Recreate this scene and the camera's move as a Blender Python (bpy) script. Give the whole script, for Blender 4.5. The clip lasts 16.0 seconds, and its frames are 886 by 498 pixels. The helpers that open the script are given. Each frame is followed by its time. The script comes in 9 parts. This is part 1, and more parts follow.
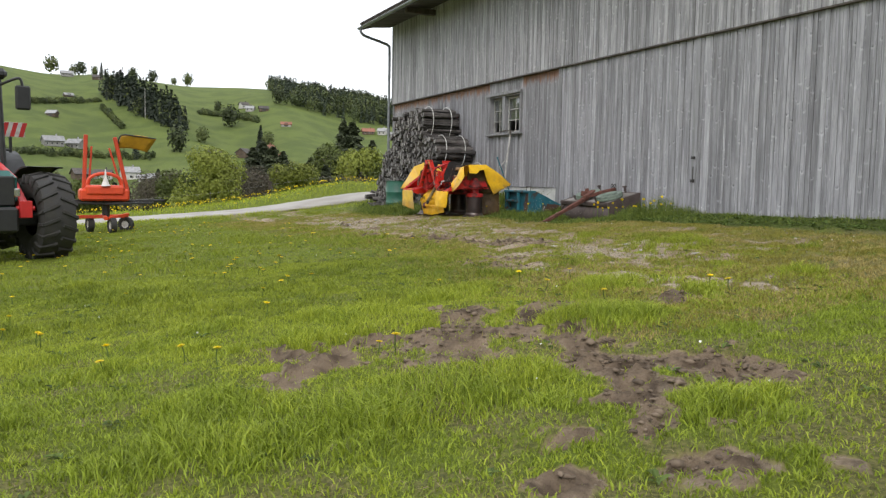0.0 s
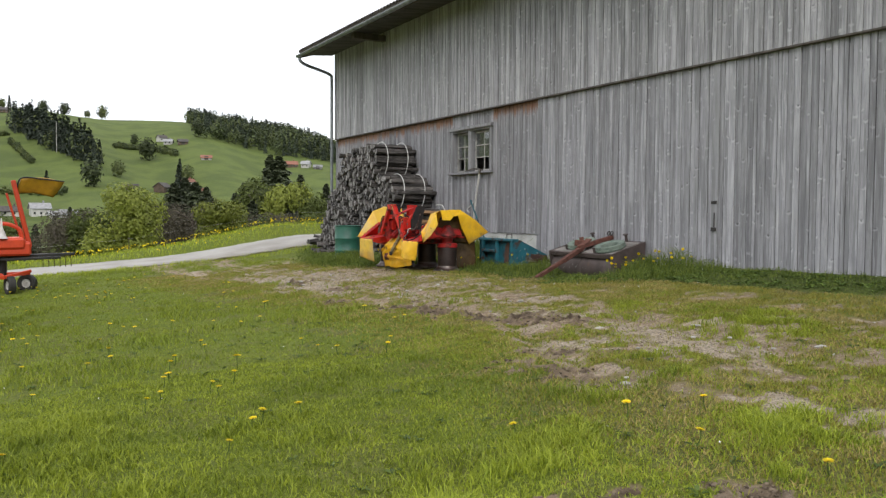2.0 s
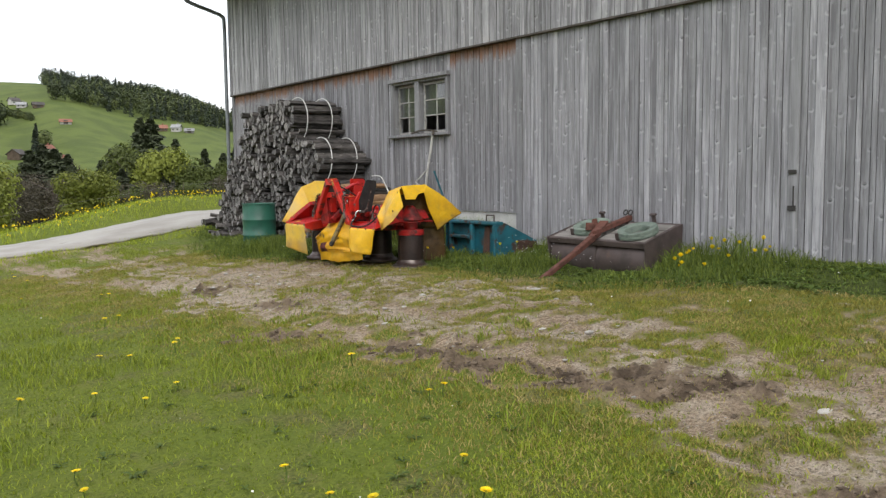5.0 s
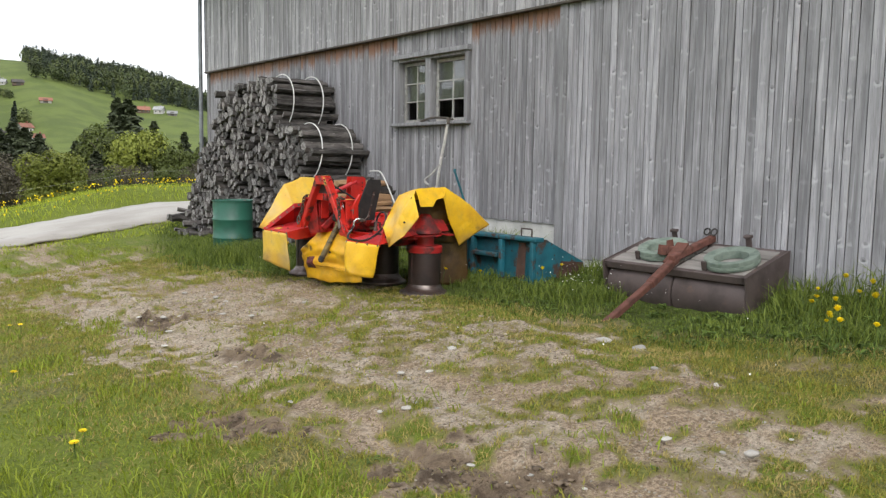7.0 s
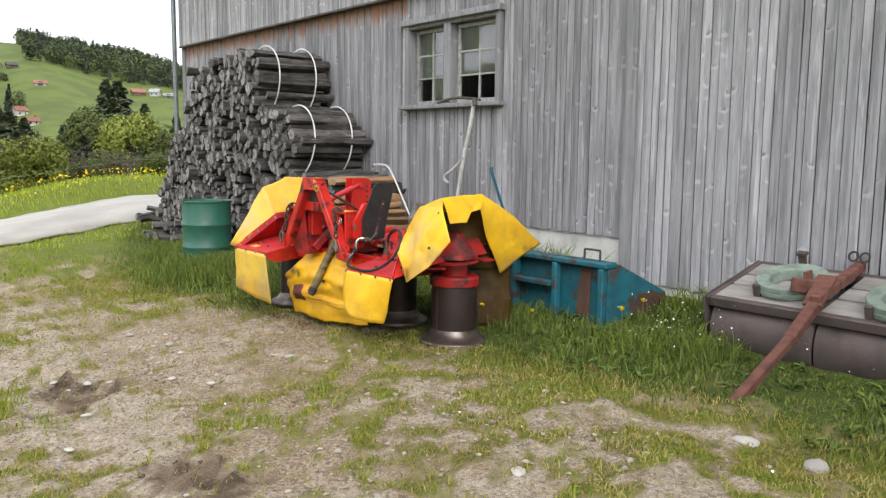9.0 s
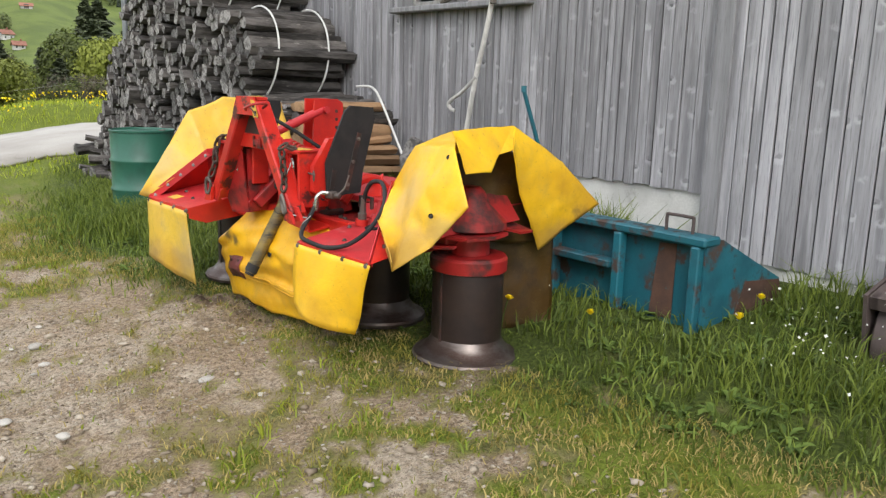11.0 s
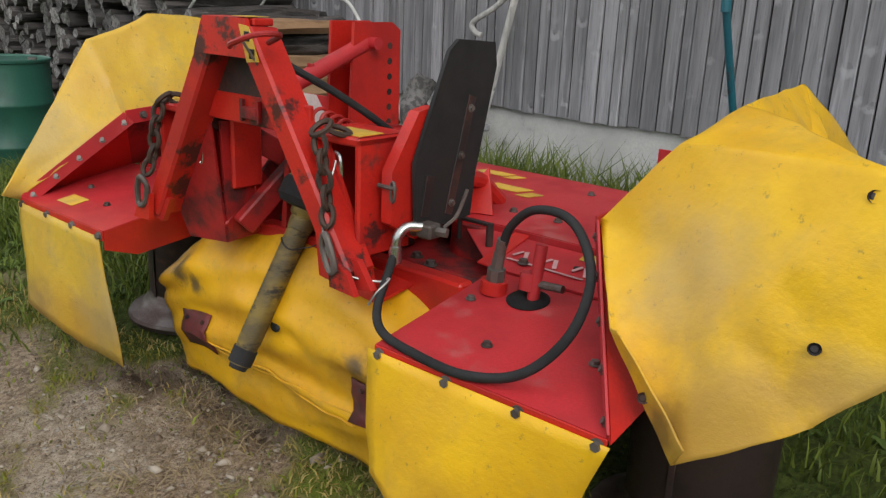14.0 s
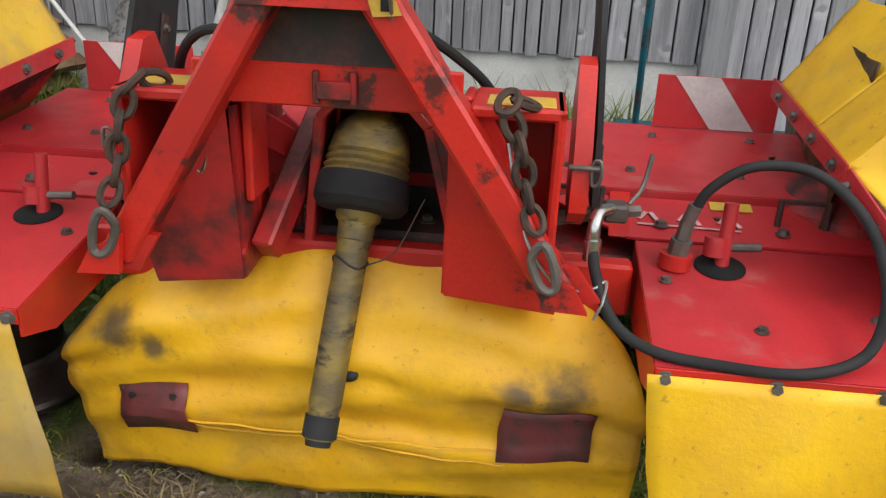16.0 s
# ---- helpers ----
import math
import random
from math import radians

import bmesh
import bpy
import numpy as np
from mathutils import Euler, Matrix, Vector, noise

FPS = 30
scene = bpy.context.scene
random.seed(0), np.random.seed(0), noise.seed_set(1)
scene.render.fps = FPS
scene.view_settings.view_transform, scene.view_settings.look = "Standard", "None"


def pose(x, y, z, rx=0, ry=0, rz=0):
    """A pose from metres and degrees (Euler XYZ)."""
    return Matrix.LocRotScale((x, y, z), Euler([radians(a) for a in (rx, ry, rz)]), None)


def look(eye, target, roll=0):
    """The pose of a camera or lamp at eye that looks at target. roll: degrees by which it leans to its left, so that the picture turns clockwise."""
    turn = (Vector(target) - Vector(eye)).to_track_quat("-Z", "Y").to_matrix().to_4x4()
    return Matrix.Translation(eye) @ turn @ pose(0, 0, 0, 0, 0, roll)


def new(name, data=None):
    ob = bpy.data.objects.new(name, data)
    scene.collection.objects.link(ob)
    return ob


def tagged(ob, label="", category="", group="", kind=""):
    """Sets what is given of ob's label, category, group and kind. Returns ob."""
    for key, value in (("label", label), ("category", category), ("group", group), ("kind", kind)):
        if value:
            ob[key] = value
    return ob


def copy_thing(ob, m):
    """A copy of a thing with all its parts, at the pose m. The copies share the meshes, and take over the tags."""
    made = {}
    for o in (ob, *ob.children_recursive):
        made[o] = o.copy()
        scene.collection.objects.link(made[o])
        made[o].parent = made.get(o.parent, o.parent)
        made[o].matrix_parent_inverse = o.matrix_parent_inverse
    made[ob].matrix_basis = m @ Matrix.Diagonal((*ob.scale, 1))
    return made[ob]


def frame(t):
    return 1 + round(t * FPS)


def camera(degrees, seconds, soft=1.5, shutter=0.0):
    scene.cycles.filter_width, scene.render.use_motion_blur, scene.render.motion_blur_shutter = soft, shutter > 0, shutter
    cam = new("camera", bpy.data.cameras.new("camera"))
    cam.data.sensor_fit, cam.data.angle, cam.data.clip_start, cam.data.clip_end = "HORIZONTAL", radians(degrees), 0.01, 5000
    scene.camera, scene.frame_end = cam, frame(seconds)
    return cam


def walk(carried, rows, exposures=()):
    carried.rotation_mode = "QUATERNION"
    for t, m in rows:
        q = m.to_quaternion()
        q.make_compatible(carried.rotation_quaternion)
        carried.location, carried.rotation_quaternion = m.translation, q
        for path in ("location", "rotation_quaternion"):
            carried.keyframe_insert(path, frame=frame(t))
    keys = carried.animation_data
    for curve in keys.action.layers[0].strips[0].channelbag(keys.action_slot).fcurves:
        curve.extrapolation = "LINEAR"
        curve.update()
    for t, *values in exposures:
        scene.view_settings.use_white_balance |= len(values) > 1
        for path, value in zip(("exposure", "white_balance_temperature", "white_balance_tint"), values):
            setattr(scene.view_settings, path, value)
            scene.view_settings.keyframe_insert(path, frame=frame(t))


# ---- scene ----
cam = camera(57.1, 16.0, soft=1.3)
PATH = [
    (0, (-0.01, 0.03, 1.442), (0.802, 1.849, 1.276), 1.0),
    (0.5, (0.084, 0.738, 1.504), (0.857, 2.577, 1.353), 0.8),
    (1, (0.161, 1.484, 1.604), (1.06, 3.266, 1.469), 0.4),
    (1.5, (0.255, 2.16, 1.695), (1.229, 3.906, 1.638), -0.2),
    (2, (0.322, 2.949, 1.767), (1.3, 4.691, 1.68), 0.3),
    (2.5, (0.372, 3.615, 1.824), (1.426, 5.313, 1.768), 0.9),
    (3, (0.474, 4.382, 1.883), (1.543, 6.07, 1.801), 0.4),
    (3.5, (0.535, 5.086, 1.917), (1.703, 6.708, 1.853), -0.3),
    (3.7, (0.602, 5.383, 1.913), (1.772, 7.004, 1.863), -0.8),
    (5.8, (1.802, 8.216, 2.015), (3.058, 9.755, 1.784), 0.3),
    (6, (1.935, 8.468, 1.998), (3.192, 10.017, 1.853), 0.6),
    (6.5, (2.301, 9.107, 2.039), (3.485, 10.697, 1.772), 3.0),
    (7, (2.659, 9.766, 2.099), (3.909, 11.314, 1.896), 0.9),
    (7.5, (3.041, 10.379, 2.185), (4.293, 11.921, 1.95), 1.8),
    (8, (3.385, 10.992, 2.214), (4.648, 12.525, 1.981), 0.8),
    (8.5, (3.777, 11.538, 2.231), (5.023, 13.077, 1.948), 0.8),
    (8.9, (4.05, 11.959, 2.247), (5.286, 13.505, 1.958), 0.2),
    (9, (4.103, 12.075, 2.244), (5.352, 13.617, 1.996), 0.6),
    (9.2, (4.235, 12.285, 2.231), (5.503, 13.813, 1.993), 0.5),
    (11.3, (5.847, 14.368, 2.073), (7.092, 15.876, 1.658), 1.7),
    (11.5, (5.972, 14.533, 2.078), (7.241, 16.032, 1.699), 1.4),
    (12, (6.298, 14.971, 2.059), (7.505, 16.505, 1.621), 0.3),
    (12.5, (6.478, 15.332, 2.062), (7.566, 16.935, 1.567), 1.1),
    (13, (6.523, 15.725, 2.047), (7.711, 17.244, 1.516), 1.6),
    (13.5, (6.544, 16.12, 2.023), (7.866, 17.519, 1.478), 1.6),
    (14, (6.518, 16.542, 2.031), (7.925, 17.834, 1.44), 2.4),
    (14.5, (6.426, 16.921, 2.001), (8.01, 17.981, 1.395), 3.3),
    (15, (6.405, 17.319, 1.972), (8.089, 18.194, 1.34), 2.0),
    (15.5, (6.368, 17.703, 2.009), (8.123, 18.331, 1.283), 2.3),
    (16, (6.325, 18.106, 2.018), (8.154, 18.377, 1.256), 2.4),
]
EXPOSURES = [(0, 0.26), (2.0, 0.16), (3.5, 0.06), (5.0, 0.25), (6.0, 0.42), (7.0, 0.48), (8.0, 0.42), (8.5, 0.66), (9.0, 0.72), (11.5, 0.64), (12.0, 0.55), (12.5, 0.42), (13.3, 0.2), (14.0, -0.02), (15.0, 0.36), (16.0, 0.38)]
walk(cam, [(t, look(eye, target, roll)) for t, eye, target, roll in PATH], EXPOSURES)

# ---- light: an overcast sky and a weak wide sun ----
SUN_ELEV, SUN_AZ = 52.0, -150.0
world = bpy.data.worlds.new("overcast_sky")
scene.world = world
world.use_nodes = True
wt = world.node_tree
wt.nodes.clear()
w_out = wt.nodes.new("ShaderNodeOutputWorld")
w_bg = wt.nodes.new("ShaderNodeBackground")
w_sky = wt.nodes.new("ShaderNodeTexSky")
w_sky.sky_type = "NISHITA"
w_sky.sun_disc = False
w_sky.sun_elevation = radians(SUN_ELEV)
w_sky.sun_rotation = radians(SUN_AZ)
w_sky.dust_density = 4.0
w_co = wt.nodes.new("ShaderNodeTexCoord")
w_map = wt.nodes.new("ShaderNodeMapping")
w_map.inputs["Scale"].default_value = (1.2, 1.2, 3.5)
w_noise = wt.nodes.new("ShaderNodeTexNoise")
w_noise.inputs["Scale"].default_value = 2.3
w_noise.inputs["Detail"].default_value = 6.0
w_ramp = wt.nodes.new("ShaderNodeValToRGB")
w_ramp.color_ramp.elements[0].position, w_ramp.color_ramp.elements[0].color = 0.25, (15.5, 16.4, 18.0, 1)
w_ramp.color_ramp.elements[1].position, w_ramp.color_ramp.elements[1].color = 0.7, (19.0, 19.0, 19.0, 1)
w_mix = wt.nodes.new("ShaderNodeMix")
w_mix.data_type = "RGBA"
w_mix.inputs["Factor"].default_value = 0.82
wt.links.new(w_co.outputs["Generated"], w_map.inputs["Vector"])
wt.links.new(w_map.outputs["Vector"], w_noise.inputs["Vector"])
wt.links.new(w_noise.outputs["Fac"], w_ramp.inputs["Fac"])
wt.links.new(w_sky.outputs["Color"], w_mix.inputs["A"])
wt.links.new(w_ramp.outputs["Color"], w_mix.inputs["B"])
wt.links.new(w_mix.outputs["Result"], w_bg.inputs["Color"])
w_bg.inputs["Strength"].default_value = 0.082
wt.links.new(w_bg.outputs["Background"], w_out.inputs["Surface"])

sun = new("sun", bpy.data.lights.new("sun", "SUN"))
sun.data.energy, sun.data.angle, sun.data.color = 1.1, radians(25), (1.0, 0.96, 0.9)
sun.matrix_world = look((-20 * math.sin(radians(40)), -20 * math.cos(radians(40)), 26), (6, 14, 0))

# ---- building tools ----
UP = Vector((0, 0, 1))


class Shape:
    """Vertices and faces of one mesh."""

    def __init__(self):
        self.v, self.f = [], []

    def add(self, verts, faces, m=None):
        n = len(self.v)
        self.v += [tuple(m @ Vector(p)) if m is not None else tuple(p) for p in verts]
        self.f += [[i + n for i in f] for f in faces]
        return self

    def box(self, lo, hi, c=0.004, m=None):
        """A box with bevelled edges."""
        lo, hi = [min(a, b) for a, b in zip(lo, hi)], [max(a, b) for a, b in zip(lo, hi)]
        c = min(c, *[(h - l) * 0.45 for l, h in zip(lo, hi)])
        verts, ids = [], {}
        for sx in (0, 1):
            for sy in (0, 1):
                for sz in (0, 1):
                    s = (sx, sy, sz)
                    for a in range(3):
                        p = [(hi[k] if s[k] else lo[k]) if k == a else (hi[k] - c if s[k] else lo[k] + c) for k in range(3)]
                        ids[s, a] = len(verts)
                        verts.append(p)
        faces = []
        for a in range(3):
            b, d = (a + 1) % 3, (a + 2) % 3
            for s in (0, 1):
                ring = []
                for sb, sd in ((0, 0), (1, 0), (1, 1), (0, 1)):
                    k = [0, 0, 0]
                    k[a], k[b], k[d] = s, sb, sd
                    ring.append(ids[tuple(k), a])
                faces.append(ring if s else ring[::-1])
            for sb in (0, 1):
                for sd in (0, 1):
                    k0, k1 = [0, 0, 0], [0, 0, 0]
                    k0[b] = k1[b] = sb
                    k0[d] = k1[d] = sd
                    k1[a] = 1
                    q = [ids[tuple(k0), b], ids[tuple(k1), b], ids[tuple(k1), d], ids[tuple(k0), d]]
                    faces.append(q if sb != sd else q[::-1])
        for s in [(i, j, k) for i in (0, 1) for j in (0, 1) for k in (0, 1)]:
            t = [ids[s, 0], ids[s, 1], ids[s, 2]]
            faces.append(t if sum(s) % 2 else t[::-1])
        return self.add(verts, faces, m)

    def beam(self, p, q, w, h, c=0.004, up=UP):
        """A bar of section w across and h along 'up' from p to q."""
        p, q = Vector(p), Vector(q)
        y = (q - p).normalized()
        x = y.cross(Vector(up))
        x = x.normalized() if x.length > 1e-5 else Vector((1, 0, 0))
        z = x.cross(y)
        m = Matrix((x, y, z)).transposed().to_4x4()
        m.translation = p
        return self.box((-w / 2, 0, -h / 2), (w / 2, (q - p).length, h / 2), c, m)

    def cyl(self, p, q, r, r2=None, n=16, caps=True):
        p, q = Vector(p), Vector(q)
        r2 = r if r2 is None else r2
        z = (q - p).normalized()
        x = z.orthogonal().normalized()
        y = z.cross(x)
        verts = []
        for c, rr in ((p, r), (q, r2)):
            verts += [c + (x * math.cos(2 * math.pi * i / n) + y * math.sin(2 * math.pi * i / n)) * rr for i in range(n)]
        faces = [[i, (i + 1) % n, n + (i + 1) % n, n + i] for i in range(n)]
        if caps:
            faces += [list(range(n))[::-1], list(range(n, 2 * n))]
        return self.add(verts, faces)

    def lathe(self, profile, n=32, m=None, a0=0.0, a1=360.0):
        """A turned form from (radius, height) pairs round the z axis."""
        full = abs(a1 - a0) > 359.9
        k = n if full else n + 1
        verts = []
        for r, z in profile:
            for i in range(k):
                a = radians(a0 + (a1 - a0) * i / n)
                verts.append((r * math.cos(a), r * math.sin(a), z))
        faces = []
        for j in range(len(profile) - 1):
            for i in range(n):
                i2 = (i + 1) % k
                faces.append([j * k + i, j * k + i2, (j + 1) * k + i2, (j + 1) * k + i])
        return self.add(verts, faces, m)

    def tube(self, pts, r, n=8, closed=False, steps=6):
        """A round rod or hose along a smooth line through the points."""
        line = curve_points(pts, steps, closed)
        k = len(line)
        side = None
        verts = []
        for i, p in enumerate(line):
            a = line[(i - 1) % k] if closed or i else p
            b = line[(i + 1) % k] if closed or i < k - 1 else p
            d = (b - a).normalized()
            side = d.orthogonal().normalized() if side is None else (side - d * side.dot(d)).normalized()
            other = d.cross(side)
            verts += [p + (side * math.cos(2 * math.pi * j / n) + other * math.sin(2 * math.pi * j / n)) * r for j in range(n)]
        faces = []
        for i in range(k if closed else k - 1):
            i2 = (i + 1) % k
            faces += [[i * n + j, i * n + (j + 1) % n, i2 * n + (j + 1) % n, i2 * n + j] for j in range(n)]
        if not closed:
            faces += [list(range(n))[::-1], list(range((k - 1) * n, k * n))]
        return self.add(verts, faces)

    def plate(self, pts, t, hole=None):
        """A flat plate of thickness t with the outline pts."""
        pts = [Vector(p) for p in pts]
        nrm = Vector((0, 0, 0))
        for i in range(len(pts)):
            a, b = pts[i], pts[(i + 1) % len(pts)]
            nrm += a.cross(b)
        nrm.normalize()
        n = len(pts)
        verts = [p - nrm * t / 2 for p in pts] + [p + nrm * t / 2 for p in pts]
        faces = [list(range(n))[::-1], list(range(n, 2 * n))] + [[i, (i + 1) % n, n + (i + 1) % n, n + i] for i in range(n)]
        return self.add(verts, faces)

    def patch(self, a, b, c, d, nu=8, nv=8, wave=None):
        """A curved four-cornered sheet; wave moves each point."""
        a, b, c, d = Vector(a), Vector(b), Vector(c), Vector(d)
        verts = []
        for i in range(nu + 1):
            for j in range(nv + 1):
                s, t = i / nu, j / nv
                p = a.lerp(b, s).lerp(d.lerp(c, s), t)
                verts.append(p + wave(p, s, t) if wave else p)
        k = nv + 1
        return self.add(verts, [[i * k + j, (i + 1) * k + j, (i + 1) * k + j + 1, i * k + j + 1] for i in range(nu) for j in range(nv)])

    def mesh(self, name, sharp=35.0, weld=False):
        me = bpy.data.meshes.new(name)
        bm = bmesh.new()
        vs = [bm.verts.new(p) for p in self.v]
        for f in self.f:
            if len(set(f)) > 2:
                try:
                    bm.faces.new([vs[i] for i in f])
                except ValueError:
                    pass
        if weld:
            bmesh.ops.remove_doubles(bm, verts=bm.verts, dist=0.0005)
        bmesh.ops.recalc_face_normals(bm, faces=bm.faces)
        for f in bm.faces:
            f.smooth = True
        bm.to_mesh(me)
        bm.free()
        me.set_sharp_from_angle(angle=radians(sharp))
        return me


def curve_points(pts, steps=6, closed=False):
    pts = [Vector(p) for p in pts]
    if len(pts) < 3 and not closed:
        return pts
    n, out = len(pts), []
    for i in range(n if closed else n - 1):
        p0 = pts[(i - 1) % n] if closed or i else pts[0] * 2 - pts[1]
        p1, p2 = pts[i], pts[(i + 1) % n]
        p3 = pts[(i + 2) % n] if closed or i + 2 < n else p2 * 2 - p1
        for k in range(steps):
            t = k / steps
            out.append(0.5 * (2 * p1 + (p2 - p0) * t + (2 * p0 - 5 * p1 + 4 * p2 - p3) * t * t + (3 * p1 - p0 - 3 * p2 + p3) * t ** 3))
    if not closed:
        out.append(pts[-1])
    return out


def thing(name, label, category, x=0, y=0, z=0, rz=0, group="", kind=""):
    """An Empty at the base of a thing."""
    ob = new(name)
    ob.empty_display_size = 0.1
    ob.matrix_world = pose(x, y, z, 0, 0, rz)
    return tagged(ob, label, category, group, kind)


def part(name, shape, material, parent=None, label="", sharp=35.0, weld=False, thick=0.0, at=None):
    """One mesh object, under its thing or part."""
    me = shape.mesh(name, sharp, weld) if isinstance(shape, Shape) else shape
    if not me.materials:
        me.materials.append(material)
    ob = new(name, me)
    if parent is not None:
        ob.parent = parent
    if at is not None:
        ob.matrix_basis = at
    if thick:
        mod = ob.modifiers.new("thickness", "SOLIDIFY")
        mod.thickness, mod.offset = thick, 0.0
    return tagged(ob, label)


def hash2(i, j, seed):
    return np.modf(np.abs(np.sin(i * 127.1 + j * 311.7 + seed * 74.7) * 43758.5453))[0]


def vnoise(x, y, seed=0):
    """Smooth value noise, 0 to 1, on arrays."""
    x, y = np.asarray(x, float), np.asarray(y, float)
    i, j = np.floor(x), np.floor(y)
    u, v = x - i, y - j
    u, v = u * u * (3 - 2 * u), v * v * (3 - 2 * v)
    return (hash2(i, j, seed) * (1 - u) + hash2(i + 1, j, seed) * u) * (1 - v) + (hash2(i, j + 1, seed) * (1 - u) + hash2(i + 1, j + 1, seed) * u) * v


def fbm(x, y, seed=0, octaves=4):
    total, amp = 0.0, 0.5
    for k in range(octaves):
        total = total + amp * vnoise(x * 2 ** k, y * 2 ** k, seed + k * 13)
        amp *= 0.5
    return total / (1 - 0.5 ** octaves)


def smooth(a, b, x):
    t = np.clip((np.asarray(x, float) - a) / (b - a), 0, 1)
    return t * t * (3 - 2 * t)


# ---- materials ----
def nodes(name):
    mt = bpy.data.materials.new(name)
    mt.use_nodes = True
    nt = mt.node_tree
    return mt, nt, nt.nodes["Principled BSDF"]


def link(nt, a, b):
    nt.links.new(a, b)


def noise_node(nt, vec, scale, detail=4.0, rough=0.55):
    n = nt.nodes.new("ShaderNodeTexNoise")
    n.inputs["Scale"].default_value, n.inputs["Detail"].default_value, n.inputs["Roughness"].default_value = scale, detail, rough
    link(nt, vec, n.inputs["Vector"])
    return n.outputs["Fac"]


def ramp(nt, fac, lo, hi, a=0.0, b=1.0):
    n = nt.nodes.new("ShaderNodeMapRange")
    n.interpolation_type = "SMOOTHSTEP"
    n.inputs["From Min"].default_value, n.inputs["From Max"].default_value = lo, hi
    n.inputs["To Min"].default_value, n.inputs["To Max"].default_value = a, b
    link(nt, fac, n.inputs["Value"])
    return n.outputs["Result"]


def blend(nt, fac, a, b, mode="MIX"):
    n = nt.nodes.new("ShaderNodeMix")
    n.data_type, n.blend_type = "RGBA", mode
    for key, val in (("Factor", fac), ("A", a), ("B", b)):
        if isinstance(val, (int, float)):
            n.inputs[key].default_value = val
        elif isinstance(val, tuple):
            n.inputs[key].default_value = (*val, 1)
        else:
            link(nt, val, n.inputs[key])
    return n.outputs["Result"]


def maths(nt, op, a, b=0.0):
    n = nt.nodes.new("ShaderNodeMath")
    n.operation = op
    for k, val in enumerate((a, b)):
        if isinstance(val, (int, float)):
            n.inputs[k].default_value = val
        else:
            link(nt, val, n.inputs[k])
    return n.outputs[0]


def place(nt, stretch=(1, 1, 1), shift=True):
    """Object coordinates, stretched, and shifted at random for each object."""
    co = nt.nodes.new("ShaderNodeTexCoord")
    mp = nt.nodes.new("ShaderNodeMapping")
    mp.inputs["Scale"].default_value = stretch
    link(nt, co.outputs["Object"], mp.inputs["Vector"])
    info = nt.nodes.new("ShaderNodeObjectInfo")
    if shift:
        mul = nt.nodes.new("ShaderNodeVectorMath")
        mul.operation = "SCALE"
        mul.inputs[0].default_value = (37.0, 61.0, 23.0)
        link(nt, info.outputs["Random"], mul.inputs["Scale"])
        link(nt, mul.outputs["Vector"], mp.inputs["Location"])
    return mp.outputs["Vector"], info.outputs["Random"], co.outputs["Object"]


def relief(nt, bsdf, height, strength=0.3, distance=0.01):
    b = nt.nodes.new("ShaderNodeBump")
    b.inputs["Strength"].default_value, b.inputs["Distance"].default_value = strength, distance
    link(nt, height, b.inputs["Height"])
    link(nt, b.outputs["Normal"], bsdf.inputs["Normal"])


def surface(name, base, dark, rough=0.6, metal=0.0, stain=5.0, grain=90.0, spread=(0.4, 0.7), bump=0.2, dist=0.004, stretch=(1, 1, 1), vary=0.15, wear=None, wear_at=(0.62, 0.68), wear_scale=14.0, wear_rough=0.8, shift=True, smears=()):
    """A worn surface: base colour stained with dark, fine grain, and patches of wear."""
    mt, nt, bsdf = nodes(name)
    vec, rnd, raw = place(nt, stretch, shift)
    big, fine = noise_node(nt, vec, stain, 5.0), noise_node(nt, vec, grain, 3.0)
    col = blend(nt, ramp(nt, big, *spread), base, dark)
    col = blend(nt, ramp(nt, fine, 0.3, 0.7, 0.0, 0.45), col, tuple(c * 0.72 for c in base))
    rgh = ramp(nt, big, 0.3, 0.7, rough * 0.85, min(1.0, rough * 1.2))
    if wear:
        w = ramp(nt, noise_node(nt, vec, wear_scale, 8.0, 0.65), *wear_at)
        col = blend(nt, w, col, wear)
        rgh = blend(nt, w, rgh, (wear_rough,) * 3)
    for c, r, tone in smears:
        gap = nt.nodes.new("ShaderNodeVectorMath")
        gap.operation = "DISTANCE"
        gap.inputs[1].default_value = c
        link(nt, raw, gap.inputs[0])
        spot = maths(nt, "ADD", maths(nt, "DIVIDE", gap.outputs["Value"], r), maths(nt, "MULTIPLY", maths(nt, "SUBTRACT", noise_node(nt, raw, 24, 8, 0.7), 0.5), 3.2))
        col = blend(nt, ramp(nt, spot, 0.35, 0.85, 0.9, 0.0), col, tone)
    if vary:
        tint = nt.nodes.new("ShaderNodeHueSaturation")
        link(nt, ramp(nt, rnd, 0, 1, 1 - vary, 1 + vary), tint.inputs["Value"])
        link(nt, col, tint.inputs["Color"])
        col = tint.outputs["Color"]
    link(nt, col, bsdf.inputs["Base Color"])
    link(nt, rgh, bsdf.inputs["Roughness"])
    bsdf.inputs["Metallic"].default_value = metal
    if bump:
        relief(nt, bsdf, fine, bump, dist)
    return mt


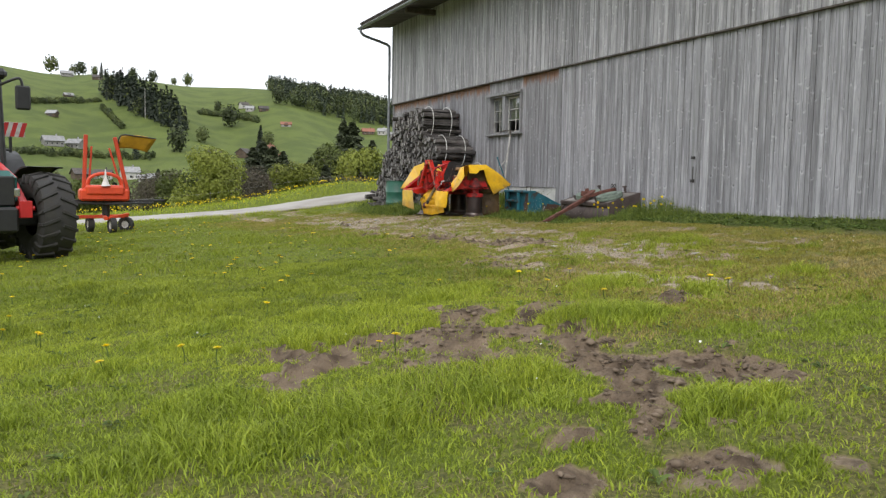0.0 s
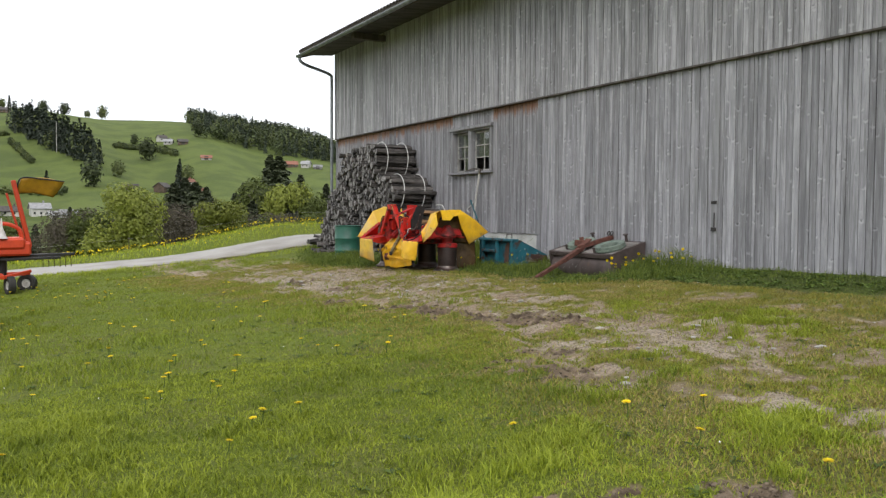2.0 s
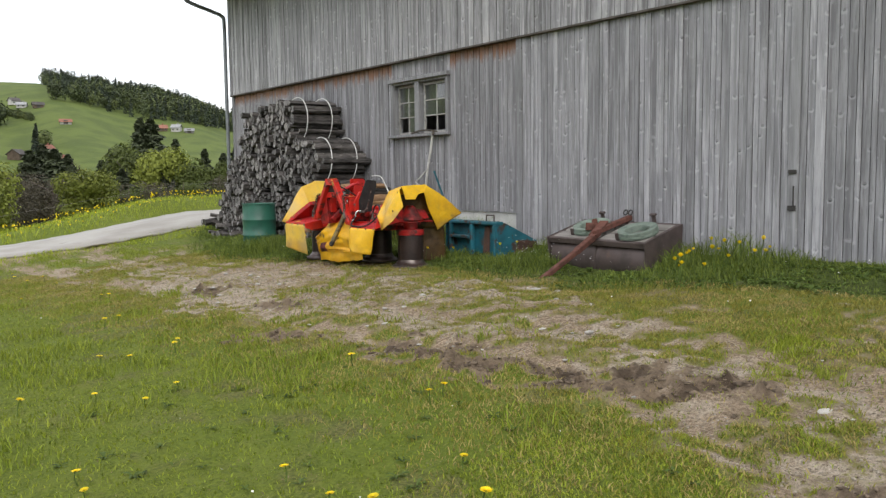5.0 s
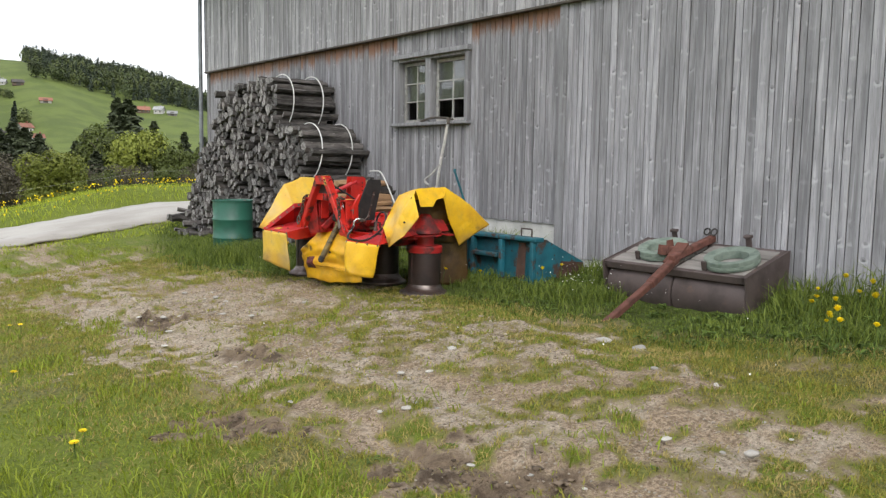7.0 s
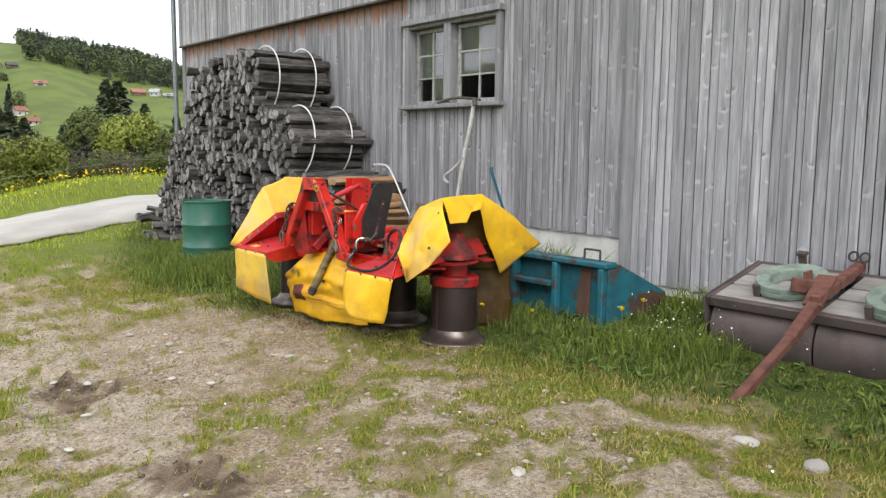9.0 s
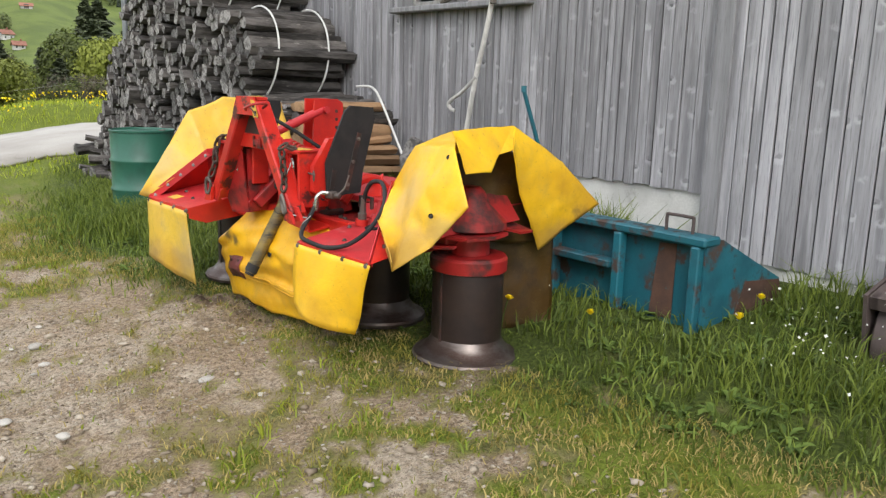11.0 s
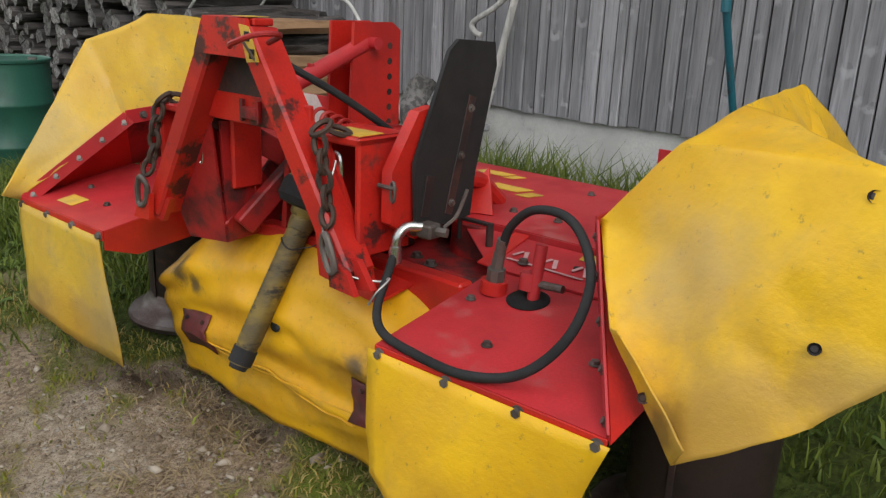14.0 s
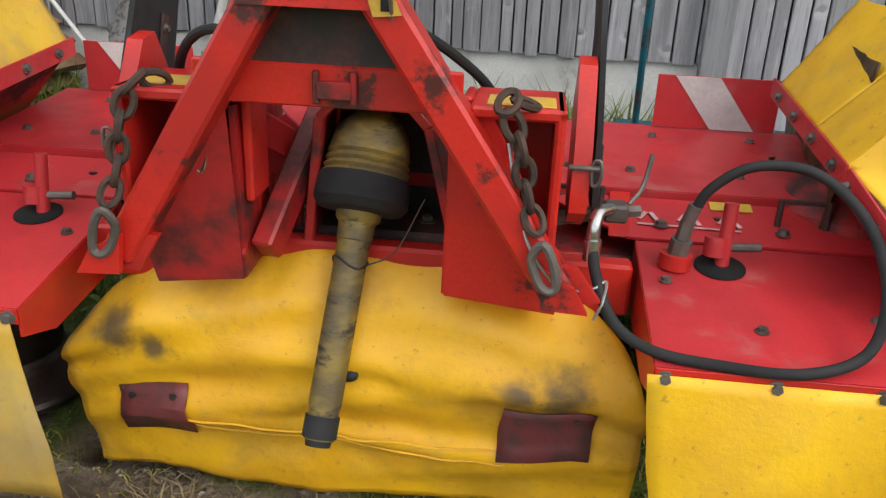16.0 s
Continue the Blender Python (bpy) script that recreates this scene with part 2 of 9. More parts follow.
def board_wood(name, light, dark, brown=None, brown_z=0.0):
    """Silvery weathered softwood: long grain, knots, and rain streaks; brown where the eaves kept it dry."""
    mt, nt, bsdf = nodes(name)
    vec, rnd, raw = place(nt, (1, 1, 0.06))
    grain = noise_node(nt, vec, 95.0, 6.0, 0.7)
    broad = noise_node(nt, vec, 13.0, 4.0)
    vec2, _, _ = place(nt, (1, 1, 1))
    blot = noise_node(nt, vec2, 1.3, 5.0)
    col = blend(nt, ramp(nt, broad, 0.35, 0.68), light, dark)
    col = blend(nt, ramp(nt, grain, 0.48, 0.72, 0, 0.6), col, tuple(c * 0.5 for c in dark))
    col = blend(nt, ramp(nt, blot, 0.52, 0.75, 0, 0.35), col, tuple(c * 0.6 for c in dark))
    # knots: a dark eye, with a dent's lit lower lip and upper shade painted on
    vec3, _, _ = place(nt, (1, 1, 1.35))
    for drop, reach, share, tone in ((0.0, 0.26, 0.5, tuple(min(1, c * 1.4) for c in light)), (0.10, 0.16, 0.6, tuple(c * 0.5 for c in dark)), (0.02, 0.06, 0.6, tuple(c * 0.25 for c in dark))):
        lift = nt.nodes.new("ShaderNodeVectorMath")
        lift.operation = "ADD"
        lift.inputs[1].default_value = (0, 0, -drop / 4.6)
        link(nt, vec3, lift.inputs[0])
        vor = nt.nodes.new("ShaderNodeTexVoronoi")
        vor.inputs["Scale"].default_value = 4.6
        link(nt, lift.outputs["Vector"], vor.inputs["Vector"])
        pick = nt.nodes.new("ShaderNodeSeparateColor")
        link(nt, vor.outputs["Color"], pick.inputs["Color"])
        far = maths(nt, "ADD", vor.outputs["Distance"], maths(nt, "MULTIPLY", maths(nt, "SUBTRACT", noise_node(nt, vec2, 16.0, 4.0, 0.65), 0.5), 0.42))
        col = blend(nt, maths(nt, "MULTIPLY", maths(nt, "MULTIPLY", ramp(nt, far, reach * 0.55, reach, 1.0, 0.0), share), ramp(nt, pick.outputs["Red"], 0.12, 0.3)), col, tone)
    pale = ramp(nt, noise_node(nt, vec, 24.0, 5.0), 0.56, 0.68, 0, 0.55)
    col = blend(nt, pale, col, tuple(min(1, c * 1.35) for c in light))
    sep_y = nt.nodes.new("ShaderNodeSeparateXYZ")
    link(nt, raw, sep_y.inputs[0])
    edge_y = maths(nt, "ADD", maths(nt, "ABSOLUTE", sep_y.outputs["Y"]), maths(nt, "MULTIPLY", maths(nt, "SUBTRACT", broad, 0.5), 0.05))
    col = blend(nt, ramp(nt, edge_y, 0.040, 0.052, 0, 0.18), col, tuple(min(1, c * 1.3) for c in light))
    if brown:
        sep = nt.nodes.new("ShaderNodeSeparateXYZ")
        link(nt, raw, sep.inputs[0])
        edge = maths(nt, "ADD", sep.outputs["Z"], maths(nt, "MULTIPLY", maths(nt, "SUBTRACT", grain, 0.5), 0.5))
        edge = maths(nt, "ADD", edge, maths(nt, "MULTIPLY", rnd, 0.14))
        col = blend(nt, ramp(nt, edge, brown_z - 0.12, brown_z + 0.1, 0, 0.9), col, brown)
    tint = nt.nodes.new("ShaderNodeHueSaturation")
    link(nt, ramp(nt, rnd, 0, 1, 0.80, 1.20), tint.inputs["Value"])
    link(nt, col, tint.inputs["Color"])
    link(nt, tint.outputs["Color"], bsdf.inputs["Base Color"])
    bsdf.inputs["Roughness"].default_value = 0.78
    relief(nt, bsdf, grain, 0.5, 0.004)
    return mt


def leaf_mat(name, a, b, rough=0.6, through_light=0.25):
    """Leaves and blades: each island has its own green."""
    mt, nt, bsdf = nodes(name)
    geo = nt.nodes.new("ShaderNodeNewGeometry")
    col = blend(nt, ramp(nt, geo.outputs["Random Per Island"], 0, 1), a, b)
    info = nt.nodes.new("ShaderNodeObjectInfo")
    tint = nt.nodes.new("ShaderNodeHueSaturation")
    link(nt, ramp(nt, info.outputs["Random"], 0, 1, 0.8, 1.2), tint.inputs["Value"])
    link(nt, col, tint.inputs["Color"])
    col = tint.outputs["Color"]
    link(nt, col, bsdf.inputs["Base Color"])
    bsdf.inputs["Roughness"].default_value = rough
    bsdf.inputs["Specular IOR Level"].default_value = 0.25
    if through_light:
        tr = nt.nodes.new("ShaderNodeBsdfTranslucent")
        link(nt, col, tr.inputs["Color"])
        mx = nt.nodes.new("ShaderNodeMixShader")
        mx.inputs["Fac"].default_value = through_light
        link(nt, bsdf.outputs["BSDF"], mx.inputs[1])
        link(nt, tr.outputs["BSDF"], mx.inputs[2])
        link(nt, mx.outputs["Shader"], nt.nodes["Material Output"].inputs["Surface"])
    return mt


def plain(name, col, rough=0.5, metal=0.0):
    return surface(name, col, tuple(c * 0.8 for c in col), rough, metal, bump=0.05, vary=0.05)


M_BOARD = board_wood("weathered_boards", (0.345, 0.343, 0.364), (0.200, 0.199, 0.213))
M_BOARD_L = board_wood("weathered_boards_dry_top", (0.285, 0.283, 0.300), (0.160, 0.159, 0.170), (0.17, 0.075, 0.034), 2.82)
M_BOARD_U = board_wood("weathered_boards_upper", (0.385, 0.381, 0.398), (0.205, 0.203, 0.214))
M_DARKWOOD = surface("dark_beam_wood", (0.10, 0.085, 0.072), (0.05, 0.043, 0.038), 0.85, stretch=(1, 1, 0.2), vary=0.1)
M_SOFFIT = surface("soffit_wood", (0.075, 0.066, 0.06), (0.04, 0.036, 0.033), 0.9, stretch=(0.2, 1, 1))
M_CAVITY = surface("dark_cavity", (0.045, 0.042, 0.04), (0.03, 0.028, 0.027), 0.95)
M_TRIM = board_wood("weathered_trim", (0.285, 0.285, 0.300), (0.165, 0.165, 0.175))
M_PLINTH = surface("limewashed_concrete", (0.55, 0.55, 0.53), (0.40, 0.40, 0.385), 0.9, stain=2.5, grain=60, bump=0.35, wear=(0.27, 0.27, 0.25), wear_at=(0.6, 0.72), wear_scale=5, vary=0)
M_ZINC = surface("grey_zinc", (0.28, 0.30, 0.32), (0.17, 0.18, 0.19), 0.5, 0.7, stain=4, bump=0.08)
M_TILE = surface("dark_roof_tile", (0.14, 0.12, 0.105), (0.085, 0.075, 0.07), 0.85)

# ---- terrain ----
ROAD = [(-60, 47), (-22, 36.6), (-5, 32.6), (3, 31.2), (8, 31.0), (13, 32.4), (20, 36.2), (40, 49)]


def road_y(x):
    return np.interp(x, [p[0] for p in ROAD], [p[1] for p in ROAD])


def ground_h(x, y):
    """Height of the yard, the road bank, the valley and the hills."""
    x, y = np.asarray(x, float), np.asarray(y, float)
    xn = np.clip(x, -30, 40)
    yn = np.clip(y, -20, 22) - 12
    z = 0.552 + 0.074 * (np.minimum(xn, 11) - 6) - 0.0194 * yn - 0.00039 * np.maximum(yn, 0) ** 2 - 0.012 * np.clip(y - 22, 0, 16)
    z = z - 0.15 * np.exp(-((x - 8.45) / 0.55) ** 2 - ((y - 14.4) / 1.3) ** 2)
    z = z - 0.19 * np.exp(-((x - 9.75) / 0.68) ** 2 - ((y - 14.8) / 1.3) ** 2)
    z = z + 0.34 * smooth(5.0, 11.5, x) * smooth(27.0, 31.0, y)
    past = y - road_y(x)
    bank = smooth(2.2, 3.4, past) * (0.12 + 0.33 * smooth(2, 12, x))
    z = z + bank
    r = np.hypot(x, y) / 1.85
    az = np.degrees(np.arctan2(x, y))
    fall = np.maximum(past - 3.7, 0) + np.maximum(-14 - x, 0) + np.maximum(-25 - y, 0) + np.maximum(x - 45, 0)
    z = z - 10 * (1 - np.exp(-(fall / 70.0) ** 1.15))
    ridge = np.interp(az, [-180, -30, -5, 0, 6.7, 10.8, 13, 15, 18.2, 20.2, 22.8, 30, 60, 180], [6.2, 6.5, 6.7, 6.3, 5.9, 5.85, 5.8, 5.65, 5.1, 4.55, 3.75, 2.7, 3.0, 6.2])
    top = 962 * np.tan(np.radians(ridge)) + 1
    t = np.clip((r - 190) / 330.0, 0, 1.0)
    wave = 8.0 * np.sin(az * 0.75 + r * 0.012) * t * (1 - t) * 2
    z = z + (top + 10) * (0.35 * t + 0.65 * (t * t * (3 - 2 * t))) + wave
    return z - np.maximum(r - 530, 0) * 0.09


def line_dist(x, y, pts):
    best = np.full(np.shape(x), 1e9)
    for (ax, ay), (bx, by) in zip(pts[:-1], pts[1:]):
        dx, dy = bx - ax, by - ay
        t = np.clip(((x - ax) * dx + (y - ay) * dy) / (dx * dx + dy * dy), 0, 1)
        best = np.minimum(best, np.hypot(x - ax - t * dx, y - ay - t * dy))
    return best


RUT_A = [(4.4, 7.6), (4.9, 9.0), (5.8, 11.3), (5.45, 13.5), (5.35, 15.5), (5.6, 18.3), (5.2, 20.5), (4.7, 24.5), (4.6, 28.6)]
RUT_B = [(6.1, 7.2), (6.3, 8.2), (6.8, 11.5), (6.35, 14.0), (6.2, 15.6), (6.45, 18.0), (6.4, 21.0), (6.3, 25.0), (6.6, 28.8)]
TRACK = [(5.2, 2.0), (6.4, 8.0), (7.0, 12.0), (6.9, 15.5), (6.5, 19.0), (6.1, 23.0), (6.0, 28.5)]
MUD_AND_SHADE = [
    ([(1.15, 4.55), (1.5, 5.0), (2.0, 5.05), (2.45, 5.2), (2.65, 5.75)], 0.24), ([(1.95, 4.75), (2.5, 4.8), (3.0, 4.68)], 0.24), ([(2.9, 5.1), (3.3, 5.4)], 0.18),
    ([(2.85, 4.25), (2.55, 3.6), (2.4, 3.15), (2.2, 2.75)], 0.19), ([(2.75, 3.75), (3.05, 3.45), (3.1, 3.05)], 0.19), ([(2.05, 4.35), (2.2, 4.5)], 0.13),
    ([(1.66, 2.7), (1.8, 2.75)], 0.08), ([(1.4, 2.3), (1.6, 2.38)], 0.09), ([(2.08, 2.25), (2.25, 1.95)], 0.12),
    ([(4.2, 8.65), (4.35, 8.1), (4.4, 7.7)], 0.21), ([(4.6, 8.95), (4.9, 8.9)], 0.11), ([(4.15, 5.05), (4.4, 5.2)], 0.13),
    # the last stroke darkens the ground for the mower's shade under its apron
    ([(5.36, 13.1), (5.32, 12.2), (5.5, 11.4), (5.75, 10.7), (5.98, 10.0)], 0.24), ([(4.75, 14.75), (4.95, 14.45)], 0.17), ([(5.75, 12.5), (5.55, 12.75)], 0.18), ([(5.72, 18.7), (5.66, 18.2)], 0.17), ([(5.75, 16.4), (5.8, 16.0)], 0.18), ([(7.95, 19.3), (8.0, 18.8)], 0.16),
]
PALE = [([(6.05, 15.3), (6.1, 14.2), (6.0, 13.1)], 0.22), ([(6.2, 11.3), (6.15, 10.5)], 0.21), ([(5.2, 9.0), (5.9, 8.9), (5.7, 7.7)], 0.32), ([(4.7, 6.3), (4.85, 5.4), (5.2, 5.1)], 0.22), ([(6.5, 12.2), (6.9, 11.9)], 0.22), ([(5.6, 20.0), (5.6, 17.6), (5.75, 16.4)], 0.32), ([(7.4, 15.6), (7.95, 15.5), (8.4, 14.6)], 0.17), ([(7.0, 16.3), (7.1, 15.9)], 0.19), ([(7.38, 16.5), (7.45, 15.8), (7.5, 15.1), (7.45, 14.2)], 0.24), ([(6.85, 15.7), (7.2, 15.2), (6.8, 14.8)], 0.20), ([(6.0, 22.0), (6.0, 19.8), (5.4, 18.3), (5.2, 16.9)], 0.42), ([(6.6, 19.7), (6.8, 18.3), (5.9, 17.6), (5.6, 16.3)], 0.36)]


def bareness(x, y):
    """0 where grass covers the ground, 1 where earth and gravel show."""
    n1, n2 = fbm(x * 0.9, y * 0.9, 3), fbm(x * 3.1, y * 3.1, 9)
    jig = (n1 - 0.5) * 1.3 + (n2 - 0.5) * 0.9
    track = smooth(3.5, 8.5, y) * smooth(2.7, 1.3, line_dist(x, y, TRACK) + jig * 0.8)
    ruts = np.maximum(smooth(0.62, 0.12, line_dist(x, y, RUT_A) + jig * 0.45), smooth(0.75, 0.15, line_dist(x, y, RUT_B) + jig * 0.55))
    n3 = fbm(x * 1.9, y * 1.9, 33)
    n4, n5 = fbm(x * 2.4, y * 1.7, 35), fbm(x * 8.0, y * 8.0, 37)
    patch = 0.10 + 2.0 * (n4 - 0.5) + 1.9 * (n5 - 0.5) + 0.9 * (n2 - 0.5)
    middle = 0.75 + 0.25 * smooth(2.2, 0.8, line_dist(x, y, TRACK))
    b = np.maximum(track * middle * patch, ruts * (0.40 + 1.2 * (n3 - 0.5) + 1.8 * (n5 - 0.5)))
    b = np.maximum(b, smooth(1.35, 0.8, np.hypot(x - 7.15, (y - 19.0) / 1.6)) * smooth(8.15, 7.65, x) * (0.58 + 1.5 * (n5 - 0.5) + 1.0 * (n4 - 0.5)))
    b = np.maximum(b, paleness(x, y) * (0.60 + 1.2 * (n5 - 0.5)))
    return np.clip(np.maximum(b * smooth(1.2, 3.2, y + 0.6 * x), muddiness(x, y)), 0, 1)


def thinness(x, y):
    """1 where the meadow is sparse and dead thatch shows."""
    return (1 - 0.6 * smooth(4.5, 2.5, x) * smooth(4.0, 7.0, y)) * smooth(0.50, 0.66, 0.6 * fbm(x * 1.9, y * 1.9, 44) + 0.4 * fbm(x * 5.5, y * 5.5, 45) + 0.03 * smooth(9, 3, y) + 0.10 * smooth(0.8, 2.2, x) * smooth(8.5, 6.5, y))


def strokes(x, y, lines, seed):
    """1 along ragged strokes, 0 away from them."""
    n2 = (fbm(x * 2.6, y * 2.6, seed) - 0.5) * 2.2 + (fbm(x * 7, y * 7, seed + 6) - 0.5) * 4.4
    m = np.zeros(np.shape(x))
    for pts, r in lines:
        m = np.maximum(m, smooth(1.2, 0.5, line_dist(x, y, pts) / r + n2))
    return m


def muddiness(x, y):
    return strokes(x, y, MUD_AND_SHADE, 21)


def paleness(x, y):
    return strokes(x, y, PALE, 61)


def worley(x, y, seed):
    """Distance to the nearest of points scattered one to a cell."""
    i, j = np.floor(x), np.floor(y)
    best = np.full(np.shape(x), 9.0)
    for di in (-1, 0, 1):
        for dj in (-1, 0, 1):
            px, py = i + di + hash2(i + di, j + dj, seed), j + dj + hash2(i + di, j + dj, seed + 5)
            best = np.minimum(best, np.hypot(x - px, y - py))
    return best


def weed_edge(y):
    return np.interp(y, [0, 8, 12, 13.7, 15.2, 16.1, 17.2, 18.7, 20, 22, 24, 28, 30], [9.6, 9.2, 8.75, 8.5, 8.6, 8.35, 8.2, 8.0, 7.75, 7.5, 7.8, 9.0, 10.3])


def road_dist(x, y):
    return line_dist(x, y, ROAD)




def axis(lo, hi, step, out_lo, out_hi, grow=1.055):
    mid = list(np.arange(lo, hi + 1e-6, step))
    a, s = [], step
    p = lo
    while p > out_lo:
        s *= grow
        p -= s
        a.append(p)
    b, s = [], step
    p = hi
    while p < out_hi:
        s *= grow
        p += s
        b.append(p)
    return np.array(a[::-1] + mid + b)


gx, gy = axis(-1.0, 8.6, 0.055, -2600, 2600, 1.066), axis(1.7, 18.0, 0.055, -2600, 2600, 1.062)
GX, GY = np.meshgrid(gx, gy)
bare_v, mud_v = bareness(GX, GY), muddiness(GX, GY)
near = (GX > -3) & (GX < 10.9) & (GY > -1) & (GY < 30)
bare_v, mud_v = bare_v * near, mud_v * near
warp_x, warp_y = GX + 0.10 * (fbm(GX * 4, GY * 4, 31) - 0.5), GY + 0.10 * (fbm(GX * 4, GY * 4, 32) - 0.5)
clods = np.where(near, 0.55 - worley(warp_x * 5.5, warp_y * 7.5, 3), 0) * 0.12 + np.where(near, 0.5 - worley(warp_x * 12, warp_y * 13, 4), 0) * 0.05
lump = (fbm(GX * 5.5, GY * 5.5, 5) - 0.5) * (0.05 + 0.08 * mud_v) + (clods - 0.03) * mud_v + (fbm(GX * 11, GY * 11, 25) - 0.5) * 0.05 * bare_v + (fbm(GX * 1.7, GY * 1.7, 8) - 0.5) * 0.08
rutdip = -0.05 * smooth(0.35, 0.0, line_dist(GX, GY, RUT_A)) - 0.035 * smooth(0.4, 0.0, line_dist(GX, GY, RUT_B))
GZ = ground_h(GX, GY) + np.where(near, lump + rutdip, 0) - 0.10 * smooth(2.5, 1.9, road_dist(GX, GY))
inside = (GX > 11.3) & (GX < 26) & (GY > 0) & (GY < 29)
GZ = np.where(inside, GZ - 0.3, GZ)


def grid_mesh(name, X, Y, Z, attrs):
    ny, nx = X.shape
    me = bpy.data.meshes.new(name)
    me.vertices.add(nx * ny)
    me.vertices.foreach_set("co", np.stack([X, Y, Z], -1).astype(np.float32).ravel())
    i = (np.arange(ny - 1)[:, None] * nx + np.arange(nx - 1)[None, :]).ravel()
    quads = np.stack([i, i + 1, i + nx + 1, i + nx], -1).astype(np.int32)
    me.loops.add(quads.size)
    me.loops.foreach_set("vertex_index", quads.ravel())
    me.polygons.add(len(quads))
    me.polygons.foreach_set("loop_start", np.arange(0, quads.size, 4, dtype=np.int32))
    me.polygons.foreach_set("use_smooth", np.ones(len(quads), dtype=bool))
    for key, val in attrs.items():
        at = me.attributes.new(key, "FLOAT", "POINT")
        at.data.foreach_set("value", np.asarray(val, np.float32).ravel())
    me.update(calc_edges=True)
    return me


def ground_material():
    mt, nt, bsdf = nodes("meadow_earth_gravel")
    co = nt.nodes.new("ShaderNodeTexCoord")
    vec = co.outputs["Object"]

    def attr(key):
        a = nt.nodes.new("ShaderNodeAttribute")
        a.attribute_name = key
        return a.outputs["Fac"]
    fine, mid, wide, field = noise_node(nt, vec, 38, 6), noise_node(nt, vec, 4.5, 5), noise_node(nt, vec, 0.35, 4), noise_node(nt, vec, 0.016, 4)
    grass = blend(nt, ramp(nt, fine, 0.35, 0.7), (0.160, 0.198, 0.026), (0.086, 0.112, 0.015))
    grass = blend(nt, ramp(nt, mid, 0.4, 0.7, 0, 0.5), grass, (0.18, 0.21, 0.032))
    grass = blend(nt, ramp(nt, wide, 0.4, 0.65, 0, 0.4), grass, (0.115, 0.16, 0.02))
    grass = blend(nt, maths(nt, "MULTIPLY", ramp(nt, field, 0.42, 0.56, 0, 0.75), attr("hill")), grass, (0.105, 0.122, 0.030))
    hillcol = blend(nt, ramp(nt, noise_node(nt, vec, 0.05, 6), 0.4, 0.62), (0.098, 0.128, 0.031), (0.066, 0.092, 0.024))
    grass = blend(nt, maths(nt, "MULTIPLY", attr("hill"), 0.9), grass, hillcol)
    grass = blend(nt, maths(nt, "MULTIPLY", attr("thin"), 0.8), grass, blend(nt, ramp(nt, fine, 0.38, 0.62), (0.195, 0.175, 0.07), (0.095, 0.088, 0.038)))
    earth = blend(nt, ramp(nt, fine, 0.35, 0.68), (0.41, 0.315, 0.220), (0.18, 0.130, 0.086))
    earth = blend(nt, ramp(nt, noise_node(nt, vec, 1.5, 6, 0.65), 0.5, 0.6, 0, 0.8), earth, blend(nt, ramp(nt, fine, 0.3, 0.7), (0.52, 0.44, 0.345), (0.30, 0.24, 0.175)))
    vor = nt.nodes.new("ShaderNodeTexVoronoi")
    vor.inputs["Scale"].default_value = 26.0
    link(nt, vec, vor.inputs["Vector"])
    pebble = maths(nt, "MULTIPLY", ramp(nt, vor.outputs["Distance"], 0.16, 0.24, 1, 0), ramp(nt, noise_node(nt, vec, 2.2, 4), 0.46, 0.58))
    sepc = nt.nodes.new("ShaderNodeSeparateColor")
    link(nt, vor.outputs["Color"], sepc.inputs["Color"])
    pebble = maths(nt, "MULTIPLY", pebble, ramp(nt, sepc.outputs["Red"], 0.45, 0.55))
    earth = blend(nt, pebble, earth, (0.42, 0.40, 0.36))
    mud = blend(nt, ramp(nt, mid, 0.35, 0.6), (0.084, 0.060, 0.041), (0.215, 0.160, 0.110))
    earth = blend(nt, maths(nt, "MULTIPLY", attr("pale"), ramp(nt, noise_node(nt, vec, 9, 6), 0.3, 0.6, 0.25, 0.9)), earth, blend(nt, ramp(nt, fine, 0.3, 0.7), (0.54, 0.465, 0.375), (0.32, 0.262, 0.195)))
    grit = noise_node(nt, vec, 130, 3, 0.6)
    earth = blend(nt, ramp(nt, grit, 0.56, 0.66, 0, 0.6), earth, (0.50, 0.435, 0.35))
    earth = blend(nt, ramp(nt, grit, 0.44, 0.36, 0, 0.55), earth, (0.085, 0.066, 0.048))
    earth = blend(nt, attr("mud"), earth, mud)
    grass = blend(nt, maths(nt, "MULTIPLY", attr("weed"), 0.9), grass, blend(nt, ramp(nt, fine, 0.35, 0.65), (0.085, 0.115, 0.024), (0.042, 0.062, 0.014)))
    edge = maths(nt, "ADD", attr("bare"), maths(nt, "MULTIPLY", maths(nt, "SUBTRACT", fine, 0.5), 0.9))
    worn = blend(nt, ramp(nt, attr("bare"), 0.05, 0.35, 0, 0.75), grass, blend(nt, fine, (0.31, 0.255, 0.125), (0.18, 0.15, 0.075)))
    earth = blend(nt, ramp(nt, noise_node(nt, vec, 11, 7, 0.7), 0.54, 0.64, 0, 0.45), earth, (0.10, 0.076, 0.053))
    col = blend(nt, ramp(nt, edge, 0.28, 0.55), worn, earth)
    link(nt, col, bsdf.inputs["Base Color"])
    bsdf.inputs["Roughness"].default_value = 0.92
    bsdf.inputs["Specular IOR Level"].default_value = 0.2
    clod = noise_node(nt, vec, 14, 8, 0.7)
    hsum = maths(nt, "ADD", maths(nt, "ADD", fine, maths(nt, "MULTIPLY", pebble, 0.8)), maths(nt, "MULTIPLY", clod, 1.6))
    relief(nt, bsdf, hsum, 0.9, 0.035)
    return mt


